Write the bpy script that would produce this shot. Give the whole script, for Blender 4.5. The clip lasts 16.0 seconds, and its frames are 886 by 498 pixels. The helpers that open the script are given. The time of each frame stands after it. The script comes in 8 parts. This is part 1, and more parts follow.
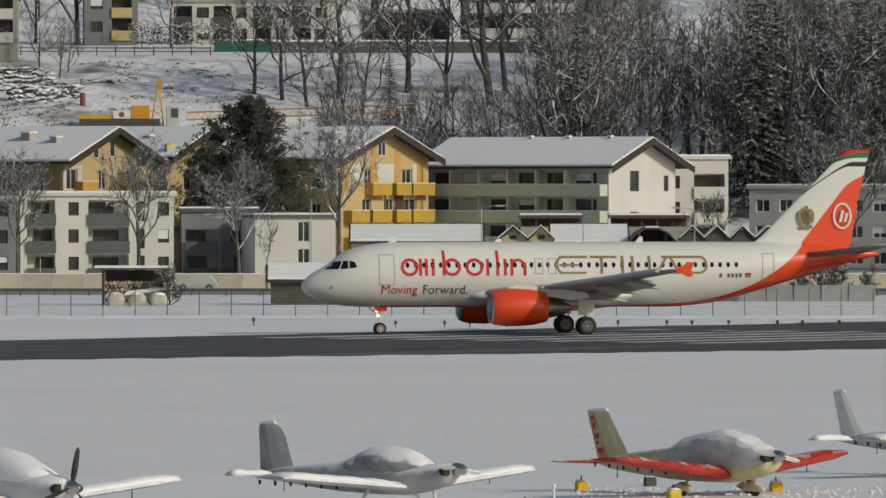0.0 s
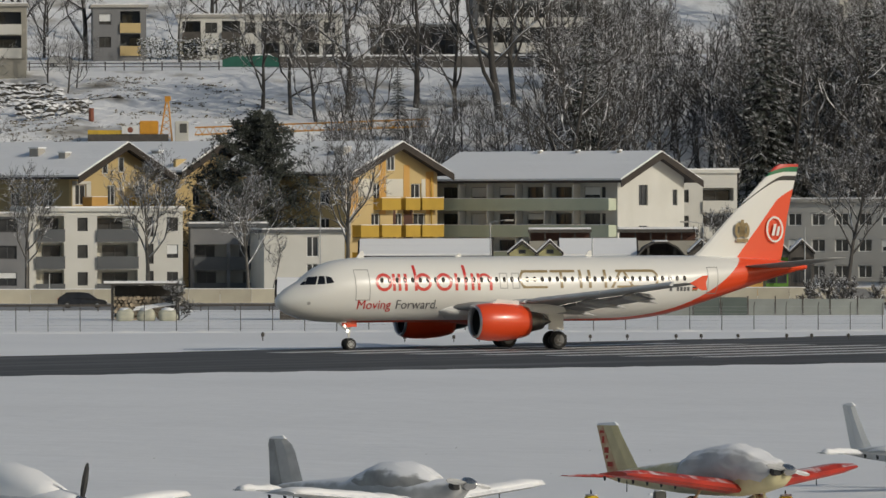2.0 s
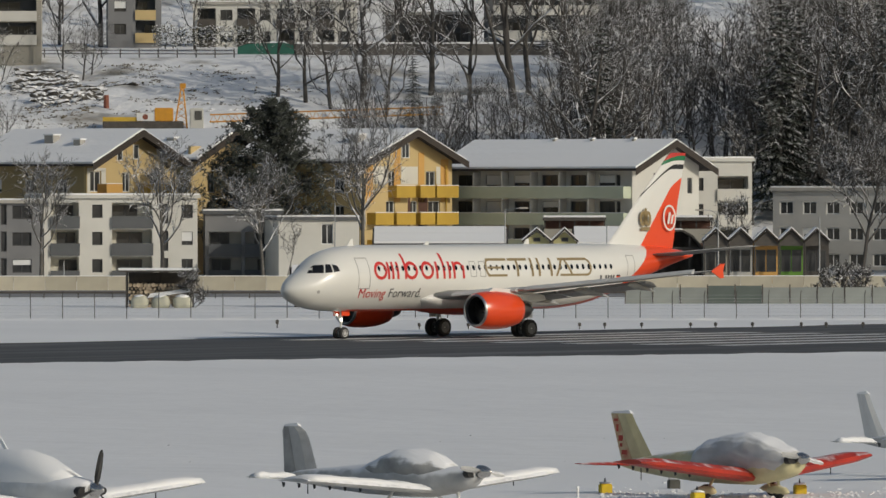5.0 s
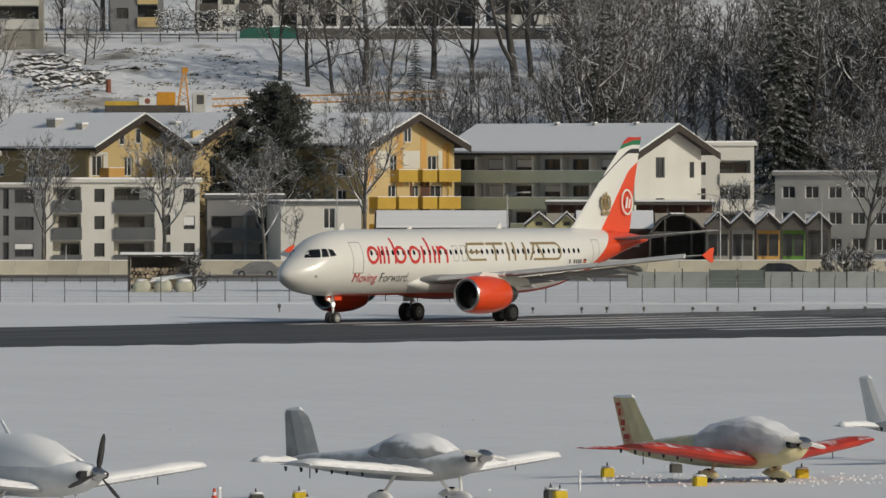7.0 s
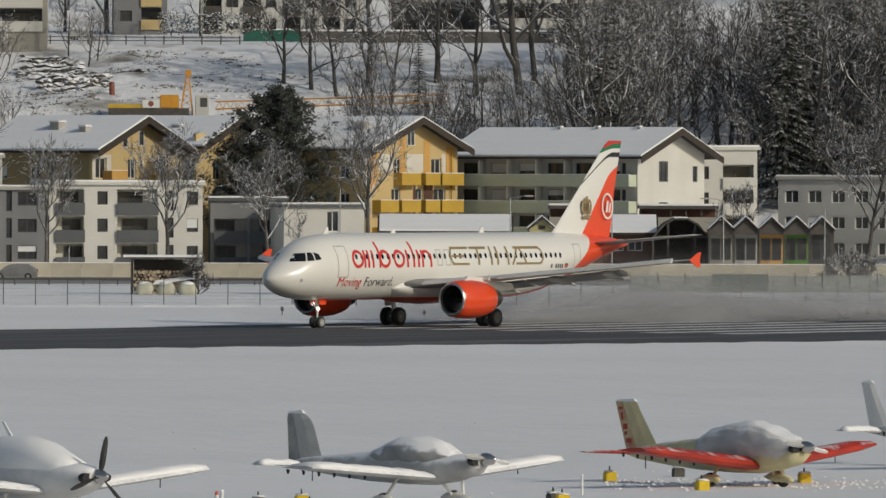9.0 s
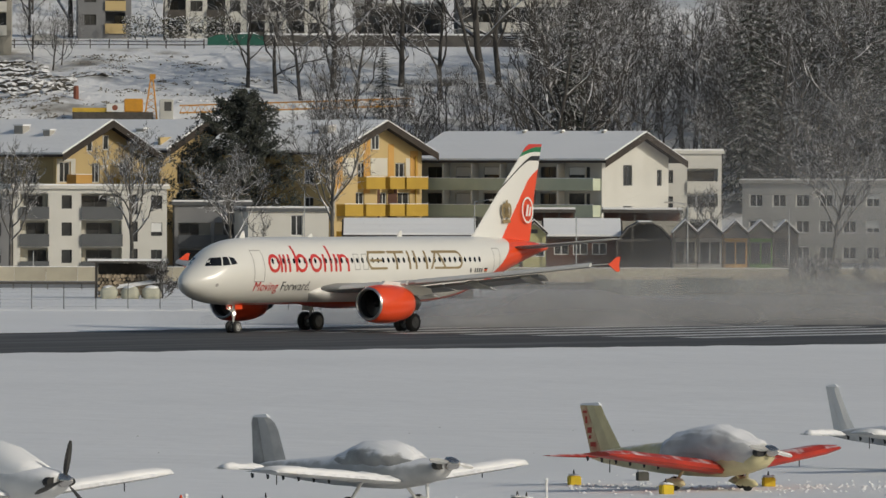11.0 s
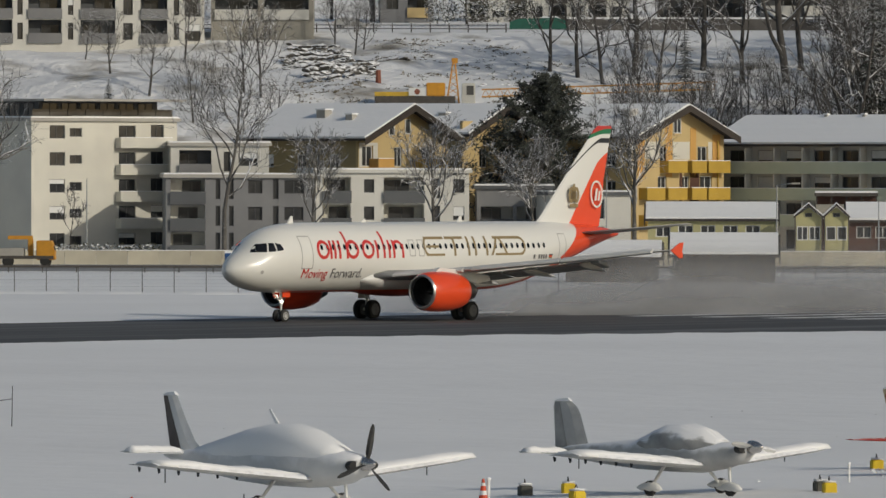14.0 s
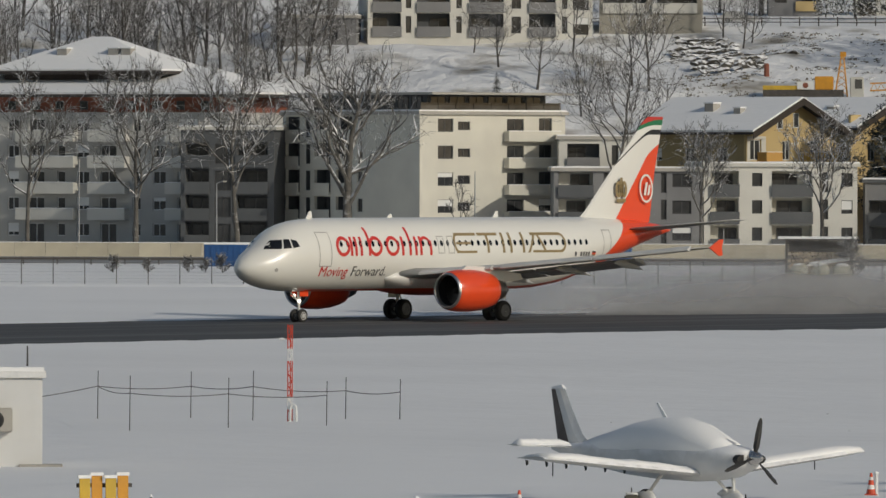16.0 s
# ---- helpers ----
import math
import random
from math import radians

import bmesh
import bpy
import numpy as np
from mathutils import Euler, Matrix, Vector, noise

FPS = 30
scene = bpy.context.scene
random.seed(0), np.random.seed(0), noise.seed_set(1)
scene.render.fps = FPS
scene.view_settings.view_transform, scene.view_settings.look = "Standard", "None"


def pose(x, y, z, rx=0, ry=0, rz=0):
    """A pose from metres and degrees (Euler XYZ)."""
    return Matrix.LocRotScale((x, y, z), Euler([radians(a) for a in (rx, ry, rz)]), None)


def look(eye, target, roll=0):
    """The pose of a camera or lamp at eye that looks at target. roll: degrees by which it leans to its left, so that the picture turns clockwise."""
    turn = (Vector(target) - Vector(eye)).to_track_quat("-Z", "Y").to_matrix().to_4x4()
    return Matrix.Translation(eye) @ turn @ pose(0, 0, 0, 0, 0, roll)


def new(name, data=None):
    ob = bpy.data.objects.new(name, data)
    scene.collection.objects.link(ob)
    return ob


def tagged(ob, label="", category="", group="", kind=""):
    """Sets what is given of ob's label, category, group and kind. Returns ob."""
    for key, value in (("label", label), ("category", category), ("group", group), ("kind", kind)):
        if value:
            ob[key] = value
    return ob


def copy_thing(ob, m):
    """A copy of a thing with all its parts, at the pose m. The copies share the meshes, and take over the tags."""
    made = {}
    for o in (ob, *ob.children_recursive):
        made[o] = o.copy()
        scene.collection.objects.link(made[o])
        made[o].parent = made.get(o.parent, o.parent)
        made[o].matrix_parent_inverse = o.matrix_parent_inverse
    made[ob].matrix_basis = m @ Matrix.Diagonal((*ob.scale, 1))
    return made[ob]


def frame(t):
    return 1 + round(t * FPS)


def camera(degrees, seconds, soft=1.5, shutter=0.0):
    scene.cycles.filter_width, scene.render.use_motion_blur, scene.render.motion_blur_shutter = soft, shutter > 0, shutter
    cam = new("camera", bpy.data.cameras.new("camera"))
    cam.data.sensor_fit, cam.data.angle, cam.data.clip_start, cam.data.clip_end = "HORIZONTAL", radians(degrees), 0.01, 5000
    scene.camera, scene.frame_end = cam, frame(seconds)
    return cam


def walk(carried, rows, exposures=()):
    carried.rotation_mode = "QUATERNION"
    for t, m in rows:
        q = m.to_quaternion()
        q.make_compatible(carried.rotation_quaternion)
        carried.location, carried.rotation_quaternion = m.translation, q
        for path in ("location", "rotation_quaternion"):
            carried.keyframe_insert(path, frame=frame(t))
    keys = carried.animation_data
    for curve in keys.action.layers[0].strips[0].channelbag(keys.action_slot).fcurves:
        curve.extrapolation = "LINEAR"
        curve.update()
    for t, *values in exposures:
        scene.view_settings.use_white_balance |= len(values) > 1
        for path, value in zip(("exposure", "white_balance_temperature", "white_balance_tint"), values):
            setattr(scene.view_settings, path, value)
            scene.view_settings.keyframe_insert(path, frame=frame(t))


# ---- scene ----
# camera on a terrace, 9 m above the runway; it only pans, tilts and leans
cam = camera(5.84, 16.0, soft=1.5)
EYE = (0.0, 0.0, 9.02)
# seconds, degrees to the right, degrees up, lean
PAN = [
    (0, -0.0, -0.3697, 0.0),
    (0.5, 0.0355, -0.3839, -0.043),
    (1, 0.0068, -0.3721, -0.074),
    (1.5, -0.0403, -0.3203, -0.097),
    (2, -0.0592, -0.2737, -0.147),
    (2.5, -0.0759, -0.2696, -0.142),
    (3, -0.0859, -0.2937, -0.074),
    (5.5, -0.1594, -0.3802, -0.017),
    (6, -0.1544, -0.4205, -0.007),
    (6.5, -0.1589, -0.4544, -0.033),
    (7, -0.17, -0.4588, -0.011),
    (7.5, -0.2002, -0.4424, -0.039),
    (8, -0.2135, -0.4251, -0.105),
    (8.5, -0.2276, -0.4209, -0.014),
    (9, -0.1899, -0.436, 0.149),
    (11.5, 0.0611, -0.4067, 0.125),
    (12, -0.0912, -0.4474, -0.024),
    (12.5, -0.454, -0.4735, 0.021),
    (13, -0.6984, -0.4879, 0.176),
    (13.5, -1.2675, -0.502, 0.204),
    (14, -1.9473, -0.5203, 0.083),
    (14.5, -2.5476, -0.5363, 0.341),
    (15, -3.0832, -0.5389, 0.35),
    (15.5, -3.7513, -0.551, 0.16),
    (16, -4.506, -0.5676, 0.14),
]
walk(cam, [(t, pose(*EYE, 90 + up, 0, -right) @ pose(0, 0, 0, 0, 0, lean)) for t, right, up, lean in PAN], [(0.0, -0.31, 6820, 7), (1.2, -0.37, 6820, 7), (1.5, -0.45, 6820, 7), (2.0, -0.39, 6820, 7), (2.5, -0.34, 6820, 7), (12.0, -0.35, 6820, 7), (14.0, -0.41, 6820, 7), (16.0, -0.43, 6820, 7)])


# airliner's nose wheel: seconds, x, y, heading in degrees
TAXI = [
    (0, -4.03, 553.18, 9.77),
    (0.5, -4.8, 552.66, 13.27),
    (1, -5.47, 552.15, 16.77),
    (1.5, -6.06, 551.33, 20.47),
    (2, -6.56, 549.95, 24.6),
    (2.5, -6.99, 548.28, 28.92),
    (3, -7.35, 546.8, 32.97),
    (5.5, -7.95, 543.2, 48.2),
    (6, -8.08, 542.84, 49.8),
    (6.5, -8.28, 542.55, 50.95),
    (7, -8.48, 542.01, 51.84),
    (7.5, -8.67, 541.04, 52.45),
    (8, -8.89, 539.77, 52.75),
    (8.5, -9.22, 538.35, 52.9),
    (9, -9.54, 536.92, 53.04),
    (11.5, -13.71, 531.37, 53.06),
    (12, -15.37, 529.16, 53.06),
    (12.5, -17.67, 526.12, 53.06),
    (13, -20.29, 522.63, 53.06),
    (13.5, -23.55, 518.29, 53.06),
    (14, -27.06, 513.62, 53.06),
    (14.5, -31.41, 507.83, 53.06),
    (15, -35.88, 501.89, 53.06),
    (15.5, -41.19, 494.83, 53.06),
    (16, -46.59, 487.65, 53.06),
]


# ---- light: low winter sun from the right, blue sky ----
SUN_UP, SUN_SIDE = radians(26), radians(-36)
to_sun = Vector((math.cos(SUN_SIDE) * math.cos(SUN_UP), math.sin(SUN_SIDE) * math.cos(SUN_UP), math.sin(SUN_UP)))
world = bpy.data.worlds.new("winter_sky")
scene.world = world
world.use_nodes = True
sky = world.node_tree.nodes.new("ShaderNodeTexSky")
sky.sky_type, sky.sun_disc = "NISHITA", False
sky.sun_elevation, sky.sun_rotation = SUN_UP, math.pi / 2 - SUN_SIDE
sky.dust_density, sky.ozone_density = 1.5, 0.85
back = world.node_tree.nodes["Background"]
back.inputs["Strength"].default_value = 0.088
world.node_tree.links.new(sky.outputs[0], back.inputs["Color"])
sun = new("sun", bpy.data.lights.new("sun", "SUN"))
sun.data.energy, sun.data.angle, sun.data.color = 2.42, radians(0.53), (1.0, 0.945, 0.865)
sun.matrix_basis = look(to_sun * 400, (0, 0, 0))


# ---- materials ----
def node(nt, kind, **values):
    n = nt.nodes.new(kind)
    for key, value in values.items():
        n.inputs[key.replace("_", " ")].default_value = value
    return n


def base(name, rough=0.6, metal=0.0):
    m = bpy.data.materials.new(name)
    m.use_nodes = True
    b = m.node_tree.nodes["Principled BSDF"]
    b.inputs["Roughness"].default_value, b.inputs["Metallic"].default_value = rough, metal
    return m, m.node_tree, b


def rgba(c):
    return (*c, 1.0)


def mixer(nt, fac, a, b):
    """Mix of two colours or sockets by a socket."""
    n = nt.nodes.new("ShaderNodeMix")
    n.data_type = "RGBA"
    for i, v in ((0, fac), (6, a), (7, b)):
        if isinstance(v, (tuple, float, int)):
            n.inputs[i].default_value = v if not isinstance(v, tuple) or len(v) == 4 else rgba(v)
        else:
            nt.links.new(v, n.inputs[i])
    return n.outputs[2]


def noise_ramp(nt, scale, lo, hi, detail=4.0, coord="Object"):
    tc = nt.nodes.new("ShaderNodeTexCoord")
    n = node(nt, "ShaderNodeTexNoise", Scale=scale, Detail=detail)
    nt.links.new(tc.outputs[coord], n.inputs["Vector"])
    r = nt.nodes.new("ShaderNodeMapRange")
    r.inputs["From Min"].default_value, r.inputs["From Max"].default_value = lo, hi
    nt.links.new(n.outputs["Fac"], r.inputs["Value"])
    return r.outputs[0]


def relief(nt, b, fac, strength, distance):
    bump = node(nt, "ShaderNodeBump", Strength=strength, Distance=distance)
    nt.links.new(fac, bump.inputs["Height"])
    nt.links.new(bump.outputs[0], b.inputs["Normal"])


def worn(name, c1, c2, scale=0.6, rough=0.7, metal=0.0, fine=12.0, bump=0.15, vary=0.0, coord="Object"):
    """A surface with stains at a large scale and grain at a small one."""
    m, nt, b = base(name, rough, metal)
    big = noise_ramp(nt, scale, 0.35, 0.7, 5.0, coord)
    small = noise_ramp(nt, fine, 0.2, 0.8, 3.0, coord)
    col = mixer(nt, big, c1, c2)
    half = nt.nodes.new("ShaderNodeMath")
    half.operation, half.inputs[1].default_value = "MULTIPLY", 0.25
    nt.links.new(small, half.inputs[0])
    col = mixer(nt, half.outputs[0], col, tuple(0.75 * v for v in c1))
    if vary:
        info = nt.nodes.new("ShaderNodeObjectInfo")
        hsv = nt.nodes.new("ShaderNodeHueSaturation")
        r = nt.nodes.new("ShaderNodeMapRange")
        r.inputs["To Min"].default_value, r.inputs["To Max"].default_value = 1 - vary, 1 + vary
        nt.links.new(info.outputs["Random"], r.inputs["Value"])
        nt.links.new(r.outputs[0], hsv.inputs["Value"])
        nt.links.new(col, hsv.inputs["Color"])
        col = hsv.outputs[0]
    nt.links.new(col, b.inputs["Base Color"])
    if bump:
        relief(nt, b, small, bump, 0.02)
    return m


def snowy(name, c1, c2, scale=0.8, start=0.35, end=0.75, rough=0.85, patch=1.5):
    """A surface on which snow lies wherever it faces upwards."""
    m, nt, b = base(name, rough)
    big = noise_ramp(nt, scale, 0.3, 0.7)
    col = mixer(nt, big, c1, c2)
    geo = nt.nodes.new("ShaderNodeNewGeometry")
    sep = nt.nodes.new("ShaderNodeSeparateXYZ")
    nt.links.new(geo.outputs["Normal"], sep.inputs[0])
    n = noise_ramp(nt, patch, 0.3, 0.7)
    add = nt.nodes.new("ShaderNodeMath")
    add.operation = "MULTIPLY_ADD"
    add.inputs[1].default_value = 0.5
    nt.links.new(n, add.inputs[0])
    nt.links.new(sep.outputs[2], add.inputs[2])
    r = nt.nodes.new("ShaderNodeMapRange")
    r.inputs["From Min"].default_value, r.inputs["From Max"].default_value = start + 0.25, end + 0.25
    nt.links.new(add.outputs[0], r.inputs["Value"])
    nt.links.new(mixer(nt, r.outputs[0], col, (0.83, 0.83, 0.84)), b.inputs["Base Color"])
    return m


def snow_material(name, dirt=0.0, lump=0.35, soft=0.35, tone=(0.85, 0.85, 0.85)):
    m, nt, b = base(name, 0.7)
    drift = noise_ramp(nt, 0.035, 0.3, 0.7, 6.0)
    lumps = noise_ramp(nt, lump, 0.25, 0.75, 8.0)
    col = mixer(nt, drift, tone, tuple(v * 0.93 for v in tone))
    if dirt:
        spots = noise_ramp(nt, 0.12, 0.58 - dirt * 0.2, 0.72, 8.0)
        col = mixer(nt, spots, col, (0.22, 0.19, 0.14))
    nt.links.new(col, b.inputs["Base Color"])
    relief(nt, b, lumps, soft, 0.25)
    return m


SNOW = snow_material("snow_field")
SNOW_CAP = snow_material("settled_snow", lump=1.2, soft=0.10)
RENDER_WHITE = worn("white_render", (0.62, 0.605, 0.555), (0.54, 0.525, 0.475), 0.25, 0.85)
RENDER_CREAM = worn("cream_render", (0.66, 0.635, 0.55), (0.57, 0.545, 0.48), 0.25, 0.85)
RENDER_GREY = worn("grey_render", (0.22, 0.22, 0.22), (0.17, 0.17, 0.175), 0.25, 0.85)
RENDER_DARK = worn("anthracite_cladding", (0.10, 0.105, 0.11), (0.075, 0.08, 0.085), 0.25, 0.7)
RENDER_TAUPE = worn("taupe_render", (0.34, 0.32, 0.27), (0.29, 0.27, 0.23), 0.25, 0.85)
RENDER_STONE = worn("pale_grey_render", (0.47, 0.46, 0.43), (0.38, 0.37, 0.35), 0.25, 0.85)
# the yellow render again, darkened for house fronts turned from the sun
YELLOW_SHADED = worn("shaded_yellow_render", (0.44, 0.34, 0.17), (0.36, 0.28, 0.14), 0.25, 0.85)
YELLOW = worn("yellow_render", (0.57, 0.43, 0.21), (0.49, 0.365, 0.175), 0.2, 0.85)
YELLOW_DEEP = worn("deep_yellow_panel", (0.50, 0.32, 0.045), (0.42, 0.265, 0.04), 0.4, 0.7)
GREEN_PANEL = worn("pale_green_balcony_panel", (0.52, 0.56, 0.43), (0.44, 0.48, 0.36), 0.3, 0.7)
TIMBER = worn("dark_stained_timber", (0.045, 0.034, 0.026), (0.03, 0.023, 0.019), 1.5, 0.75)
FRAME_WHITE = worn("white_window_frame", (0.75, 0.75, 0.73), (0.66, 0.66, 0.64), 1.0, 0.5)
FRAME_DARK = worn("dark_window_frame", (0.06, 0.06, 0.062), (0.045, 0.045, 0.047), 1.0, 0.5)
CONCRETE = worn("concrete", (0.42, 0.40, 0.36), (0.33, 0.31, 0.28), 0.5, 0.9)
STEEL = worn("galvanised_steel", (0.40, 0.41, 0.42), (0.32, 0.33, 0.34), 2.0, 0.45, 0.8)
BARK = snowy("snow_dusted_bark", (0.078, 0.071, 0.064), (0.05, 0.046, 0.042), 0.8, 0.22, 0.72)
BARK_PALE = snowy("snow_dusted_pale_bark", (0.12, 0.112, 0.10), (0.07, 0.065, 0.058), 0.8, 0.12, 0.62)
NEEDLES = snowy("snow_dusted_needles", (0.026, 0.034, 0.025), (0.04, 0.046, 0.034), 0.5, 0.78, 1.3)
NEEDLES_DARK = snowy("dark_pine_needles", (0.026, 0.032, 0.026), (0.045, 0.05, 0.038), 0.5, 0.8, 1.35)
ROOF_TILE = worn("dark_roof_edge", (0.05, 0.04, 0.035), (0.035, 0.03, 0.027), 1.0, 0.8)

m, nt, b = base("dark_window_glass", 0.08)
nt.links.new(mixer(nt, noise_ramp(nt, 0.25, 0.35, 0.65), (0.025, 0.027, 0.03), (0.09, 0.09, 0.088)), b.inputs["Base Color"])
GLASS_DARK = m


# ---- mesh tools ----
def box(bm, x0, x1, y0, y1, z0, z1, m=None):
    vs = [bm.verts.new((x, y, z)) for x in (x0, x1) for y in (y0, y1) for z in (z0, z1)]
    for f in ((0, 1, 3, 2), (4, 6, 7, 5), (0, 4, 5, 1), (2, 3, 7, 6), (0, 2, 6, 4), (1, 5, 7, 3)):
        bm.faces.new([vs[i] for i in f])
    if m is not None:
        for v in vs:
            v.co = m @ v.co
    return vs


def prism(bm, outline, y0, y1, m=None):
    """A block with an outline in x and z, from y0 to y1."""
    a = [bm.verts.new((x, y0, z)) for x, z in outline]
    c = [bm.verts.new((x, y1, z)) for x, z in outline]
    n = len(outline)
    bm.faces.new(a)
    bm.faces.new(c[::-1])
    for i in range(n):
        bm.faces.new((a[i], c[i], c[(i + 1) % n], a[(i + 1) % n])[::-1])
    if m is not None:
        for v in a + c:
            v.co = m @ v.co
    return a + c


def tube(bm, p, q, r0, r1, sides=6, caps=True):
    p, q = Vector(p), Vector(q)
    turn = (q - p).to_track_quat("Z", "Y")
    rings = []
    for c, r in ((p, r0), (q, r1)):
        rings.append([bm.verts.new(c + turn @ Vector((r * math.cos(2 * math.pi * i / sides), r * math.sin(2 * math.pi * i / sides), 0))) for i in range(sides)])
    for i in range(sides):
        j = (i + 1) % sides
        bm.faces.new((rings[0][i], rings[0][j], rings[1][j], rings[1][i]))
    if caps and sides > 2:
        bm.faces.new(rings[0][::-1])
        bm.faces.new(rings[1])


def loft(bm, rings, closed=True, caps=True):
    """Joins rings of points, each of the same count."""
    made = [[bm.verts.new(p) for p in ring] for ring in rings]
    n = len(made[0])
    for a, c in zip(made, made[1:]):
        for i in range(n if closed else n - 1):
            j = (i + 1) % n
            bm.faces.new((a[i], a[j], c[j], c[i]))
    if caps and closed:
        bm.faces.new(made[0][::-1])
        bm.faces.new(made[-1])
    return made


def lathe(bm, profile, centre, axis="x", sides=24, caps=True):
    """A body of revolution: profile of (along, radius)."""
    rings = []
    for a, r in profile:
        ring = []
        for i in range(sides):
            c, s = r * math.cos(2 * math.pi * i / sides), r * math.sin(2 * math.pi * i / sides)
            p = {"x": (a, c, s), "y": (c, a, s), "z": (c, s, a)}[axis]
            ring.append(Vector(centre) + Vector(p))
        rings.append(ring)
    loft(bm, rings, True, caps)


def mesh_of(name, bm, material, smooth=False):
    bmesh.ops.recalc_face_normals(bm, faces=bm.faces[:])
    data = bpy.data.meshes.new(name)
    if smooth:
        for f in bm.faces:
            f.smooth = True
    bm.to_mesh(data)
    bm.free()
    data.materials.append(material)
    return data


def part(name, bm, material, parent, label="", smooth=False, at=None):
    ob = new(name, mesh_of(name, bm, material, smooth))
    ob.parent = parent
    if at is not None:
        ob.matrix_basis = at
    if label:
        ob["label"] = label
    return ob


def shared(name, data, parent, at):
    """One more part on a mesh that is already there."""
    ob = new(name, data)
    ob.parent, ob.matrix_basis = parent, at
    return ob


def thing(name, label, category, at, group="", kind=""):
    ob = new(name)
    ob.empty_display_size = 0.3
    ob.matrix_basis = at
    return tagged(ob, label, category, group, kind)


def solid(name, bm, material, label, category, at=None, group="", kind="", smooth=False):
    ob = new(name, mesh_of(name, bm, material, smooth))
    if at is not None:
        ob.matrix_basis = at
    return tagged(ob, label, category, group, kind)


# ---- ground: apron, field, runway, street and hillside in one sheet ----
RUN = radians(53.06)
ALONG = Vector((math.cos(RUN), math.sin(RUN), 0))
ACROSS = Vector((-math.sin(RUN), math.cos(RUN), 0))


def smooth_step(a, b, x):
    s = min(1.0, max(0.0, (x - a) / (b - a)))
    return s * s * (3 - 2 * s)


HILL = [(965, 0), (1000, 6.5), (1040, 16.3), (1060, 20.2), (1098, 26.4), (1135, 28.2), (1165, 29.6), (1200, 40), (1300, 78), (1500, 150), (1800, 260), (3200, 500)]


def ground_z(x, y):
    """The apron lies a little higher than the runway; behind the houses the valley side rises in terraces."""
    z = max(0.0, (430 - max(y, 60)) * 0.0032)
    for (y0, z0), (y1, z1) in zip(HILL, HILL[1:]):
        if y0 <= y < y1:
            z += z0 + (z1 - z0) * (y - y0) / (y1 - y0)
    if y > 985:
        near = smooth_step(985, 1020, y) * (1 - smooth_step(1080, 1098, y))
        z += noise.noise(Vector((x * 0.02, y * 0.03, 0))) * 1.3 * near
        z += noise.noise(Vector((x * 0.06, y * 0.12, 4))) * 1.5 * near
        z += noise.noise(Vector((x * 0.25, y * 0.4, 9))) * 0.6 * near
    return z


def sheet(bm, xs, ys, lift=0.0):
    grid = [[bm.verts.new((x, y, ground_z(x, y) + lift)) for x in xs] for y in ys]
    for a, c in zip(grid, grid[1:]):
        for i in range(len(xs) - 1):
            bm.faces.new((a[i], a[i + 1], c[i + 1], c[i]))


bm = bmesh.new()
ys = [-400, -100, 60, 130, 180, 220, 260, 300, 350, 400, 430, 480, 540, 600, 660, 720, 780, 840, 900, 940, 970]
ys += [965, 972] + [978 + 3 * i for i in range(72)] + [1200, 1230, 1270, 1330, 1400, 1500, 1700, 2100, 3000]
xs = [-2500, -1000, -500, -300, -220] + [-150 + 3 * i for i in range(84)] + [110, 140, 200, 400, 1000, 2500]
sheet(bm, xs, ys)
HILL_SNOW = snow_material("hillside_snow", dirt=0.25, lump=0.6, soft=1.0)
hill_from = 985
for f in bm.faces:
    f.material_index = 1 if f.calc_center_median().y > hill_from else 0
ground = solid("ground", bm, SNOW, "snow-covered airfield and valley side rising behind houses", "snow field", kind="structure", smooth=True)
ground.data.materials.append(HILL_SNOW)

# runway: cleared dark asphalt with snow dust
m, nt, b = base("cleared_asphalt", 0.75)
streak_map = nt.nodes.new("ShaderNodeMapping")
tc = nt.nodes.new("ShaderNodeTexCoord")
nt.links.new(tc.outputs["Object"], streak_map.inputs["Vector"])
streak_map.vector_type = "TEXTURE"
streak_map.inputs["Scale"].default_value = (60.0, 2.4, 1)
streaks = node(nt, "ShaderNodeTexNoise", Scale=1.0, Detail=7.0)
nt.links.new(streak_map.outputs[0], streaks.inputs["Vector"])
sr = nt.nodes.new("ShaderNodeMapRange")
sr.inputs["From Min"].default_value, sr.inputs["From Max"].default_value = 0.48, 0.8
nt.links.new(streaks.outputs["Fac"], sr.inputs["Value"])
grain = noise_ramp(nt, 0.4, 0.3, 0.7, 8.0)
asphalt = mixer(nt, grain, (0.033, 0.033, 0.033), (0.058, 0.057, 0.056))
nt.links.new(mixer(nt, sr.outputs[0], asphalt, (0.17, 0.17, 0.17)), b.inputs["Base Color"])
ASPHALT = m


def on_runway(s, a, z=0.0):
    p = ALONG * s + ACROSS * a
    return (p.x, p.y, z)


near_edge = [(-700, 299.2), (100, 299.2), (303, 299.4), (345, 299.3), (356.5, 298.8), (382.7, 289.5), (411.5, 279.5), (470, 272), (900, 272)]
far_edge = [(-700, 337), (100, 337), (303, 337), (340, 337.5), (375, 338.5), (410, 340), (470, 341), (900, 341)]


def ragged(points, seed, step=6.0, amount=0.7):
    """The edge as a plough leaves it."""
    rng, out = random.Random(seed), []
    for (s0, a0), (s1, a1) in zip(points, points[1:]):
        n = max(1, int((s1 - s0) / step)) if abs(s0) < 600 else 4
        for i in range(n):
            k = i / n
            out.append((s0 + (s1 - s0) * k, a0 + (a1 - a0) * k + rng.uniform(-amount, amount)))
    return out + [points[-1]]


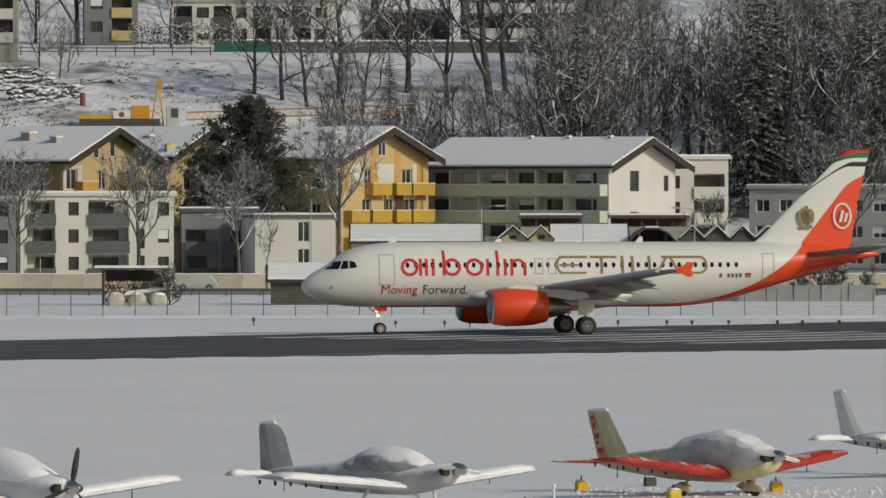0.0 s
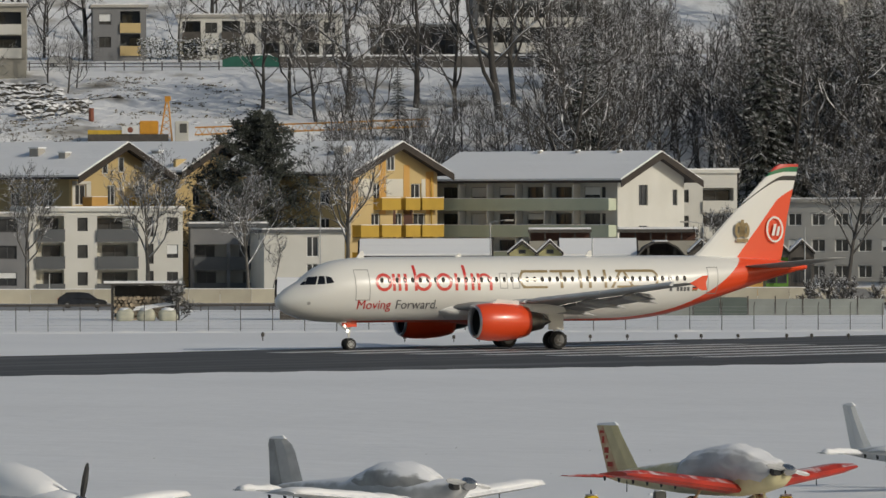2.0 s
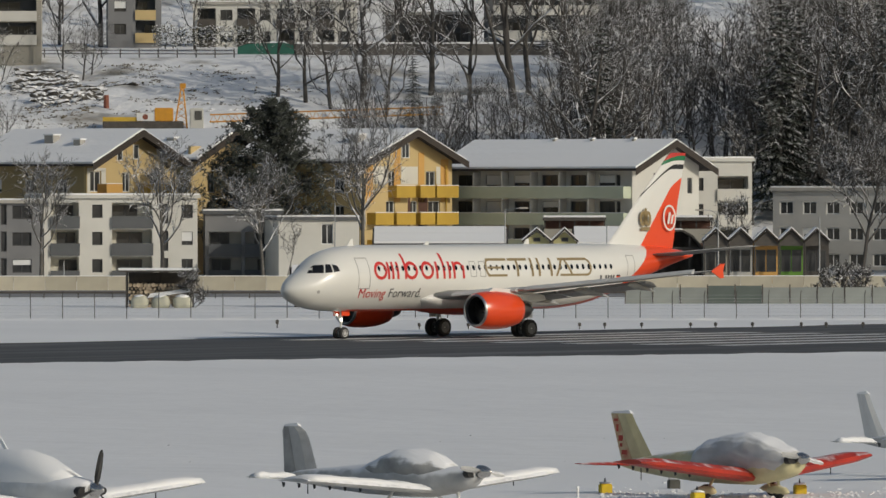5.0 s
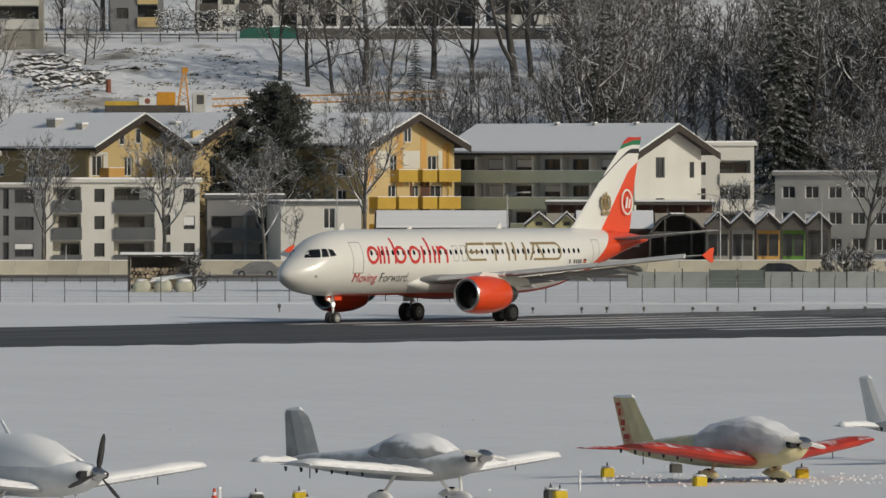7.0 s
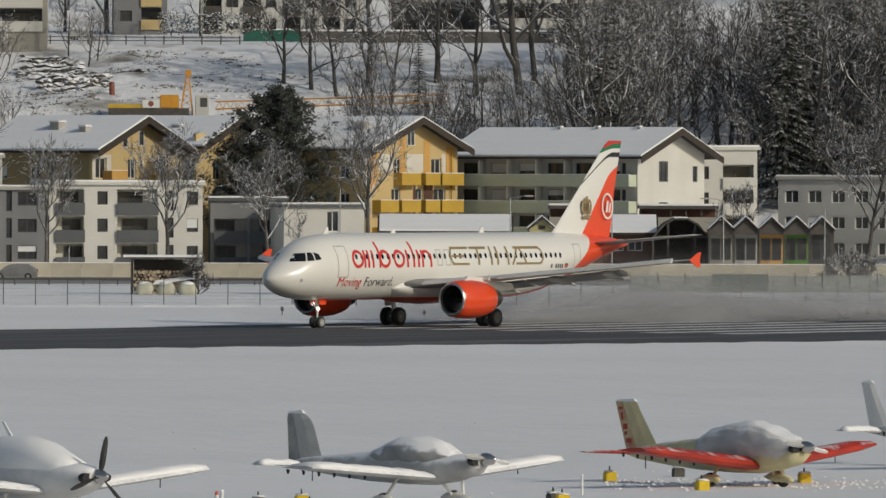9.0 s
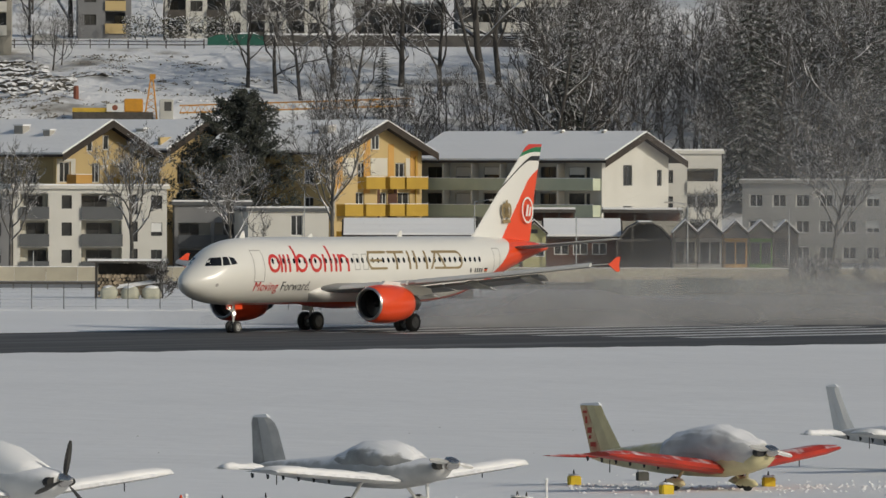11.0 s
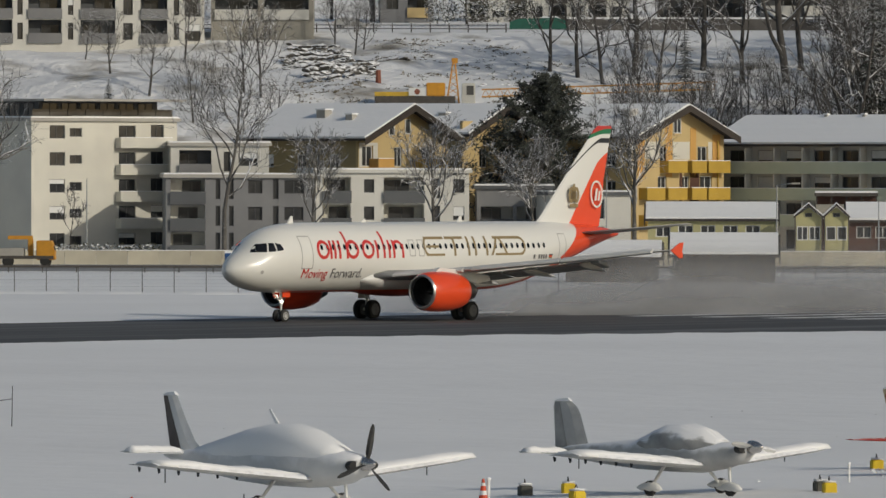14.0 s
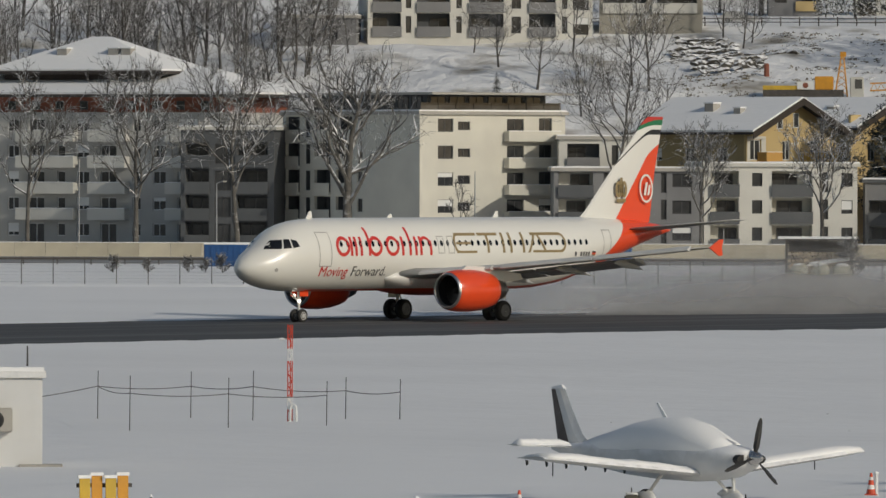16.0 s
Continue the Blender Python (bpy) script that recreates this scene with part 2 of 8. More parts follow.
bm = bmesh.new()
near_pts, far_pts = ragged(near_edge, 3, 5.0, 0.1), ragged(far_edge, 4, 5.0, 0.7)
rows_n = [bm.verts.new(on_runway(s, a, 0.03)) for s, a in near_pts]
rows_f = [bm.verts.new(on_runway(s, a, 0.03)) for s, a in far_pts]
for i in range(min(len(rows_n), len(rows_f)) - 1):
    bm.faces.new((rows_n[i], rows_n[i + 1], rows_f[i + 1], rows_f[i]))
runway = solid("runway", bm, ASPHALT, "dark wet asphalt runway cleared between snow banks", "runway", kind="structure")
# the mesh keeps world coordinates; its texture runs along the runway
streak_map.inputs["Rotation"].default_value = (0, 0, RUN)

# low banks of ploughed snow along both edges
for edge, side, label in ((near_pts, -1, "low bank of ploughed snow along the runway edge"), (far_pts, 1, "ploughed snow ridge beyond the far runway edge")):
    bm, rng, rings = bmesh.new(), random.Random(9), []
    for s, a in edge:
        if not 150 < s < 600:
            continue
        for k in range(5):
            h = rng.uniform(0.04, 0.075)
            ss, aa = s + k * 1.0, a + side * 0.1
            rings.append([on_runway(ss, aa - side * 0.3, 0.0), on_runway(ss, aa + side * 0.3, h), on_runway(ss, aa + side * 0.9, h * 0.9), on_runway(ss, aa + side * 2.6, 0.0)])
    loft(bm, rings, closed=False, caps=False)
    solid("snow_bank", bm, SNOW_CAP, label, "snow bank", kind="structure", smooth=True)

# threshold stripes, part worn and under snow dust
PAINT_WORN = worn("worn_white_paint", (0.75, 0.75, 0.75), (0.34, 0.34, 0.34), 0.35, 0.8, fine=3.0)
markings = thing("runway_marking", "worn white threshold stripes on dark asphalt", "marking", Matrix.Identity(4), kind="structure")
bm = bmesh.new()
box(bm, 0, 42, -0.95, 0.95, 0.034, 0.038)
stripe = mesh_of("stripe", bm, PAINT_WORN)
for i in range(7):
    a = 300 + i * 5.4
    p = on_runway(424, a)
    shared("stripe", stripe, markings, pose(p[0], p[1], 0, 0, 0, math.degrees(RUN)))

# street behind the airfield fence, wet and grey
bm = bmesh.new()
box(bm, -400, 400, 768, 819, -0.3, 0.05)
STREET = worn("slushy_street", (0.16, 0.155, 0.15), (0.32, 0.32, 0.32), 0.15, 0.7, fine=1.0)
solid("road", bm, STREET, "slushy grey street between fence and houses", "road", kind="structure")


# ---- buildings ----
PANES = {}


def window_mesh(w, h, frame_mat):
    """Frame and pane meshes for one window size, made once."""
    key = (round(w, 2), round(h, 2), frame_mat.name)
    if key not in PANES:
        bm, t = bmesh.new(), 0.09
        box(bm, 0, w, 0, 0.1, 0, t)
        box(bm, 0, w, 0, 0.1, h - t, h)
        box(bm, 0, t, 0.003, 0.1, t, h - t)
        box(bm, w - t, w, 0.003, 0.1, t, h - t)
        if w > 1.1:
            box(bm, w / 2 - t / 2, w / 2 + t / 2, 0.006, 0.1, t, h - t)
        frame_data = mesh_of("window", bm, frame_mat)
        bm = bmesh.new()
        box(bm, t, w - t, 0.05, 0.07, t, h - t)
        PANES[key] = frame_data, mesh_of("pane", bm, GLASS_DARK)
    return PANES[key]


def put_window(parent, x, z, w, h, frame_mat, depth=0.16, turn=None):
    f, p = window_mesh(w, h, frame_mat)
    m = (turn or Matrix.Identity(4)) @ pose(x, depth, z)
    win = shared("window", f, parent, m)
    shared("pane", p, win, Matrix.Identity(4))
    return win


def pierced(bm, w, z0, h, thick, holes, m=None):
    """A wall from x 0 to w and z0 to h, its outside at y 0, with holes (x, z, w, h) right through it."""
    xs = sorted({0, w, *[c for x, z, a, b_ in holes for c in (x, x + a)]})
    zs = sorted({z0, h, *[c for x, z, a, b_ in holes for c in (z, z + b_)]})
    for k in range(len(zs) - 1):
        i = 0
        while i < len(xs) - 1:
            zc = (zs[k] + zs[k + 1]) / 2

            def free(j):
                xc = (xs[j] + xs[j + 1]) / 2
                return not any(x < xc < x + a and z < zc < z + b_ for x, z, a, b_ in holes)
            if not free(i):
                i += 1
                continue
            j = i
            while j + 1 < len(xs) - 1 and free(j + 1):
                j += 1
            box(bm, xs[i], xs[j + 1], 0, thick, zs[k], zs[k + 1], m)
            i = j + 1


def plain_wall(parent, material, w, h, holes, m, frame_mat, shutters=0.0, seed=1, thick=0.35, z0=-1.5):
    """A wall with windows in its holes, set into the parent by m."""
    bm = bmesh.new()
    pierced(bm, w, z0, h, thick, holes)
    wall = part("wall", bm, material, parent, at=m)
    rng = random.Random(seed)
    for x, z, a, b_ in holes:
        win = put_window(parent, x, z, a, b_, frame_mat, turn=m)
        if rng.random() < shutters:
            drop = b_ * rng.uniform(0.3, 0.8)
            bm = bmesh.new()
            box(bm, 0.05, a - 0.05, -0.04, 0.02, b_ - drop, b_ - 0.04)
            part("blind", bm, FRAME_WHITE, win, "pale lowered blind")
    return wall


def balcony(parent, m, x, z, w, out, panel, height=1.05, slab=True):
    """A balcony with a slab and a solid or barred parapet, as one part with its panel."""
    bm = bmesh.new()
    box(bm, x, x + w, -out, 0.3, z - 0.18, z)
    slab_part = part("balcony", bm, CONCRETE, parent, at=m)
    bm = bmesh.new()
    box(bm, x - 0.02, x + w + 0.02, -out - 0.06, -out, z - 0.24, z + height)
    box(bm, x - 0.02, x + 0.04, -out + 0.003, -0.003, z - 0.22, z + height - 0.003)
    box(bm, x + w - 0.04, x + w + 0.02, -out + 0.003, -0.003, z - 0.22, z + height - 0.003)
    part("parapet", bm, panel, slab_part)
    bm = bmesh.new()
    box(bm, x - 0.04, x + w + 0.04, -out - 0.09, -out + 0.03, z + height, z + height + 0.07)
    part("snow", bm, SNOW_CAP, slab_part, "thin line of snow on the parapet")
    return slab_part


def loggia(parent, m, x, z, w, h, back_mat, panel, frame_mat, deep=1.5, rng=None, glaze=0.55):
    """A recess behind a parapet: back wall with a glazed door, side cheeks, slab."""
    bm = bmesh.new()
    box(bm, x - 0.1, x + w + 0.1, deep, deep + 0.2, z, z + h)
    box(bm, x - 0.1, x, 0.353, deep - 0.003, z, z + h)
    box(bm, x + w, x + w + 0.1, 0.353, deep - 0.003, z, z + h)
    box(bm, x - 0.1, x + w + 0.1, 0.353, deep + 0.2, z - 0.2, z - 0.003)
    box(bm, x - 0.1, x + w + 0.1, 0.353, deep + 0.2, z + h + 0.003, z + h + 0.12)
    rec = part("loggia", bm, back_mat, parent, at=m)
    dw = round(w * glaze, 1)
    f, p = window_mesh(dw, 2.1, frame_mat)
    at = pose(x + (w - dw) * (rng.random() if rng else 0.5), deep - 0.12, z + 0.05)
    shared("window", f, rec, at)
    shared("pane", p, rec, at)
    bm = bmesh.new()
    box(bm, x - 0.05, x + w + 0.05, -0.28, -0.2, z - 0.3, z + 1.0)
    box(bm, x - 0.05, x + w + 0.05, -0.197, 0.34, z - 0.28, z - 0.1)
    part("parapet", bm, panel, rec)
    return rec


def snow_roof(parent, x0, x1, y0, y1, z, thick=0.35, over=0.3, slab=CONCRETE):
    bm = bmesh.new()
    box(bm, x0 - over, x1 + over, y0 - over, y1 + over, z, z + thick)
    roof = part("roof", bm, slab, parent)
    bm = bmesh.new()
    vs = box(bm, x0 - over + 0.1, x1 + over - 0.1, y0 - over + 0.1, y1 + over - 0.1, z + thick, z + thick + 0.16)
    bmesh.ops.subdivide_edges(bm, edges=bm.edges[:], cuts=4, use_grid_fill=True)
    for v in bm.verts:
        if v.co.z > z + thick + 0.05:
            v.co.z += noise.noise(v.co * 0.8) * 0.06
    part("snow", bm, SNOW_CAP, roof, "even layer of snow", smooth=False)
    return roof


def closed_sides(parent, material, w, d, h, side_holes=(), frame_mat=None, seed=4, z0=-1.5, side_mat=None):
    """Left, right and rear walls of a block w wide and d deep, its front corner at the origin."""
    plain_wall(parent, side_mat or material, d - 0.7, h, list(side_holes), pose(w, 0.35, 0, 0, 0, 90), frame_mat or FRAME_DARK, 0.2, seed, z0=z0)
    plain_wall(parent, material, d - 0.7, h, [], pose(0, d - 0.35, 0, 0, 0, -90), frame_mat or FRAME_DARK, z0=z0)
    plain_wall(parent, material, w, h, [], pose(w, d, 0, 0, 0, 180), frame_mat or FRAME_DARK, z0=z0)


def flat_block(name, label, at, w, d, h, columns, storey, wall, panel, frame_mat, base_z=0.3, seed=1, recess=None, sides=(), side_mat=None, shutters=0.2, category="apartment building", roof=True, low=-1.5, glaze=0.55, slab=CONCRETE):
    """A flat-roofed block. columns: (x, width, kind) with kind win, slit, door or loggia, one for every storey."""
    house = thing(name, label, category, at, group="houses behind the runway")
    holes, wins, logs, rng = [], [], [], random.Random(seed)
    n = int((h - base_z) / storey + 0.2)
    for i in range(n):
        z = base_z + i * storey
        for x, cw, kind in columns:
            if kind == "win":
                wins.append((x, z + 0.85, cw, 1.4))
            elif kind == "slit":
                wins.append((x, z + 0.25, cw, 2.1))
            elif kind == "door":
                wins.append((x, z + 0.1, cw, 2.15))
            elif kind == "loggia":
                logs.append((x, z + 0.05, cw, storey - 0.45))
    bm = bmesh.new()
    pierced(bm, w, low, h, 0.35, wins + logs)
    part("wall", bm, wall, house)
    for x, z, a, b_ in wins:
        win = put_window(house, x, z, a, b_, frame_mat)
        if rng.random() < shutters:
            bm = bmesh.new()
            box(bm, 0.05, a - 0.05, -0.04, 0.02, b_ * rng.uniform(0.3, 0.7), b_ - 0.04)
            part("blind", bm, FRAME_WHITE, win, "pale lowered blind")
    for x, z, a, b_ in logs:
        loggia(house, Matrix.Identity(4), x, z, a, b_, recess or wall, panel, frame_mat, rng=rng, glaze=glaze)
    closed_sides(house, wall, w, d, h, sides, frame_mat, z0=low, side_mat=side_mat)
    if roof:
        snow_roof(house, 0, w, 0, d, h, slab=slab)
    return house


def pitched_roof(parent, length, width, eave, ridge, over, gable_over, tile=ROOF_TILE):
    """Two slopes with the ridge along x, snow on them, and dark rafters' ends and barge boards."""
    slope = (ridge - eave) / (width / 2)
    for side in (0, 1):
        y_e, y_r = (-over, width / 2) if side == 0 else (width + over, width / 2)
        z_e = eave - slope * over
        for name, lift, thick, mat, inset, label in (("roof", 0.0, 0.22, tile, 0.0, ""), ("snow", 0.223, 0.2, SNOW_CAP, 0.12, "smooth blanket of snow")):
            bm = bmesh.new()
            x0, x1 = -gable_over + inset, length + gable_over - inset
            ye = y_e + (inset if side == 0 else -inset)
            ze = z_e + slope * inset
            nseg = 8 if name == "snow" else 1
            outline = [(ye, ze + lift), (y_r, ridge + lift), (y_r, ridge + lift + thick), (ye, ze + lift + thick)]
            if name == "snow":
                outline = []
                for i in range(nseg + 1):
                    k = i / nseg
                    outline.append((ye + (y_r - ye) * k, ze + (ridge - ze) * k + lift))
                for i in range(nseg, -1, -1):
                    k = i / nseg
                    outline.append((ye + (y_r - ye) * k, ze + (ridge - ze) * k + lift + thick * (1.0 + 0.08 * math.sin(i * 2.1))))
            a = [bm.verts.new((x0, y, z)) for y, z in outline]
            c = [bm.verts.new((x1, y, z)) for y, z in outline]
            m = len(outline)
            for i in range(m):
                bm.faces.new((a[i], a[(i + 1) % m], c[(i + 1) % m], c[i]))
            bm.faces.new(a[::-1])
            bm.faces.new(c)
            if name == "roof":
                roof = part("roof", bm, mat, parent)
            else:
                part("snow", bm, mat, roof, label)
    for gx in (-gable_over - 0.06, length + gable_over):
        for side in (0, 1):
            bm = bmesh.new()
            y_e, z_e = (-over, eave - slope * over) if side == 0 else (width + over, eave - slope * over)
            vs = []
            for x in (gx, gx + 0.06):
                vs.append([bm.verts.new((x, y, z)) for y, z in ((y_e, z_e - 0.5), (width / 2, ridge - 0.5), (width / 2, ridge + 0.24), (y_e, z_e + 0.24))])
            bm.faces.new(vs[0][::-1])
            bm.faces.new(vs[1])
            for i in range(4):
                bm.faces.new((vs[0][i], vs[0][(i + 1) % 4], vs[1][(i + 1) % 4], vs[1][i]))
            part("barge_board", bm, TIMBER, parent)


def gable_wall(parent, material, x, width, eave, ridge, holes, frame_mat, low=-1.5, thick=0.35):
    """The wall under the gable at the +x end, with windows."""
    m = pose(x, 0, 0, 0, 0, 90)
    bm = bmesh.new()
    pierced(bm, width, low, eave, thick, [h_ for h_ in holes if h_[1] < eave])
    prism(bm, [(0, eave), (width, eave), (width / 2, ridge)], 0, thick)
    wall = part("wall", bm, material, parent, at=m)
    for hx, hz, a, b_ in holes:
        put_window(parent, hx, hz, a, b_, frame_mat, depth=0.16 if hz < eave else -0.1, turn=m)
    return wall


def gable_house(name, label, at, length, width, eave, ridge, wall, gable, front_holes, gable_holes, frame_mat, over=0.9, gable_over=1.6, low=-1.5):
    house = thing(name, label, "house", at, group="houses behind the runway")
    plain_wall(house, wall, length - 0.36, eave, front_holes, Matrix.Identity(4), frame_mat, 0.25, z0=low)
    plain_wall(house, wall, length - 0.36, eave, [], pose(length - 0.36, width, 0, 0, 0, 180), frame_mat, z0=low)
    gable_wall(house, gable, length, width, eave, ridge, gable_holes, frame_mat, low)
    bm = bmesh.new()
    prism(bm, [(0.36, low), (width - 0.36, low), (width - 0.36, eave), (width / 2, ridge - 0.2), (0.36, eave)], 0, 0.3)
    part("wall", bm, wall, house, at=pose(0.3, 0, 0, 0, 0, 90))
    pitched_roof(house, length, width, eave, ridge, over, gable_over)
    return house


TURN = -36


def corner_at(x, y, turn, length):
    """The pose of a house whose front right corner stands at x, y."""
    a = radians(turn)
    return pose(x - length * math.cos(a), y - length * math.sin(a), 0, 0, 0, turn)


def chimney(parent, x, y, z, w=0.7, h=1.3):
    bm = bmesh.new()
    box(bm, x, x + w, y, y + w, z - 1.2, z + h)
    c = part("chimney", bm, CONCRETE, parent)
    bm = bmesh.new()
    box(bm, x - 0.1, x + w + 0.1, y - 0.1, y + w + 0.1, z + h, z + h + 0.15)
    part("snow", bm, SNOW_CAP, c)


def facing(parent, m, material, label, *patches):
    """Thin painted boards on a wall, each (x, x, z, z)."""
    for x0, x1, z0, z1 in patches:
        bm = bmesh.new()
        box(bm, x0, x1, -0.03, -0.003, z0, z1)
        part("facing", bm, material, parent, label, at=m)


# yellow gabled houses
ORANGE_PANEL = worn("orange_render", (0.60, 0.34, 0.10), (0.52, 0.29, 0.08), 0.4, 0.8)
MAROON = worn("maroon_boards", (0.10, 0.045, 0.03), (0.075, 0.035, 0.025), 1.0, 0.8)
# fronts of the first two carry their shade in the wall colour
ha = gable_house("house", "yellow rendered house with a snowy gabled roof", corner_at(-40.70, 930, TURN, 15.0), 15.0, 15.8, 12.52, 15.85, YELLOW_SHADED, YELLOW,
                 [(2, 9.3, 1.3, 1.4), (6.5, 9.3, 1.3, 1.4), (11, 9.3, 1.3, 1.4)],
                 [(0.6, 9.4, 1.9, 2.2), (5.2, 12.75, 0.95, 1.6), (8.0, 12.9, 0.95, 1.6), (6.2, 9.4, 1.4, 2.1), (11.0, 9.4, 1.4, 2.1), (1.0, 6.4, 1.6, 2.1), (6.2, 6.4, 1.4, 2.1), (11, 6.4, 1.4, 2.1), (1.0, 3.4, 1.6, 2.1), (6.2, 3.4, 1.4, 2.1)], FRAME_WHITE)
gm = pose(15.0, 0, 0, 0, 0, 90)
for z in (9.2, 6.2, 3.2):
    balcony(ha, gm, 1.9, z, 2.7, 1.2, ORANGE_PANEL)
    balcony(ha, gm, 9.5, z, 4.6, 1.2, YELLOW_DEEP)
facing(ha, gm, RENDER_WHITE, "white surround of a balcony door", (0.1, 0.58, 9.3, 11.7), (2.52, 3.3, 9.3, 11.7), (0.1, 3.3, 11.63, 11.95))
chimney(ha, 6.0, 4.0, 14.4, 1.2, 1.1)
chimney(ha, 10.5, 3.4, 14.1, 0.9, 0.9)
hb = gable_house("house", "yellow house behind a pine, gable with two windows", corner_at(-30.18, 950, TURN, 12.0), 12.0, 13.0, 13.09, 16.00, YELLOW_SHADED, YELLOW,
                 [(2, 9.3, 1.3, 1.4), (7, 9.3, 1.3, 1.4)],
                 [(4.4, 12.9, 0.9, 1.5), (7.1, 12.9, 0.9, 1.5), (3, 9.3, 1.4, 2.1), (8, 9.3, 1.4, 2.1), (3, 6.3, 1.4, 2.1), (8, 6.3, 1.4, 2.1)], FRAME_WHITE)
chimney(hb, 6.0, 3.4, 14.3, 1.0, 1.0)
hc = gable_house("house", "small yellow gabled house between larger ones", corner_at(-17.49, 946, TURN, 8.0), 8.0, 10.0, 13.26, 15.54, YELLOW, YELLOW,
                 [(2, 9.3, 1.3, 1.4)], [(2, 9.6, 1.4, 1.9), (6, 9.6, 1.4, 1.9), (2, 6.6, 1.4, 1.9), (6, 6.6, 1.4, 1.9)], FRAME_WHITE)
hd = gable_house("house", "large yellow house with yellow balcony panels on its gable", corner_at(-11.33, 926, TURN, 9.0), 9.0, 16.6, 12.75, 15.82, YELLOW, YELLOW,
                 [(1.2, 9.3, 1.3, 1.6), (5.5, 9.3, 1.3, 1.6), (1.2, 6.3, 1.3, 1.6), (5.5, 6.3, 1.3, 1.6), (1.2, 3.3, 1.3, 1.6), (5.5, 3.3, 1.3, 1.6)],
                 [(7.3, 13.0, 1.4, 1.6), (5.0, 9.6, 1.6, 2.0), (11.8, 9.6, 1.8, 2.0), (4.6, 6.3, 1.6, 2.1), (9.0, 6.3, 1.3, 2.1), (12.2, 6.3, 2.2, 2.1), (4.6, 3.4, 1.6, 2.1), (9.0, 3.4, 1.3, 2.1), (12.2, 3.4, 2.2, 2.1), (4.6, 0.5, 1.6, 2.1), (12.2, 0.5, 2.2, 2.1)], FRAME_WHITE)
gm = pose(9.0, 0, 0, 0, 0, 90)
for z in (9.0, 6.1, 3.2):
    for bx, bw in ((1.2, 3.2), (5.0, 3.4), (9.3, 2.6), (12.3, 3.9)):
        if z > 8 and bx < 2:
            continue
        balcony(hd, gm, bx, z, bw, 1.1, YELLOW_DEEP)
facing(hd, gm, ORANGE_PANEL, "orange painted strip", (6.0, 7.15, 8.3, 14.1), (10.45, 11.5, 8.3, 13.6), (14.5, 15.9, 8.3, 12.9), (1.0, 2.2, 8.3, 12.6))
facing(hd, gm, RENDER_CREAM, "cream painted field between windows", (2.3, 4.8, 10.2, 12.1), (7.3, 10.3, 10.2, 12.1), (13.7, 14.4, 10.2, 12.1))
facing(hd, gm, MAROON, "dark brown boards between balconies", (8.5, 8.95, 0.4, 9.0), (10.4, 12.1, 0.4, 9.0))
bm = bmesh.new()
box(bm, 0, 0.12, -1.9, -1.78, -1, 12.3)
part("downpipe", bm, YELLOW_DEEP, hd, at=pose(9.0 + 0.2, 17.0, 0))
chimney(hd, 4.5, 4.0, 14.6, 1.3, 0.9)

# long house with green balcony bands and a white gable
L, W, EA, RI = 24.0, 12.6, 12.22, 14.70
rows_z = (0.6, 3.45, 6.3, 9.15)
front = [(0.9 + 3.75 * i, z, 2.1, 2.05) for z in rows_z for i in range(6)]
front += [(3.15 + 3.75 * i, z + 0.3, 0.55, 1.75) for z in rows_z for i in range(6) if (i + int(z)) % 3]
he = gable_house("apartment_house", "white long house with pale green balcony bands and snowy roof", corner_at(17.74, 930, TURN, L), L, W, EA, RI, RENDER_WHITE, RENDER_WHITE, front,
                 [(4.0, 9.2, 1.7, 2.2), (4.0, 4.8, 1.7, 2.2), (10.4, 9.2, 0.9, 1.7), (10.4, 4.8, 0.9, 1.7), (4.0, 1.2, 1.7, 2.2)], FRAME_DARK, over=1.5, gable_over=1.5)
for z in (8.9, 6.05, 3.2):
    balcony(he, Matrix.Identity(4), 0.1, z, L - 0.3, 1.35, GREEN_PANEL)
    for i in range(1, 6):
        bm = bmesh.new()
        box(bm, 3.8 * i, 3.8 * i + 0.14, -1.3, -0.003, z + 0.01, z + 2.6)
        part("partition", bm, RENDER_WHITE, he)
for x in (9.5, 14.5, 20.0):
    chimney(he, x, 5.6, 14.4, 0.35, 0.7)
flat_block("apartment_block", "cream white flat-roofed block with corner loggias", pose(24.93, 948, 0, 0, 0, 8), 6.3, 9.0, 12.71, [(0.25, 0.7, "win"), (2.5, 3.4, "loggia")], 2.84, RENDER_WHITE, RENDER_WHITE, FRAME_DARK, base_z=0.13, seed=2, recess=RENDER_WHITE, glaze=0.92, slab=RENDER_WHITE, shutters=0.0)
flat_block("office_building", "long grey rendered building with small dark windows", pose(34.13, 968, 0, 0, 0, -22), 26, 12, 9.51, [(0.8 + 2.75 * i, 1.6, "win") for i in range(9)], 2.9, RENDER_STONE, RENDER_STONE, FRAME_WHITE, base_z=0.25, seed=5, category="building", shutters=0.12)

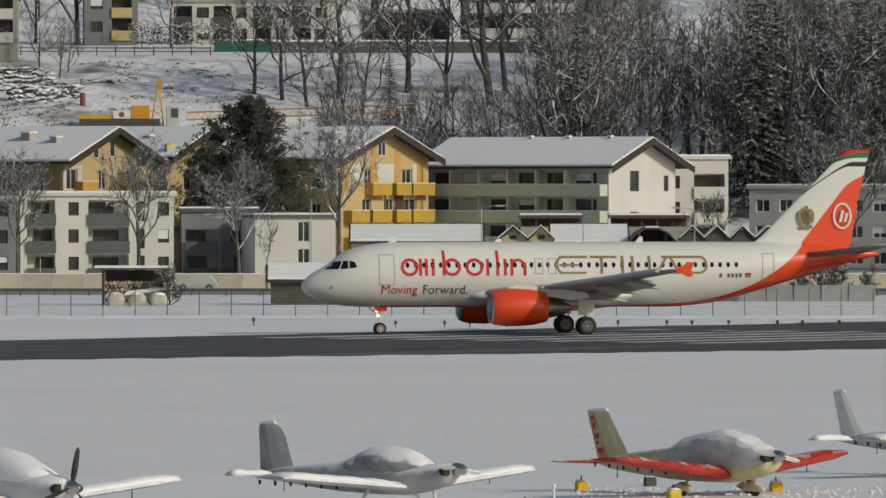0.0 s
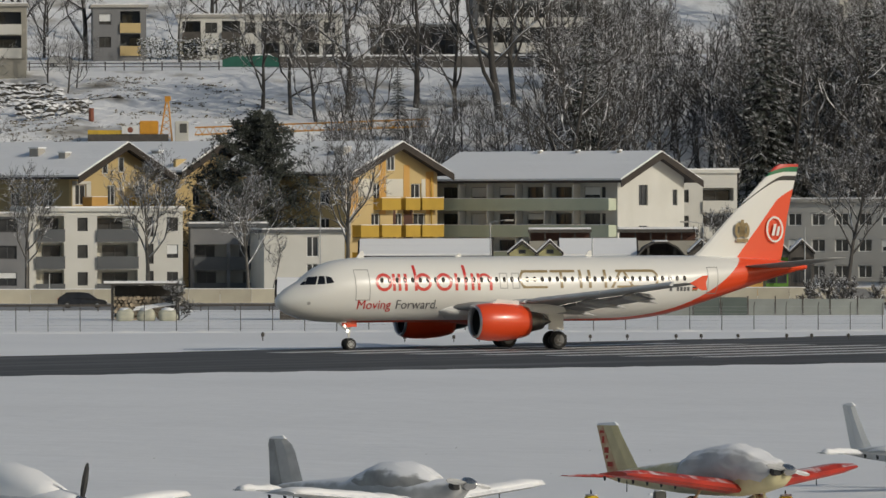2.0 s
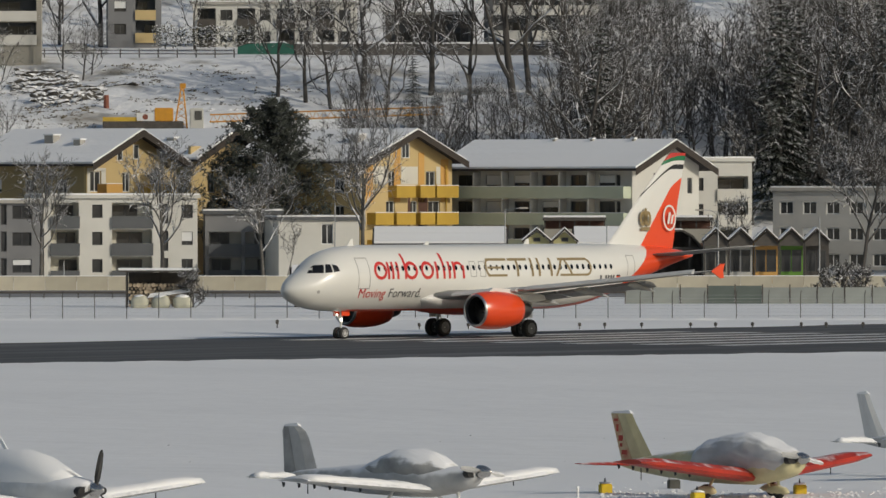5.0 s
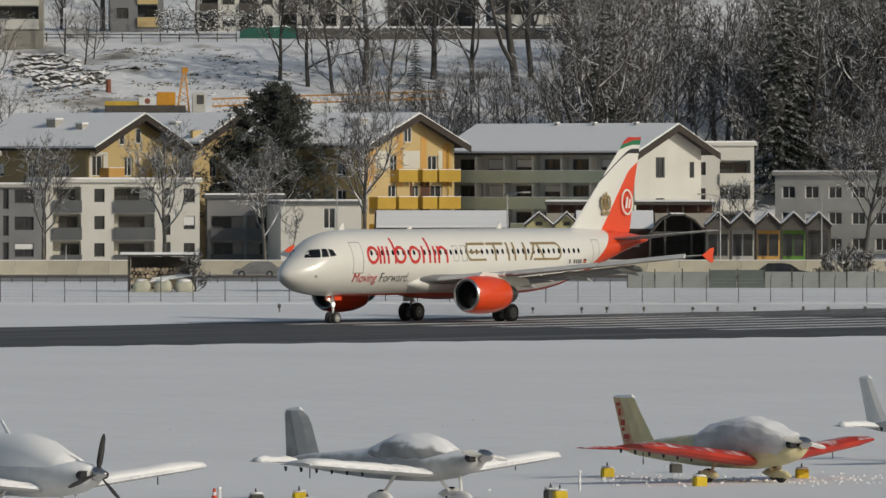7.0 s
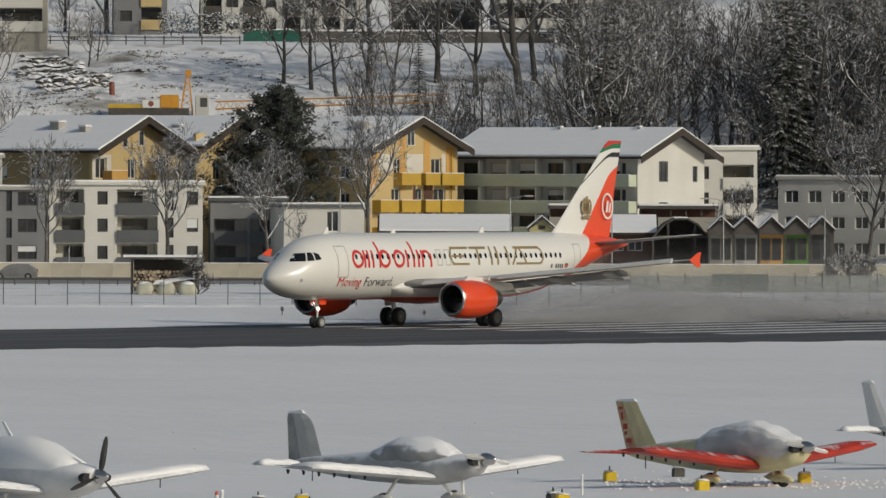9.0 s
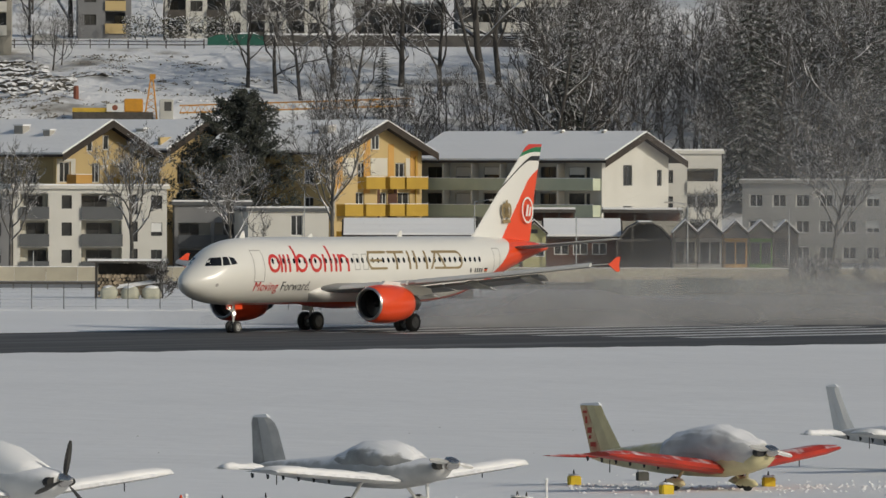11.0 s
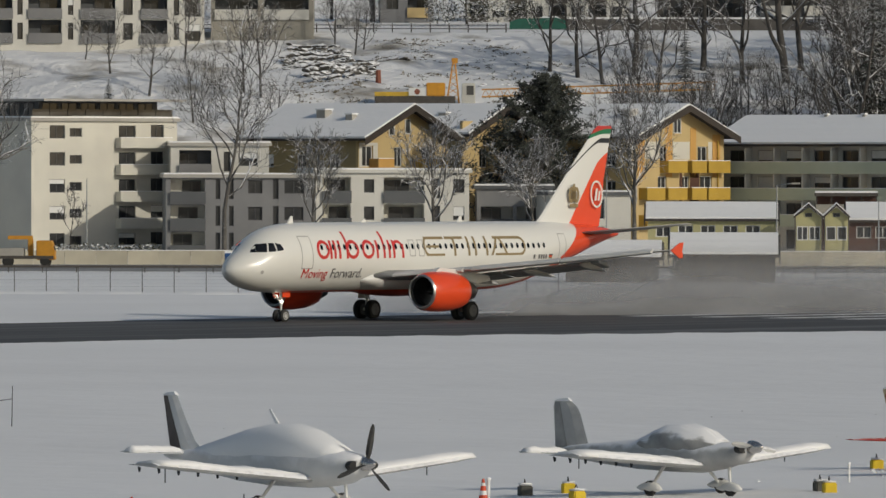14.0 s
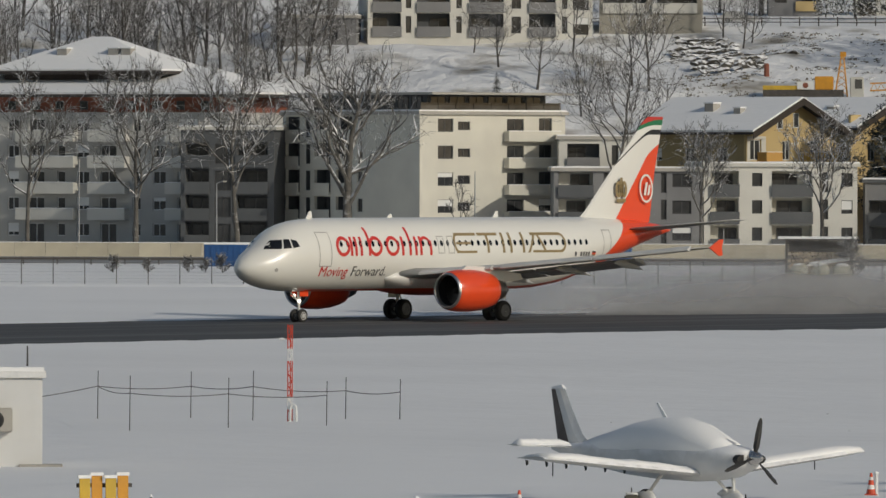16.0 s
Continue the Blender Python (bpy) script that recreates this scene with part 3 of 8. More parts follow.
# modern white and grey apartment row in front of the yellow houses
flat_block("apartment_block", "modern white apartment block with dark grey loggias", pose(-44.19, 908, 0, 0, 0, 12), 16.3, 11.0, 8.72,
           [(0.7, 3.0, "loggia"), (5.1, 1.1, "win"), (7.2, 4.3, "loggia"), (12.5, 0.7, "slit"), (14.6, 1.2, "win")], 2.85, RENDER_WHITE, RENDER_DARK, FRAME_DARK, base_z=0.1, seed=3, recess=RENDER_CREAM, glaze=0.62, slab=RENDER_WHITE)
flat_block("apartment_block", "grey rendered apartment wing with slim windows", pose(-59.77, 905.6, 0, 0, 0, 6), 15.6, 9.0, 8.19,
           [(0.5, 3.6, "loggia"), (5.2, 0.5, "slit"), (6.6, 0.5, "slit"), (8.6, 1.5, "win"), (11.2, 0.6, "slit"), (12.4, 2.0, "win")], 2.8, RENDER_GREY, RENDER_DARK, FRAME_DARK, base_z=0.1, seed=6, recess=RENDER_WHITE)
flat_block("penthouse", "white set-back top storey with a dark terrace opening", pose(-60.00, 917, 8.18 + 0.36, 0, 0, 6), 10.4, 6.0, 3.0,
           [(0.9, 3.4, "loggia"), (5.6, 0.7, "slit"), (7.2, 2.0, "win")], 2.9, RENDER_WHITE, RENDER_GREY, FRAME_DARK, base_z=0.05, seed=7, recess=RENDER_DARK, low=0.0)
flat_block("apartment_block", "low dark apartment wing with deep balconies", pose(-27.52, 914, 0, 0, 0, 3), 8.0, 9.0, 7.05,
           [(0.4, 3.4, "loggia"), (4.2, 3.4, "loggia")], 2.75, RENDER_GREY, RENDER_DARK, FRAME_DARK, base_z=0.1, seed=8, recess=RENDER_STONE, glaze=0.6, slab=RENDER_DARK)
flat_block("apartment_block", "low white flat-roofed block with a dark roof edge", pose(-19.58, 905, 0, 0, 0, 10), 8.5, 10.0, 6.42,
           [(4.5, 1.25, "door")], 2.85, RENDER_WHITE, RENDER_DARK, FRAME_WHITE, base_z=0.95, seed=9, slab=RENDER_DARK, shutters=0.0)

# taller blocks farther along the street
hf = flat_block("apartment_block", "tall apartment block, cream sunny side and taupe shaded side", corner_at(-74.36, 912, -50, 25.5), 25.5, 19.0, 14.13,
                [(0.6, 2.6, "loggia"), (4.2, 1.0, "slit"), (6.0, 3.0, "loggia"), (10.0, 3.0, "loggia"), (14.0, 1.0, "win")], 2.85, RENDER_CREAM, RENDER_CREAM, FRAME_DARK, base_z=0.1, seed=10, recess=RENDER_DARK,
                sides=[(2.0 + 0.0, 0.9 + 2.85 * i, 2.0, 1.4) for i in range(5)] + [(4.6, 1.1 + 2.85 * i, 1.6, 0.9) for i in range(5)] + [(11.0, 0.9 + 2.85 * i, 2.2, 1.4) for i in range(5)] + [(15.2, 0.9 + 2.85 * i, 1.7, 1.5) for i in range(5)], side_mat=RENDER_CREAM)
for i in range(5):
    balcony(hf, pose(25.5, 0.35, 0, 0, 0, 90), 10.6, 0.15 + 2.85 * i, 6.8, 0.9, RENDER_CREAM, 0.85)
bm = bmesh.new()
box(bm, 3.0, 24.0, 2.0, 17.5, 14.13 + 0.36, 16.23)
part("penthouse", bm, RENDER_DARK, hf, "dark set-back top storey")
for i in range(6):
    put_window(hf, 24.0, 0, 2.0, 1.5, FRAME_DARK, depth=0, turn=pose(0, 2.4 + 2.5 * i, 14.55)).matrix_basis = pose(24.06, 2.4 + 2.5 * i, 14.6, 0, 0, 90)
for i in range(8):
    put_window(hf, 3.6 + 2.5 * i, 14.6, 2.0, 1.5, FRAME_DARK, depth=1.94)
for i in range(8):
    bm = bmesh.new()
    box(bm, 25.2, 25.24, 0.3 + 2.3 * i, 2.5 + 2.3 * i, 14.6, 15.4)
    part("rail_panel", bm, GLASS_DARK, hf, "glazed terrace rail")
bm = bmesh.new()
box(bm, 1.0, 27.5, 0.2, 18.8, 16.23 + 0.003, 16.48)
part("roof", bm, CONCRETE, hf, "thin projecting flat roof")

hg = flat_block("apartment_block", "grey apartment house with white balcony parapets and red-brown top band", pose(-130.37, 950, 0, 0, 0, -22), 36.0, 16.0, 14.46,
                [(0.6, 1.4, "win"), (3.0, 1.4, "door"), (6.2, 0.9, "win"), (8.4, 1.4, "win"), (11.0, 2.0, "door"), (14.6, 1.0, "win"), (17.0, 1.6, "win"), (20.0, 2.0, "door"), (24.0, 1.0, "win"), (26.5, 1.6, "win"), (29.6, 2.4, "door"), (33.4, 1.2, "win")],
                2.85, RENDER_STONE, RENDER_WHITE, FRAME_WHITE, base_z=0.1, seed=12, shutters=0.25, roof=False)
for i in range(1, 5):
    for bx, bw in ((1.8, 3.6), (10.0, 7.2), (19.0, 4.6), (28.6, 4.6)):
        balcony(hg, Matrix.Identity(4), bx, 0.1 + 2.85 * i, bw, 1.1, RENDER_WHITE, 1.0)
# glazed recess between the blocks; its deep shade is put into the dark walls
flat_block("apartment_block", "glazed link block darkened as a shaded recess, white roof slab", pose(-101.2, 926, 0, 0, 0, -6), 10.2, 8.0, 12.5,
           [(0.5, 2.6, "loggia"), (3.7, 1.8, "door"), (6.1, 3.4, "loggia")], 2.85, RENDER_DARK, RENDER_DARK, FRAME_DARK, base_z=0.2, seed=15, recess=RENDER_DARK, glaze=0.8, slab=RENDER_WHITE, shutters=0.0)
REDBROWN = worn("red_brown_boards", (0.26, 0.085, 0.05), (0.20, 0.07, 0.045), 0.5, 0.8)
bm = bmesh.new()
box(bm, 0.8, 35.2, 0.8, 15.2, 14.46, 16.11)
part("top_storey", bm, REDBROWN, hg, "red-brown boarded top storey")
zt = 16.11


def hip_roof(parent, x0, x1, y0, y1, z, ridge, r0, r1, over, thick=0.3):
    """A hipped roof with a dark edge and a blanket of snow."""
    made = None
    for name, mat, dz, ov in (("roof", ROOF_TILE, 0.0, over), ("snow", SNOW_CAP, thick, over - 0.2)):
        bm = bmesh.new()
        low = [bm.verts.new((x, y, z + dz)) for x, y in ((x0 - ov, y0 - ov), (x1 + ov, y0 - ov), (x1 + ov, y1 + ov), (x0 - ov, y1 + ov))]
        edge_ = [bm.verts.new((v.co.x, v.co.y, z + dz + 0.28)) for v in low]
        top = [bm.verts.new((x, (y0 + y1) / 2, ridge + dz)) for x in (r0, r1)]
        for i in range(4):
            bm.faces.new((low[i], low[(i + 1) % 4], edge_[(i + 1) % 4], edge_[i]))
        for f in ((edge_[0], edge_[1], top[1], top[0]), (edge_[1], edge_[2], top[1]), (edge_[2], edge_[3], top[0], top[1]), (edge_[3], edge_[0], top[0]), tuple(low[::-1])):
            bm.faces.new(f)
        if made is None:
            made = part(name, bm, mat, parent)
        else:
            part(name, bm, mat, made, "thick snow on the hipped roof")
    return made


hip = hip_roof(hg, 0, 36, 0, 16, zt, 19.03, 6, 30, 1.4)
bm = bmesh.new()
box(bm, 6.0, 25.0, 3.5, 12.5, zt + 0.6, 18.66)
part("attic", bm, TIMBER, hg, "dark timber attic wall")
upper = hip_roof(hg, 6.0, 25.0, 3.5, 12.5, 18.66, 22.56, 14.5, 17.0, 1.6)
for x in (12.0, 18.4, 20.0):
    chimney(upper, x, 4.6, 20.39, 1.2, 1.1)
for i in range(11):
    put_window(hg, 2.0 + 3.0 * i, zt - 1.35, 1.0, 0.95, FRAME_DARK, depth=0.74)


# ---- trees ----
class Twigs:
    """Collects tapered tubes for one mesh."""

    def __init__(self):
        self.v, self.f = [], []

    def tube(self, pts, radii, sides):
        start = len(self.v)
        for k, (p, r) in enumerate(zip(pts, radii)):
            d = (pts[min(k + 1, len(pts) - 1)] - pts[max(k - 1, 0)]).normalized()
            u = d.orthogonal().normalized()
            w = d.cross(u)
            for i in range(sides):
                a = 2 * math.pi * i / sides
                self.v.append(p + (u * math.cos(a) + w * math.sin(a)) * r)
        for k in range(len(pts) - 1):
            for i in range(sides):
                j = (i + 1) % sides
                a = start + k * sides
                self.f.append((a + i, a + j, a + sides + j, a + sides + i))

    def leaf(self, p, d, side, length, width):
        """A bent blade."""
        n = len(self.v)
        tip, mid = p + d * length, p + d * length * 0.45
        self.v += [p, mid + side * width, tip + Vector((0, 0, -length * 0.18)), mid - side * width]
        self.f += [(n, n + 1, n + 2), (n, n + 2, n + 3)]

    def mesh(self, name, material, smooth=False):
        data = bpy.data.meshes.new(name)
        data.from_pydata([tuple(v) for v in self.v], [], self.f)
        data.materials.append(material)
        if smooth:
            data.polygons.foreach_set("use_smooth", [True] * len(data.polygons))
        return data


def bough(rng, tw, start, way, length, radius, sides, wander=0.22, lift=0.1, n=4):
    """One crooked, tapered branch; returns its points."""
    pts, radii, p, d = [start], [radius], start.copy(), way.normalized()
    for i in range(n):
        d = (d + Vector((rng.gauss(0, wander), rng.gauss(0, wander), rng.gauss(0, wander * 0.7) + lift))).normalized()
        p = p + d * (length / n)
        pts.append(p.copy())
        radii.append(radius * (1 - 0.8 * (i + 1) / n))
    tw.tube(pts, radii, sides)
    return pts


def spread(rng, way, angle):
    axis = way.orthogonal().normalized()
    axis.rotate(Matrix.Rotation(rng.uniform(0, 2 * math.pi), 3, way.normalized()))
    d = way.normalized().copy()
    d.rotate(Matrix.Rotation(angle, 3, axis))
    return d


QUADS, THICKET = {}, []


def bare_tree(label, seed, height, limbs=7, kids=5, twigs=4, ends=2, wide=0.55, girth=0.022, bark=BARK, clear=0.22, up=(0.35, 1.05), group="bare trees"):
    """A leafless tree: trunk with limbs, and a crown of ever finer branches."""
    rng, low, fine = random.Random(seed), Twigs(), Twigs()
    r0 = height * girth
    top = bough(rng, low, Vector((0, 0, -0.4)), Vector((rng.gauss(0, 0.04), rng.gauss(0, 0.04), 1)), height * 0.86, r0, 7, 0.07, 0.12, 7)
    for i in range(limbs):
        k = clear + (0.92 - clear) * (i + rng.random()) / limbs
        j = min(6, int(k * 7))
        base_p = top[j].lerp(top[j + 1], k * 7 - j)
        way = Vector((math.cos(i * 2.4 + rng.random()), math.sin(i * 2.4 + rng.random()), rng.uniform(*up)))
        ln = height * wide * (1.1 - 0.6 * k) * rng.uniform(0.8, 1.15) * (1.3 if up[0] > 0.5 else 1.0)
        limb = bough(rng, low, base_p, way, ln, r0 * (0.62 - 0.42 * k), 5, 0.22, 0.09, 5)
        for q in range(kids):
            w = 0.25 + 0.72 * (q + rng.random()) / kids
            a = min(4, int(w * 5))
            bp = limb[a].lerp(limb[a + 1], w * 5 - a)
            bd = spread(rng, limb[a + 1] - limb[a], rng.uniform(0.45, 1.0)) + Vector((0, 0, 0.25))
            bl = ln * rng.uniform(0.32, 0.55) * (1.15 - 0.5 * w)
            kid = bough(rng, fine, bp, bd, bl, max(0.045, r0 * 0.2), 4, 0.24, 0.08, 4)
            for e in range(twigs):
                c = rng.randrange(0, 4)
                tp = kid[c].lerp(kid[c + 1], rng.random())
                td = spread(rng, kid[c + 1] - kid[c], rng.uniform(0.4, 1.0)) + Vector((0, 0, 0.15))
                tl = bl * rng.uniform(0.3, 0.6)
                twig = bough(rng, fine, tp, td, tl, 0.034, 3, 0.25, 0.05, 2)
                for h in range(ends):
                    ed = spread(rng, td, rng.uniform(0.4, 0.9))
                    bough(rng, fine, twig[1].lerp(twig[2], rng.random()), ed, tl * rng.uniform(0.4, 0.8), 0.026, 3, 0.2, 0.0, 1)
    tree = thing("tree", label, "bare tree", Matrix.Identity(4), group=group)
    n = len(low.v)
    QUADS[tree.name] = np.array([tuple(v) for v in low.v + fine.v]), np.array(low.f + [tuple(i + n for i in f) for f in fine.f])
    for name, data in (("trunk", low.mesh("trunk", bark, True)), ("crown", fine.mesh("crown", bark))):
        shared(name, data, tree, Matrix.Identity(4))
    return tree


def spruce(label, seed, height, wide=0.2, mat=NEEDLES, group="conifers"):
    rng, low, fine = random.Random(seed), Twigs(), Twigs()
    bough(rng, low, Vector((0, 0, -0.3)), Vector((0, 0, 1)), height, height * 0.016, 6, 0.02, 0.2, 5)
    n = int(height * 1.7)
    for i in range(n):
        k = 0.1 + 0.88 * i / n
        z = height * k
        reach = height * wide * (1.05 - k) * rng.uniform(0.75, 1.2) + 0.25
        for j in range(9):
            a = j * 0.7 + i * 1.1 + rng.uniform(-0.2, 0.2)
            out = Vector((math.cos(a), math.sin(a), rng.uniform(-0.42, -0.1)))
            rr = reach * rng.uniform(0.6, 1.1)
            side = Vector((-math.sin(a), math.cos(a), 0))
            for s in range(8):
                p = Vector((0, 0, z)) + out * rr * (0.12 + 0.115 * s)
                for sg in (-1, 1):
                    d = (out + side * sg * rng.uniform(0.5, 1.1) + Vector((0, 0, rng.uniform(-0.25, 0.1)))).normalized()
                    fine.leaf(p, d, Vector((0, 0, 1)).cross(d) * 1.0 + Vector((0, 0, rng.uniform(-0.3, 0.3))), rr * rng.uniform(0.14, 0.24) + 0.16, 0.07 + 0.015 * rr)
    tree = thing("tree", label, "conifer", Matrix.Identity(4), group=group)
    shared("trunk", low.mesh("trunk", BARK), tree, Matrix.Identity(4))
    shared("crown", fine.mesh("crown", mat), tree, Matrix.Identity(4))
    return tree


def pine(label, seed, height, wide):
    """A tall dark pine with rounded clumps of needles on long limbs."""
    rng, low, fine = random.Random(seed), Twigs(), Twigs()
    top = bough(rng, low, Vector((0, 0, -0.3)), Vector((0, 0, 1)), height * 0.95, height * 0.02, 8, 0.03, 0.2, 8)
    for i in range(180):
        k = 0.12 + 0.86 * (i + rng.random()) / 180
        j = min(7, int(k * 8))
        p = top[j].lerp(top[j + 1], k * 8 - j)
        a = i * 2.4 + rng.random()
        reach = wide * (1.06 - k) * rng.uniform(0.5, 1.12) * min(1.0, k * 2.6 + 0.15) + 0.3
        limb = bough(rng, low, p, Vector((math.cos(a), math.sin(a), rng.uniform(-0.05, 0.4))), reach, 0.09, 4, 0.15, 0.05, 4)
        for c in range(8):
            w = rng.uniform(0.2, 1.0) * 3.99
            cp = limb[int(w)].lerp(limb[int(w) + 1], w - int(w)) + Vector((rng.gauss(0, 0.35), rng.gauss(0, 0.35), rng.gauss(0.1, 0.3)))
            for _ in range(26):
                d = Vector((rng.gauss(0, 1), rng.gauss(0, 1), rng.gauss(0.35, 0.8))).normalized()
                fine.leaf(cp + d * rng.uniform(0, 0.35), d, d.orthogonal().normalized(), rng.uniform(0.22, 0.48), rng.uniform(0.05, 0.10))
    tree = thing("tree", label, "pine", Matrix.Identity(4))
    shared("trunk", low.mesh("trunk", BARK), tree, Matrix.Identity(4))
    shared("crown", fine.mesh("crown", NEEDLES_DARK), tree, Matrix.Identity(4))
    return tree


def stand(tree, x, y, size=1.0, turn=0.0, first=False, z=None):
    m = pose(x, y, ground_z(x, y) if z is None else z, 0, 0, turn) @ Matrix.Scale(size, 4)
    if first:
        tree.matrix_basis = m
        return tree
    return copy_thing(tree, m)


# street trees, each of its own growth
stand(bare_tree("leafless street tree with snow on its limbs", 11, 14.0, 14, 7, 6, 2, 0.46, 0.018, BARK_PALE, 0.34, (0.7, 1.6)), -31.02, 884, first=True)
stand(bare_tree("slim leafless street tree beside a dark pine", 12, 12.0, 13, 7, 6, 2, 0.5, 0.018, BARK_PALE, 0.34, (0.7, 1.6)), -20.56, 880, first=True)
stand(bare_tree("leafless street tree before yellow balconies", 13, 15.5, 14, 7, 6, 2, 0.5, 0.019, BARK_PALE, 0.34, (0.7, 1.6)), -10.47, 884, first=True)
stand(bare_tree("leafless street tree before a grey wall", 14, 13.0, 12, 7, 6, 2, 0.45, 0.017, BARK_PALE, 0.34, (0.7, 1.6)), -43.04, 880, first=True)
stand(bare_tree("tall pale leafless tree with upswept limbs", 15, 21.5, 12, 7, 6, 2, 0.42, 0.013, BARK_PALE, 0.34, (0.7, 1.6)), -51.65, 872, first=True)
stand(bare_tree("stout leafless tree with long snow-lined limbs", 16, 19.5, 16, 7, 6, 2, 0.66, 0.03, BARK_PALE, 0.28, (0.2, 1.3)), -77.82, 868, first=True)
stand(bare_tree("tall leafless street tree with snowy bark", 17, 18.5, 14, 7, 6, 2, 0.5, 0.017, BARK_PALE, 0.34, (0.7, 1.6)), -88.50, 862, first=True)
stand(bare_tree("tall leafless street tree before white balconies", 18, 17.5, 14, 7, 6, 2, 0.5, 0.018, BARK_PALE, 0.34, (0.7, 1.6)), -98.26, 858, first=True)
stand(bare_tree("leafless street tree near the apartment house", 19, 17.0, 12, 7, 6, 2, 0.45, 0.015, BARK_PALE, 0.34, (0.7, 1.6)), -108.60, 856, first=True)
stand(bare_tree("leafless tree before a grey office building", 20, 15.0, 14, 7, 6, 2, 0.5, 0.018, BARK, 0.34, (0.7, 1.6)), 40.55, 892, first=True)
stand(bare_tree("small leafless tree before a white block", 21, 8.5, 9, 6, 5, 2, 0.5, 0.015, BARK, 0.34, (0.7, 1.6)), 27.11, 884, first=True)
stand(bare_tree("small young leafless tree by a white wall", 22, 6.5, 6, 4, 4, 2, 0.4, 0.011, BARK_PALE, 0.34, (0.7, 1.6)), -18.57, 886, first=True)
stand(bare_tree("small young leafless tree on the street side", 23, 7.5, 6, 4, 4, 2, 0.4, 0.011, BARK, 0.34, (0.7, 1.6)), -67.94, 880, first=True)
stand(pine("tall dark dense pine between the yellow houses", 31, 20.2, 17.5), -21.4, 929, first=True)

# hillside woods
rng = random.Random(77)
kinds = [bare_tree("leafless woodland tree dusted with snow", 100 + i, h, 9, 6, 4, 2, w, 0.018, bk, 0.14) for i, (h, w, bk) in enumerate(((14, 0.6, BARK), (17, 0.5, BARK), (12, 0.72, BARK), (15.5, 0.6, BARK)))]
firs = [spruce("dark conifer with a little snow on its boughs", 200 + i, h, w) for i, (h, w) in enumerate(((15, 0.2), (19, 0.19), (10, 0.26)))]
used = set()


def plant(pool, i, x, y, size, far=False):
    # a clearing in the wood lets the snowy field above show
    if 27.0 < x < 35.0 and y > 1052:
        return
    tree = pool[i]
    if far and tree.name in used:
        THICKET.append((tree.name, x, y, size, rng.uniform(0, 360)))
        return
    stand(tree, x, y, size, rng.uniform(0, 360), first=tree.name not in used)
    used.add(tree.name)


# loose row on the open slope, then denser and denser wood
for x, d, k, size in ((-19.63, 1062, 0, 0.95), (-16.43, 1056, 2, 1.0), (-12.77, 1066, 1, 1.15), (-9.86, 1052, 2, 0.7), (-4.46, 1070, 0, 1.1), (0.41, 1058, 3, 0.95), (5.92, 1058, 1, 1.0), (7.69, 1064, 3, 0.95), (11.56, 1070, 0, 1.0), (-23.13, 1064, 2, 0.8)):
    plant(kinds, k, x, d, size * 1.25)
for i in range(265):
    x = rng.uniform(12.14, 63.27) if i < 230 else rng.uniform(-15.16, 11.91)
    y = rng.uniform(992, 1100) if i < 230 else rng.uniform(996, 1034)
    size = rng.uniform(0.55, 1.05) if i < 230 else rng.uniform(0.4, 0.62)
    plant(kinds, rng.randrange(4), x, y, size, far=y > 1040)
for x, d, k, size in ((-6.4, 1044, 0, 0.60), (-3.8, 1040, 0, 0.62), (-0.9, 1036, 2, 0.50), (15.5, 1000, 1, 1.22), (13.9, 1004, 0, 1.20), (17.4, 1003, 0, 1.25), (36.0, 998, 1, 1.2), (38.4, 1004, 1, 1.05), (30.0, 1010, 2, 0.90), (43.9, 1012, 1, 1.00), (48.3, 1008, 1, 1.05), (51.5, 1000, 1, 1.10), (24.9, 1016, 0, 0.80), (43.2, 872, 2, 0.55), (-54.2, 1008, 2, 0.55), (-75.5, 1040, 2, 0.60)):
    plant(firs, k, x, d, size)
# scrub on the open slope farther along
for i in range(46):
    x = rng.uniform(-138.48, -66.01)
    plant(kinds, rng.randrange(4), x, rng.uniform(1006, 1078), rng.uniform(0.3, 0.75), far=True)
for x, d, size in ((-47.9, 1084, 0.5), (-50.7, 1090, 0.45), (-47.0, 1088, 0.4), (-59.6, 1046, 0.7), (-57.3, 1042, 0.75), (-54.6, 1030, 0.45), (-64.7, 1030, 0.5)):
    plant(kinds, 2, x, d, size)
# thicket on the far part of the slope
for i in range(46):
    x = rng.uniform(-143.18, -93.83)
    plant(kinds, rng.randrange(4), x, rng.uniform(1030, 1110), rng.uniform(0.55, 1.0), far=True)
# garden trees above the slope
for i in range(26):
    x = rng.uniform(-111.41, 64.88)
    plant(kinds, rng.randrange(4), x, rng.uniform(1128, 1185), rng.uniform(0.5, 0.9))


def thicket(label):
    """The far trees, too many and too small to tell apart, joined into one mesh."""
    vs, fs, n = [], [], 0
    for name, x, y, size, turn in THICKET:
        v, f = QUADS[name]
        c, s = size * math.cos(radians(turn)), size * math.sin(radians(turn))
        vs.append(np.stack([v[:, 0] * c - v[:, 1] * s + x, v[:, 0] * s + v[:, 1] * c + y, v[:, 2] * size + ground_z(x, y)], 1))
        fs.append(f + n)
        n += len(v)
    vs, fs = np.concatenate(vs), np.concatenate(fs)
    data = bpy.data.meshes.new("thicket")
    data.vertices.add(len(vs))
    data.vertices.foreach_set("co", vs.astype(np.float32).ravel())
    data.loops.add(fs.size)
    data.loops.foreach_set("vertex_index", fs.astype(np.int32).ravel())
    data.polygons.add(len(fs))
    data.polygons.foreach_set("loop_start", np.arange(0, fs.size, 4, dtype=np.int32))
    data.update(calc_edges=True)
    data.materials.append(BARK)
    return tagged(new("thicket", data), label, "far woods", kind="stuff")


thicket("leafless far woods on the snowy hillside")


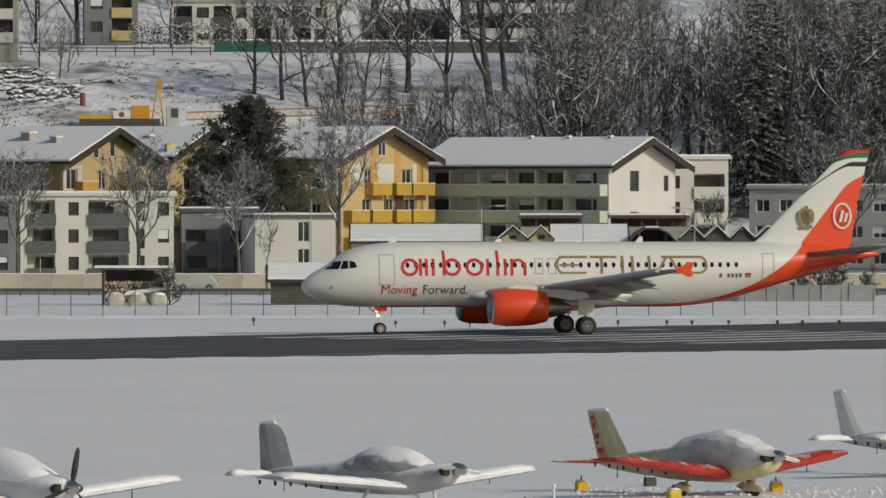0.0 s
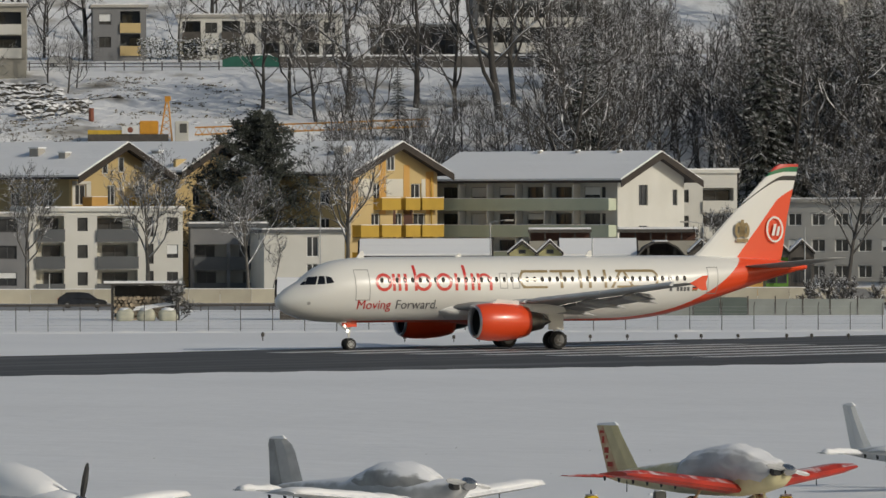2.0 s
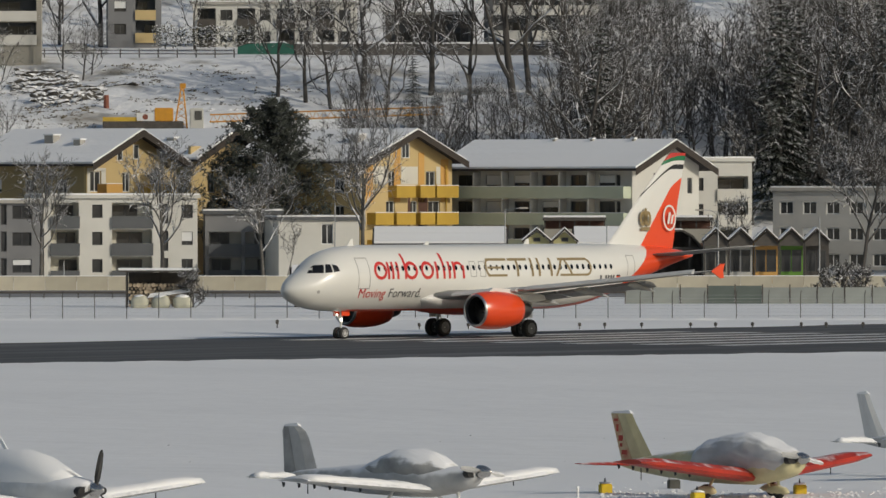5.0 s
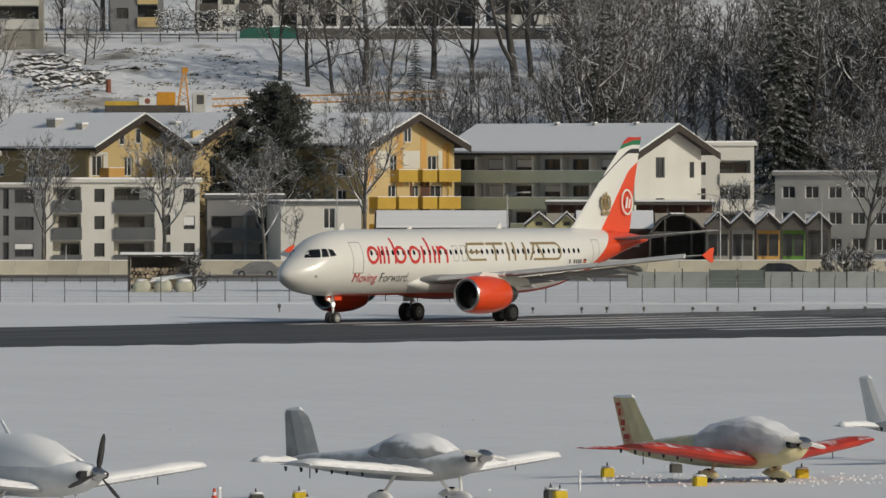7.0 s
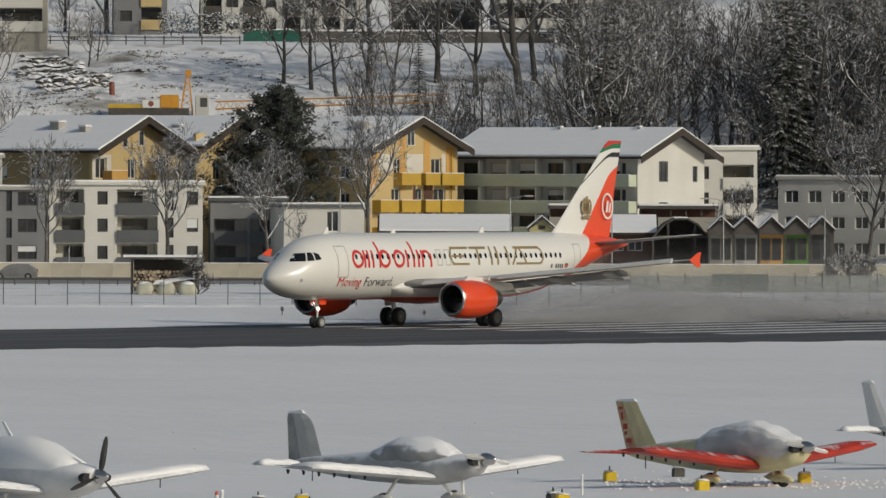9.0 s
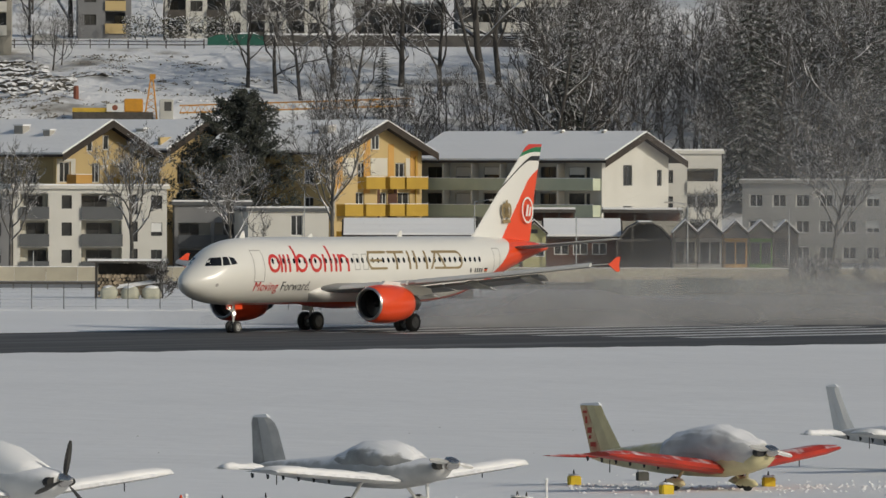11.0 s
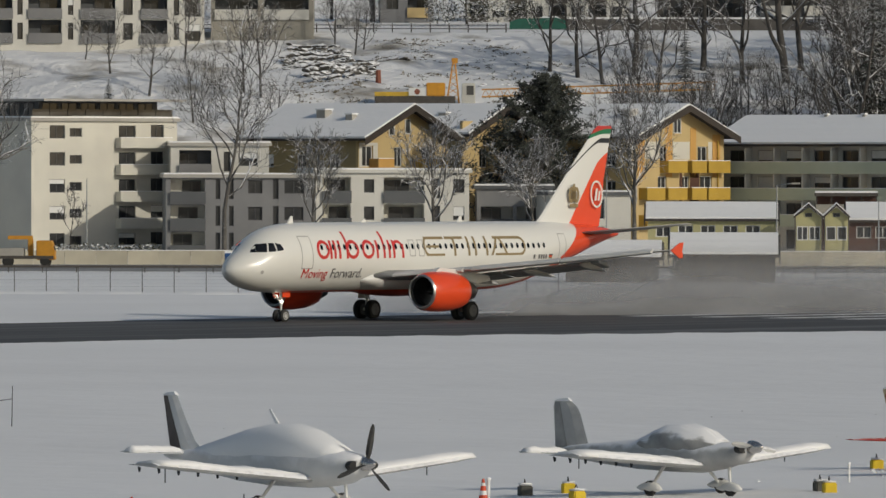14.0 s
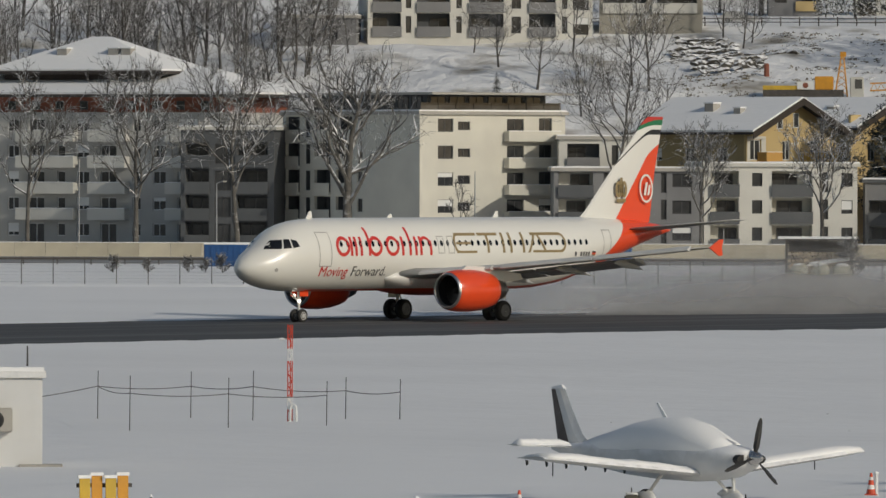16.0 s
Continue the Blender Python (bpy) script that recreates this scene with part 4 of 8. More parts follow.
# ---- along the street and the airfield fence ----
SLAT_DARK = worn("dark_grey_timber", (0.09, 0.08, 0.07), (0.055, 0.05, 0.045), 2.0, 0.85)
LOG_END = worn("cut_log_ends", (0.42, 0.34, 0.24), (0.26, 0.20, 0.14), 4.0, 0.85, vary=0.4)
BAG = worn("pale_big_bags", (0.52, 0.51, 0.40), (0.42, 0.41, 0.33), 1.5, 0.8)
KIOSK = worn("yellow_green_render", (0.46, 0.43, 0.22), (0.40, 0.37, 0.19), 0.8, 0.8)
BLUE = worn("blue_container_paint", (0.02, 0.09, 0.26), (0.018, 0.07, 0.2), 1.0, 0.5)
ORANGE_PAINT = worn("orange_vehicle_paint", (0.66, 0.31, 0.03), (0.52, 0.24, 0.03), 1.5, 0.45)
HEDGE = snowy("snowy_hedge", (0.035, 0.04, 0.02), (0.06, 0.055, 0.035), 1.0, 0.35, 0.8, 0.9, 3.0)

# garden wall of concrete panels
wall = thing("garden_wall", "beige concrete panel wall along the street", "wall", Matrix.Identity(4), kind="structure")
bm = bmesh.new()
box(bm, 0, 2.97, 0, 0.14, -0.1, 1.33)
panel_mesh = mesh_of("panel", bm, worn("beige_wall_panel", (0.50, 0.46, 0.36), (0.42, 0.38, 0.30), 0.6, 0.9, vary=0.12))
bm = bmesh.new()
box(bm, -0.02, 2.99, -0.03, 0.17, 1.332, 1.40)
cap_mesh = mesh_of("snow", bm, SNOW_CAP)
for i in range(60):
    x = -118 + 3.0 * i
    p = shared("panel", panel_mesh, wall, pose(x, 824, 0))
    shared("snow", cap_mesh, p, Matrix.Identity(4))

# low rail on posts along the street
rail = thing("guard_rail", "dark low rail on posts along the snowy verge", "guard rail", Matrix.Identity(4), kind="structure")
bm = bmesh.new()
box(bm, -125, 65, 760, 760.08, 0.42, 0.62)
part("rail", bm, SLAT_DARK, rail)
bm = bmesh.new()
box(bm, -0.05, 0.05, 0.083, 0.18, -0.2, 0.62)
rp = mesh_of("post", bm, SLAT_DARK)
for i in range(64):
    shared("post", rp, rail, pose(-124 + 3 * i, 760, 0))

# airfield fence: posts with bent heads and wires
fence = thing("airfield_fence", "tall wire fence with bent-headed steel posts", "fence", Matrix.Identity(4), kind="structure")
bm = bmesh.new()
tube(bm, (0, 0, -0.2), (0, 0, 1.75), 0.035, 0.03, 6)
tube(bm, (0, 0, 1.75), (0.0, -0.28, 2.05), 0.03, 0.025, 6)
fp = mesh_of("post", bm, SLAT_DARK)
for i in range(52):
    shared("post", fp, fence, pose(-86 + 2.35 * i, 636, 0, 0, 0, 12))
for k in range(7):
    bm = bmesh.new()
    z = 0.2 + 0.25 * k
    tube(bm, (-86, 636, z), (36, 636, z), 0.007, 0.007, 3, False)
    part("wire", bm, STEEL, fence)

# ridge of old snow in front of the fence
bm, rng, rings = bmesh.new(), random.Random(5), []
for i in range(300):
    x, h, w = -110 + 0.5 * i * 1.0, rng.uniform(0.08, 0.22), rng.uniform(0.5, 1.0)
    y = 628 + 1.2 * math.sin(i * 0.07)
    rings.append([(x, y - 1.4 * w, -0.02), (x, y - 0.5, h * 0.8), (x, y, h), (x, y + 0.6, h * 0.7), (x, y + 1.8 * w, -0.02)])
loft(bm, rings, closed=False, caps=False)
solid("snow_bank", bm, SNOW_CAP, "broken ridge of old snow before the fence", "snow bank", kind="structure", smooth=True)

# runway edge lamps, small dark posts
for i in range(15):
    p = (-3.19 + 2.5 * i + 0.8 * (i % 3 == 1), 584 + 0.3 * i)
    lamp = thing("edge_light", "small dark runway edge light on a stem", "runway light", pose(p[0], p[1], 0), group="runway edge lights")
    bm = bmesh.new()
    tube(bm, (0, 0, -0.05), (0, 0, 0.22), 0.04, 0.03, 6)
    part("stem", bm, SLAT_DARK, lamp)
    bm = bmesh.new()
    lathe(bm, [(0.2, 0.10), (0.36, 0.11), (0.44, 0.05)], (0, 0, 0), "z", 10)
    part("head", bm, SLAT_DARK, lamp)
p = (-12.87, 590)
lamp = thing("edge_light", "single dark edge light in the snow", "runway light", pose(p[0], p[1], 0), group="runway edge lights")
bm = bmesh.new()
tube(bm, (0, 0, -0.05), (0, 0, 0.3), 0.04, 0.04, 6)
lathe(bm, [(0.28, 0.10), (0.5, 0.12), (0.58, 0.05)], (0, 0, 0), "z", 10)
part("stem", bm, SLAT_DARK, lamp)

# open wood store with a snowy flat roof, bags before it
wx, wy = -24.79, 700
shed = thing("wood_store", "open wood store with snowy flat roof and stacked logs", "shed", pose(wx, wy, 0))
bm = bmesh.new()
box(bm, -3.2, 2.9, -1.3, 1.6, 2.85, 2.98)
part("roof", bm, SLAT_DARK, shed)
bm = bmesh.new()
box(bm, -3.25, 2.95, -1.35, 1.65, 2.983, 3.16)
part("snow", bm, SNOW_CAP, shed)
for x, y in ((-2.6, -1.2), (2.6, -1.2), (-2.6, 1.4), (2.6, 1.4), (0, 1.4)):
    bm = bmesh.new()
    box(bm, x - 0.06, x + 0.06, y - 0.06, y + 0.06, -0.1, 2.848)
    part("post", bm, SLAT_DARK, shed)
bm = bmesh.new()
box(bm, -2.5, 2.5, 1.463, 1.52, 0.2, 2.8)
part("back_board", bm, SLAT_DARK, shed)
logs = thing("log_pile", "stack of split logs dusted with snow", "log pile", pose(wx, wy, 0))
rng = random.Random(8)
lm = []
for r in (0.11, 0.14, 0.17):
    bm = bmesh.new()
    lathe(bm, [(-0.6, r), (0.6, r)], (0, 0, 0), "y", 8)
    lm.append((r, mesh_of("log", bm, LOG_END)))
for row in range(7):
    for i in range(13):
        r, data = lm[rng.randrange(3)]
        shared("log", data, logs, pose(-2.3 + 0.31 * i + (row % 2) * 0.15, -0.3 + rng.uniform(-0.12, 0.12), 0.16 + 0.27 * row, rng.uniform(-4, 4), 0, rng.uniform(-5, 5)))
planks = thing("plank_stack", "leaning planks covered with snow by the wood store", "planks", pose(wx + 0.5, wy, -0.3))
for k in range(3):
    bm = bmesh.new()
    box(bm, -1.2 + 0.1 * k, 2.4, -1.9 + 0.3 * k, -1.68 + 0.3 * k, 1.25 + 0.1 * k, 1.36 + 0.1 * k, pose(0, 0, 0, 0, -8, 0))
    part("plank", bm, SNOW_CAP, planks)
for i, (x, w) in enumerate(((-1.2, 0.62), (0.5, 0.68), (2.2, 0.7))):
    bm = bmesh.new()
    loft(bm, [[(w * k * math.copysign(abs(math.cos(a)) ** 0.6, math.cos(a)), w * k * math.copysign(abs(math.sin(a)) ** 0.6, math.sin(a)), z) for a in [2 * math.pi * j / 14 for j in range(14)]] for z, k in ((-0.05, 0.95), (0.25, 1.1), (0.6, 1.05), (0.85, 0.85), (0.95, 0.35))])
    for v in bm.verts:
        v.co += noise.noise_vector(v.co * 1.3 + Vector((i * 3, 0, 0))) * 0.16
    bag = solid("big_bag", bm, BAG, "pale filled big bag with snow on top", "sack", pose(wx + x - 0.2, wy - 4.6 + 0.2 * i, 0), group="big bags", smooth=True)
    bm = bmesh.new()
    lathe(bm, [(0.82, w * 0.8), (0.97, w * 0.72), (1.06, w * 0.4), (1.08, 0.02)], (0, 0, 0), "z", 12)
    part("snow", bm, SNOW_CAP, bag, smooth=True)
bush = stand(bare_tree("dense leafless bush beside the wood store", 41, 3.6, 16, 8, 5, 2, 0.5, 0.02, BARK, 0.05), -21.99, 698, first=True)
scrub = random.Random(77)
for x in (-76.65, -75.25, -73.63, -71.92, -70.25, -68.53, -67.00, -65.52, -79.43, -82.69):
    twiggy = stand(bush, x, 705 + scrub.uniform(-4, 4), scrub.uniform(0.38, 0.62), scrub.uniform(0, 360))
    tagged(twiggy, "low leafless shrub in snow along the fence", "bush", "shrubs along the fence")


def shed_row(name, label, x, y, w, d, eave, ridge, wall_mat, turn=0.0, windows=0, group="low sheds"):
    """A long low building with its ridge along x and snow on the roof."""
    house = thing(name, label, "shed", pose(x, y, 0, 0, 0, turn), group=group)
    holes = [(0.8 + i * (w - 1.6) / max(1, windows), eave - 1.75, 1.5, 1.2) for i in range(windows)]
    plain_wall(house, wall_mat, w, eave, holes, Matrix.Identity(4), FRAME_WHITE, z0=-0.3, thick=0.2)
    for gx in (0.0, w - 0.2):
        bm = bmesh.new()
        prism(bm, [(0.203, -0.3), (d - 0.2, -0.3), (d - 0.2, eave), (d / 2, ridge - 0.1), (0.203, eave)], -0.2, 0)
        part("wall", bm, wall_mat, house, at=pose(gx, 0, 0, 0, 0, 90))
    pitched_roof(house, w, d, eave, ridge, 0.4, 0.35)
    return house


shed_row("timber_shed", "low dark timber shed with a snowy roof", -13.9, 700, 7.5, 5.0, 1.95, 3.0, SLAT_DARK, 0, 0)
shed_row("timber_shed", "dark timber shed with a broad snowy roof", -5.3, 702, 8.3, 6.5, 2.15, 3.6, SLAT_DARK, 0, 0)
shed_row("long_shed", "long low shed with a snow-covered roof", -9.2, 884, 13.0, 8, 4.0, 5.45, KIOSK, 0, 5)
shed_row("long_shed", "low brown shed with a wide snowy roof", 11.2, 884, 7.4, 8, 3.9, 5.45, MAROON, 0, 3)

# dark barn with an open front under a broken-backed roof
barn = thing("barn", "dark open-fronted barn with snow on its roof", "barn", pose(18.3, 880, 0), group="low sheds")
BARN = [(0, 0), (0, 3.6), (1.2, 5.0), (2.2, 5.5), (3.6, 5.5), (4.6, 5.0), (5.8, 3.6), (5.8, 0)]
for a, c in zip(BARN, BARN[1:]):
    d = Vector((c[0] - a[0], 0, c[1] - a[1])).normalized()
    n = Vector((d.z, 0, -d.x)) * 0.18
    bm = bmesh.new()
    prism(bm, [a, c, (c[0] + n.x, c[1] + n.z), (a[0] + n.x, a[1] + n.z)], 0, 9)
    board = part("roof" if a[1] > 1 and c[1] > 1 else "wall", bm, SLAT_DARK, barn)
    if a[1] > 5.4 and c[1] > 5.4:
        bm = bmesh.new()
        prism(bm, [(a[0], a[1] + 0.01), (c[0], c[1] + 0.01), (c[0], c[1] + 0.13), (a[0], a[1] + 0.13)], 0.5, 9)
        part("snow", bm, SNOW_CAP, board)
bm = bmesh.new()
prism(bm, [(x * 0.97 + 0.09, z * 0.97) for x, z in BARN], 6.0, 6.2)
part("back_wall", bm, SLAT_DARK, barn)
for x in (1.5, 4.2):
    bm = bmesh.new()
    box(bm, x, x + 0.2, 0.3, 0.5, -0.1, 5.0)
    part("post", bm, SLAT_DARK, barn)
bm = bmesh.new()
box(bm, 0.25, 5.55, 0.2, 0.4, 3.5, 3.75)
part("tie_beam", bm, SLAT_DARK, barn)

# flat-roofed annexes before the long house
for x, w, lab in ((8.0, 6.6, "flat snowy carport roof on dark timber posts"), (17.4, 8.4, "long flat snowy carport roof before a white gable")):
    port = thing("carport", lab, "carport", pose(x, 908, 0), group="low sheds")
    bm = bmesh.new()
    box(bm, 0, w, 0, 6, 6.35, 6.7)
    part("roof", bm, SLAT_DARK, port)
    bm = bmesh.new()
    box(bm, 0.05, w - 0.05, 0.05, 6, 6.703, 6.9)
    part("snow", bm, SNOW_CAP, port)
    bm = bmesh.new()
    box(bm, 0.2, w - 0.2, 4.0, 4.2, -0.2, 6.34)
    part("back_wall", bm, MAROON, port)
    bm = bmesh.new()
    box(bm, 0.1, w - 0.1, 0.25, 0.33, 4.0, 5.5)
    part("parapet", bm, RENDER_TAUPE, port)
    n = int(w / 1.5)
    for i in range(n + 1):
        bm = bmesh.new()
        box(bm, 0.1 + (w - 0.35) * i / n, 0.25 + (w - 0.35) * i / n, 0.36, 0.5, -0.2, 6.34)
        part("post", bm, SLAT_DARK, port)

# small gabled booths
GREEN_BOARD = worn("bright_green_boards", (0.12, 0.27, 0.035), (0.09, 0.21, 0.03), 1.0, 0.7)
BOOTHS = [(5.65, 2.85, 0.0, KIOSK, "small yellow-green gabled kiosk with a dark roof edge"), (8.6, 2.6, 0.0, KIOSK, "small yellow-green gabled kiosk with a dark roof edge")]
BOOTHS += [(23.9, 2.5, 0.9, RENDER_TAUPE, "small dark gabled market booth under snow"), (26.4, 2.5, 0.9, RENDER_STONE, "small gabled booth with a pale glazed front"), (28.95, 2.55, 0.9, ORANGE_PANEL, "small gabled booth with an orange front"), (31.5, 2.55, 0.9, GREEN_BOARD, "small gabled booth with a bright green front"), (34.05, 2.5, 0.9, SLAT_DARK, "small dark gabled market booth under snow")]
for u0, wide, set_back, mat, lab in BOOTHS:
    booth = thing("kiosk", lab, "kiosk", pose(u0, 876, 0), group="gabled booths")
    eave, top, mid = 4.45, 5.5, wide / 2
    bm = bmesh.new()
    prism(bm, [(0.06, -0.2), (wide - 0.06, -0.2), (wide - 0.06, eave - 0.15), (mid, top - 0.2), (0.06, eave - 0.15)], set_back, 5)
    part("body", bm, mat, booth)
    for s in (0, 1):
        x0, x1 = ((-0.06, mid), (wide + 0.06, mid))[s]
        bm = bmesh.new()
        prism(bm, [(x0, eave - 0.22), (x1, top), (x1, top + 0.2), (x0, eave - 0.02)], -0.6, 5.2)
        r_ = part("roof", bm, ROOF_TILE, booth)
        bm = bmesh.new()
        prism(bm, [(x0, eave - 0.01), (x1, top + 0.21), (x1, top + 0.33), (x0, eave + 0.14)], -0.5, 5.2)
        part("snow", bm, SNOW_CAP, r_)
        bm = bmesh.new()
        px_ = 0.03 if s == 0 else wide - 0.15
        box(bm, px_, px_ + 0.12, -0.45, -0.33, -0.1, eave - 0.1)
        part("post", bm, SLAT_DARK, booth)
    if set_back:
        bm = bmesh.new()
        prism(bm, [(0.1, eave - 0.55), (wide - 0.1, eave - 0.55), (wide - 0.1, eave - 0.2), (mid, top - 0.1), (0.1, eave - 0.2)], -0.3, -0.2)
        part("gable_board", bm, SLAT_DARK, booth, "dark timber gable")
    for x in (0.25, wide / 2 + 0.06):
        put_window(booth, x, 1.3 if set_back else 2.0, wide / 2 - 0.31, 2.2 if set_back else 1.4, FRAME_DARK if set_back else FRAME_WHITE, depth=set_back - 0.06)
    if not set_back:
        put_window(booth, mid - 0.35, 4.35, 0.7, 0.4, FRAME_DARK, depth=-0.06)

# low weathered screen beyond the airfield fence
SCREEN = worn("weathered_screen", (0.30, 0.32, 0.30), (0.22, 0.235, 0.22), 0.5, 0.8, vary=0.12)
SCREEN_DARK = worn("dark_green_screen", (0.12, 0.145, 0.13), (0.09, 0.11, 0.10), 0.5, 0.8)
screen = thing("windbreak_screen", "weathered grey-green boarded screen along the verge", "screen", pose(13.2, 722, 0), kind="structure")
for i in range(10):
    bm = bmesh.new()
    box(bm, 0.05, 2.2, 0, 0.06, -0.1, 1.5 if 3 <= i < 5 else 1.35)
    part("panel", bm, SCREEN_DARK if 3 <= i < 5 else SCREEN, screen, at=pose(2.28 * i, 0, 0))
    bm = bmesh.new()
    box(bm, -0.06, 0.04, -0.03, 0.09, -0.1, 1.6)
    part("post", bm, SLAT_DARK, screen, at=pose(2.28 * i, 0, 0))
for x, y, size in ((30.2, 735, 0.9), (31.9, 738, 1.1), (33.6, 734, 1.0), (35.4, 728, 0.8)):
    tagged(stand(bush, x, y, size, x * 77 % 360), "dense brown leafless bush on the verge", "bush", "shrubs along the fence")


# street lamps and poles
def street_lamp(label, x, y, h, arm):
    lamp = thing("street_lamp", label, "street lamp", pose(x, y, 0), group="street lamps")
    bm = bmesh.new()
    tube(bm, (0, 0, -0.2), (0, 0, h), 0.08, 0.05, 8)
    part("pole", bm, STEEL, lamp)
    bm = bmesh.new()
    tube(bm, (0, 0, h), (arm, 0, h + 0.2), 0.04, 0.04, 6)
    part("arm", bm, STEEL, lamp)
    bm = bmesh.new()
    box(bm, min(arm, arm * 1.6), max(arm, arm * 1.6), -0.15, 0.15, h + 0.1, h + 0.26)
    part("head", bm, CONCRETE, lamp)


for x, y, h, arm in ((-12.71, 838, 8.3, 0.02), (3.71, 838, 7.6, 1.4), (24.33, 840, 7.4, -1.4), (34.05, 838, 6.8, 0.02), (13.59, 842, 6.0, 0.02), (-62.95, 838, 8.0, 0.02), (-88.07, 838, 7.0, 0.6), (-101.50, 838, 9.0, 0.02), (-38.49, 830, 2.6, 0.02)):
    street_lamp("slim steel street pole beside the wall", x, y, h, arm)


# vehicles
def car(label, at, paint, long=4.2, group="passing cars"):
    """A small hatchback, nose to +x, wheels on the ground."""
    c = thing("car", label, "car", at, group=group)
    bm = bmesh.new()
    prof = [(-0.5, 0.28), (0.5, 0.28), (0.5, 0.62), (0.46, 0.72), (0.30, 0.86), (0.12, 1.38), (-0.05, 1.46), (-0.32, 1.44), (-0.47, 1.0), (-0.5, 0.7)]
    rings = []
    for y, inset in ((-0.84, 0.06), (-0.8, 0.0), (0.8, 0.0), (0.84, 0.06)):
        rings.append([(x * (long - inset * 2), y * (0.84 if z > 0.95 else 1.0), z - (inset if z > 1 else 0)) for x, z in prof])
    loft(bm, rings)
    shell = part("body", bm, paint, c, smooth=False)
    for s in (-1, 1):
        bm = bmesh.new()
        prism(bm, [(-0.42 * long, 0.98), (0.22 * long, 0.95), (0.10 * long, 1.33), (-0.30 * long, 1.36)], -0.004, 0.004, pose(0, s * 0.745, 0, s * 7, 0, 0))
        part("side_window", bm, GLASS_DARK, c)
    bm = bmesh.new()
    prism(bm, [(0.145 * long, 1.30), (0.285 * long, 0.90), (0.29 * long, 0.92), (0.15 * long, 1.32)], -0.58, 0.58)
    part("windscreen", bm, GLASS_DARK, c)
    for x in (-0.3 * long, 0.31 * long):
        for y in (-0.8, 0.8):
            w = new("wheel")
            w.parent, w.matrix_basis = c, pose(x, y, 0.31)
            bm = bmesh.new()
            lathe(bm, [(-0.1, 0.18), (-0.1, 0.29), (-0.06, 0.31), (0.06, 0.31), (0.1, 0.29), (0.1, 0.18)], (0, 0, 0), "y", 16)
            part("tyre", bm, TYRE_STREET, w)
            bm = bmesh.new()
            lathe(bm, [(-0.105, 0.17), (0.105, 0.17)], (0, 0, 0), "y", 12)
            part("rim", bm, STEEL, w)
    for s in (-1, 1):
        bm = bmesh.new()
        box(bm, 0.478 * long, 0.503 * long, s * 0.6 - 0.15, s * 0.6 + 0.15, 0.6, 0.72)
        part("headlight", bm, FRAME_WHITE, c)
        bm = bmesh.new()
        box(bm, -0.503 * long, -0.49 * long, s * 0.66 - 0.1, s * 0.66 + 0.1, 0.7, 0.95)
        part("tail_light", bm, REDBROWN, c)
    return c


TYRE_STREET = worn("car_tyre", (0.02, 0.02, 0.02), (0.035, 0.035, 0.033), 3.0, 0.9)
CAR_SILVER = worn("silver_car_paint", (0.62, 0.61, 0.58), (0.5, 0.49, 0.46), 1.0, 0.3, 0.3)
CAR_DARK = worn("black_car_paint", (0.018, 0.018, 0.02), (0.04, 0.04, 0.04), 1.0, 0.25)
CAR_GREY = worn("grey_car_paint", (0.22, 0.22, 0.22), (0.16, 0.16, 0.16), 1.0, 0.3)
# each with its start and its speed along the street
TRAFFIC = [
    (car("small silver hatchback driving along the slushy street", pose(-22.6, 796, 0.05, 0, 0, 180), CAR_SILVER, 3.9), -22.6, 796, -11.3, 180),
    (car("black car driving along the slushy street", pose(-57.8, 780, 0.05), CAR_DARK, 4.4), -57.8, 780, 12.3, 0),
    (car("dark car driving past the garden wall", pose(9.8, 796, 0.05, 0, 0, 180), CAR_DARK, 4.4), 9.8, 796, -11.4, 180),
    (car("grey car driving past the garden wall", pose(58.9, 796, 0.05, 0, 0, 180), CAR_GREY, 4.2), 58.9, 796, -11.2, 180),
]

# orange works truck with a folded crane
tx_, ty_ = -65.85, 802
truck = thing("works_truck", "orange works truck with a folded loading crane", "truck", pose(tx_, ty_, 0.05))
bm = bmesh.new()
box(bm, -2.6, 2.6, -1.1, 1.1, 0.7, 1.0)
part("chassis", bm, SLAT_DARK, truck)
bm = bmesh.new()
prism(bm, [(1.0, 0.6), (2.7, 0.6), (2.7, 1.5), (2.4, 2.4), (1.0, 2.4)], -1.05, 1.05)
bmesh.ops.bevel(bm, geom=bm.edges[:], offset=0.06, segments=2, affect="EDGES")
part("cab", bm, ORANGE_PAINT, truck, "orange driver's cab")
bm = bmesh.new()
prism(bm, [(2.45, 1.5), (2.72, 1.5), (2.45, 2.2)], -0.9, 0.9)
part("windscreen", bm, GLASS_DARK, truck)
bm = bmesh.new()
box(bm, -2.6, -0.2, -1.1, 1.1, 1.003, 1.7)
part("load_bed", bm, CONCRETE, truck, "pale load bed heaped with snow")
bm = bmesh.new()
box(bm, 0.2, 0.65, -0.3, 0.3, 1.003, 2.5)
box(bm, -1.7, 0.6, -0.25, 0.25, 2.503, 2.85)
box(bm, 0.1, 0.5, 0.303, 0.6, 1.4, 2.7)
part("crane", bm, ORANGE_PAINT, truck, "folded orange crane arm")
for x in (-1.7, 1.8):
    for y in (-0.95, 0.95):
        bm = bmesh.new()
        lathe(bm, [(-0.14, 0.2), (-0.14, 0.46), (0.14, 0.46), (0.14, 0.2)], (0, 0, 0), "y", 18)
        part("wheel", bm, TYRE_STREET, truck, at=pose(x, y, 0.46))

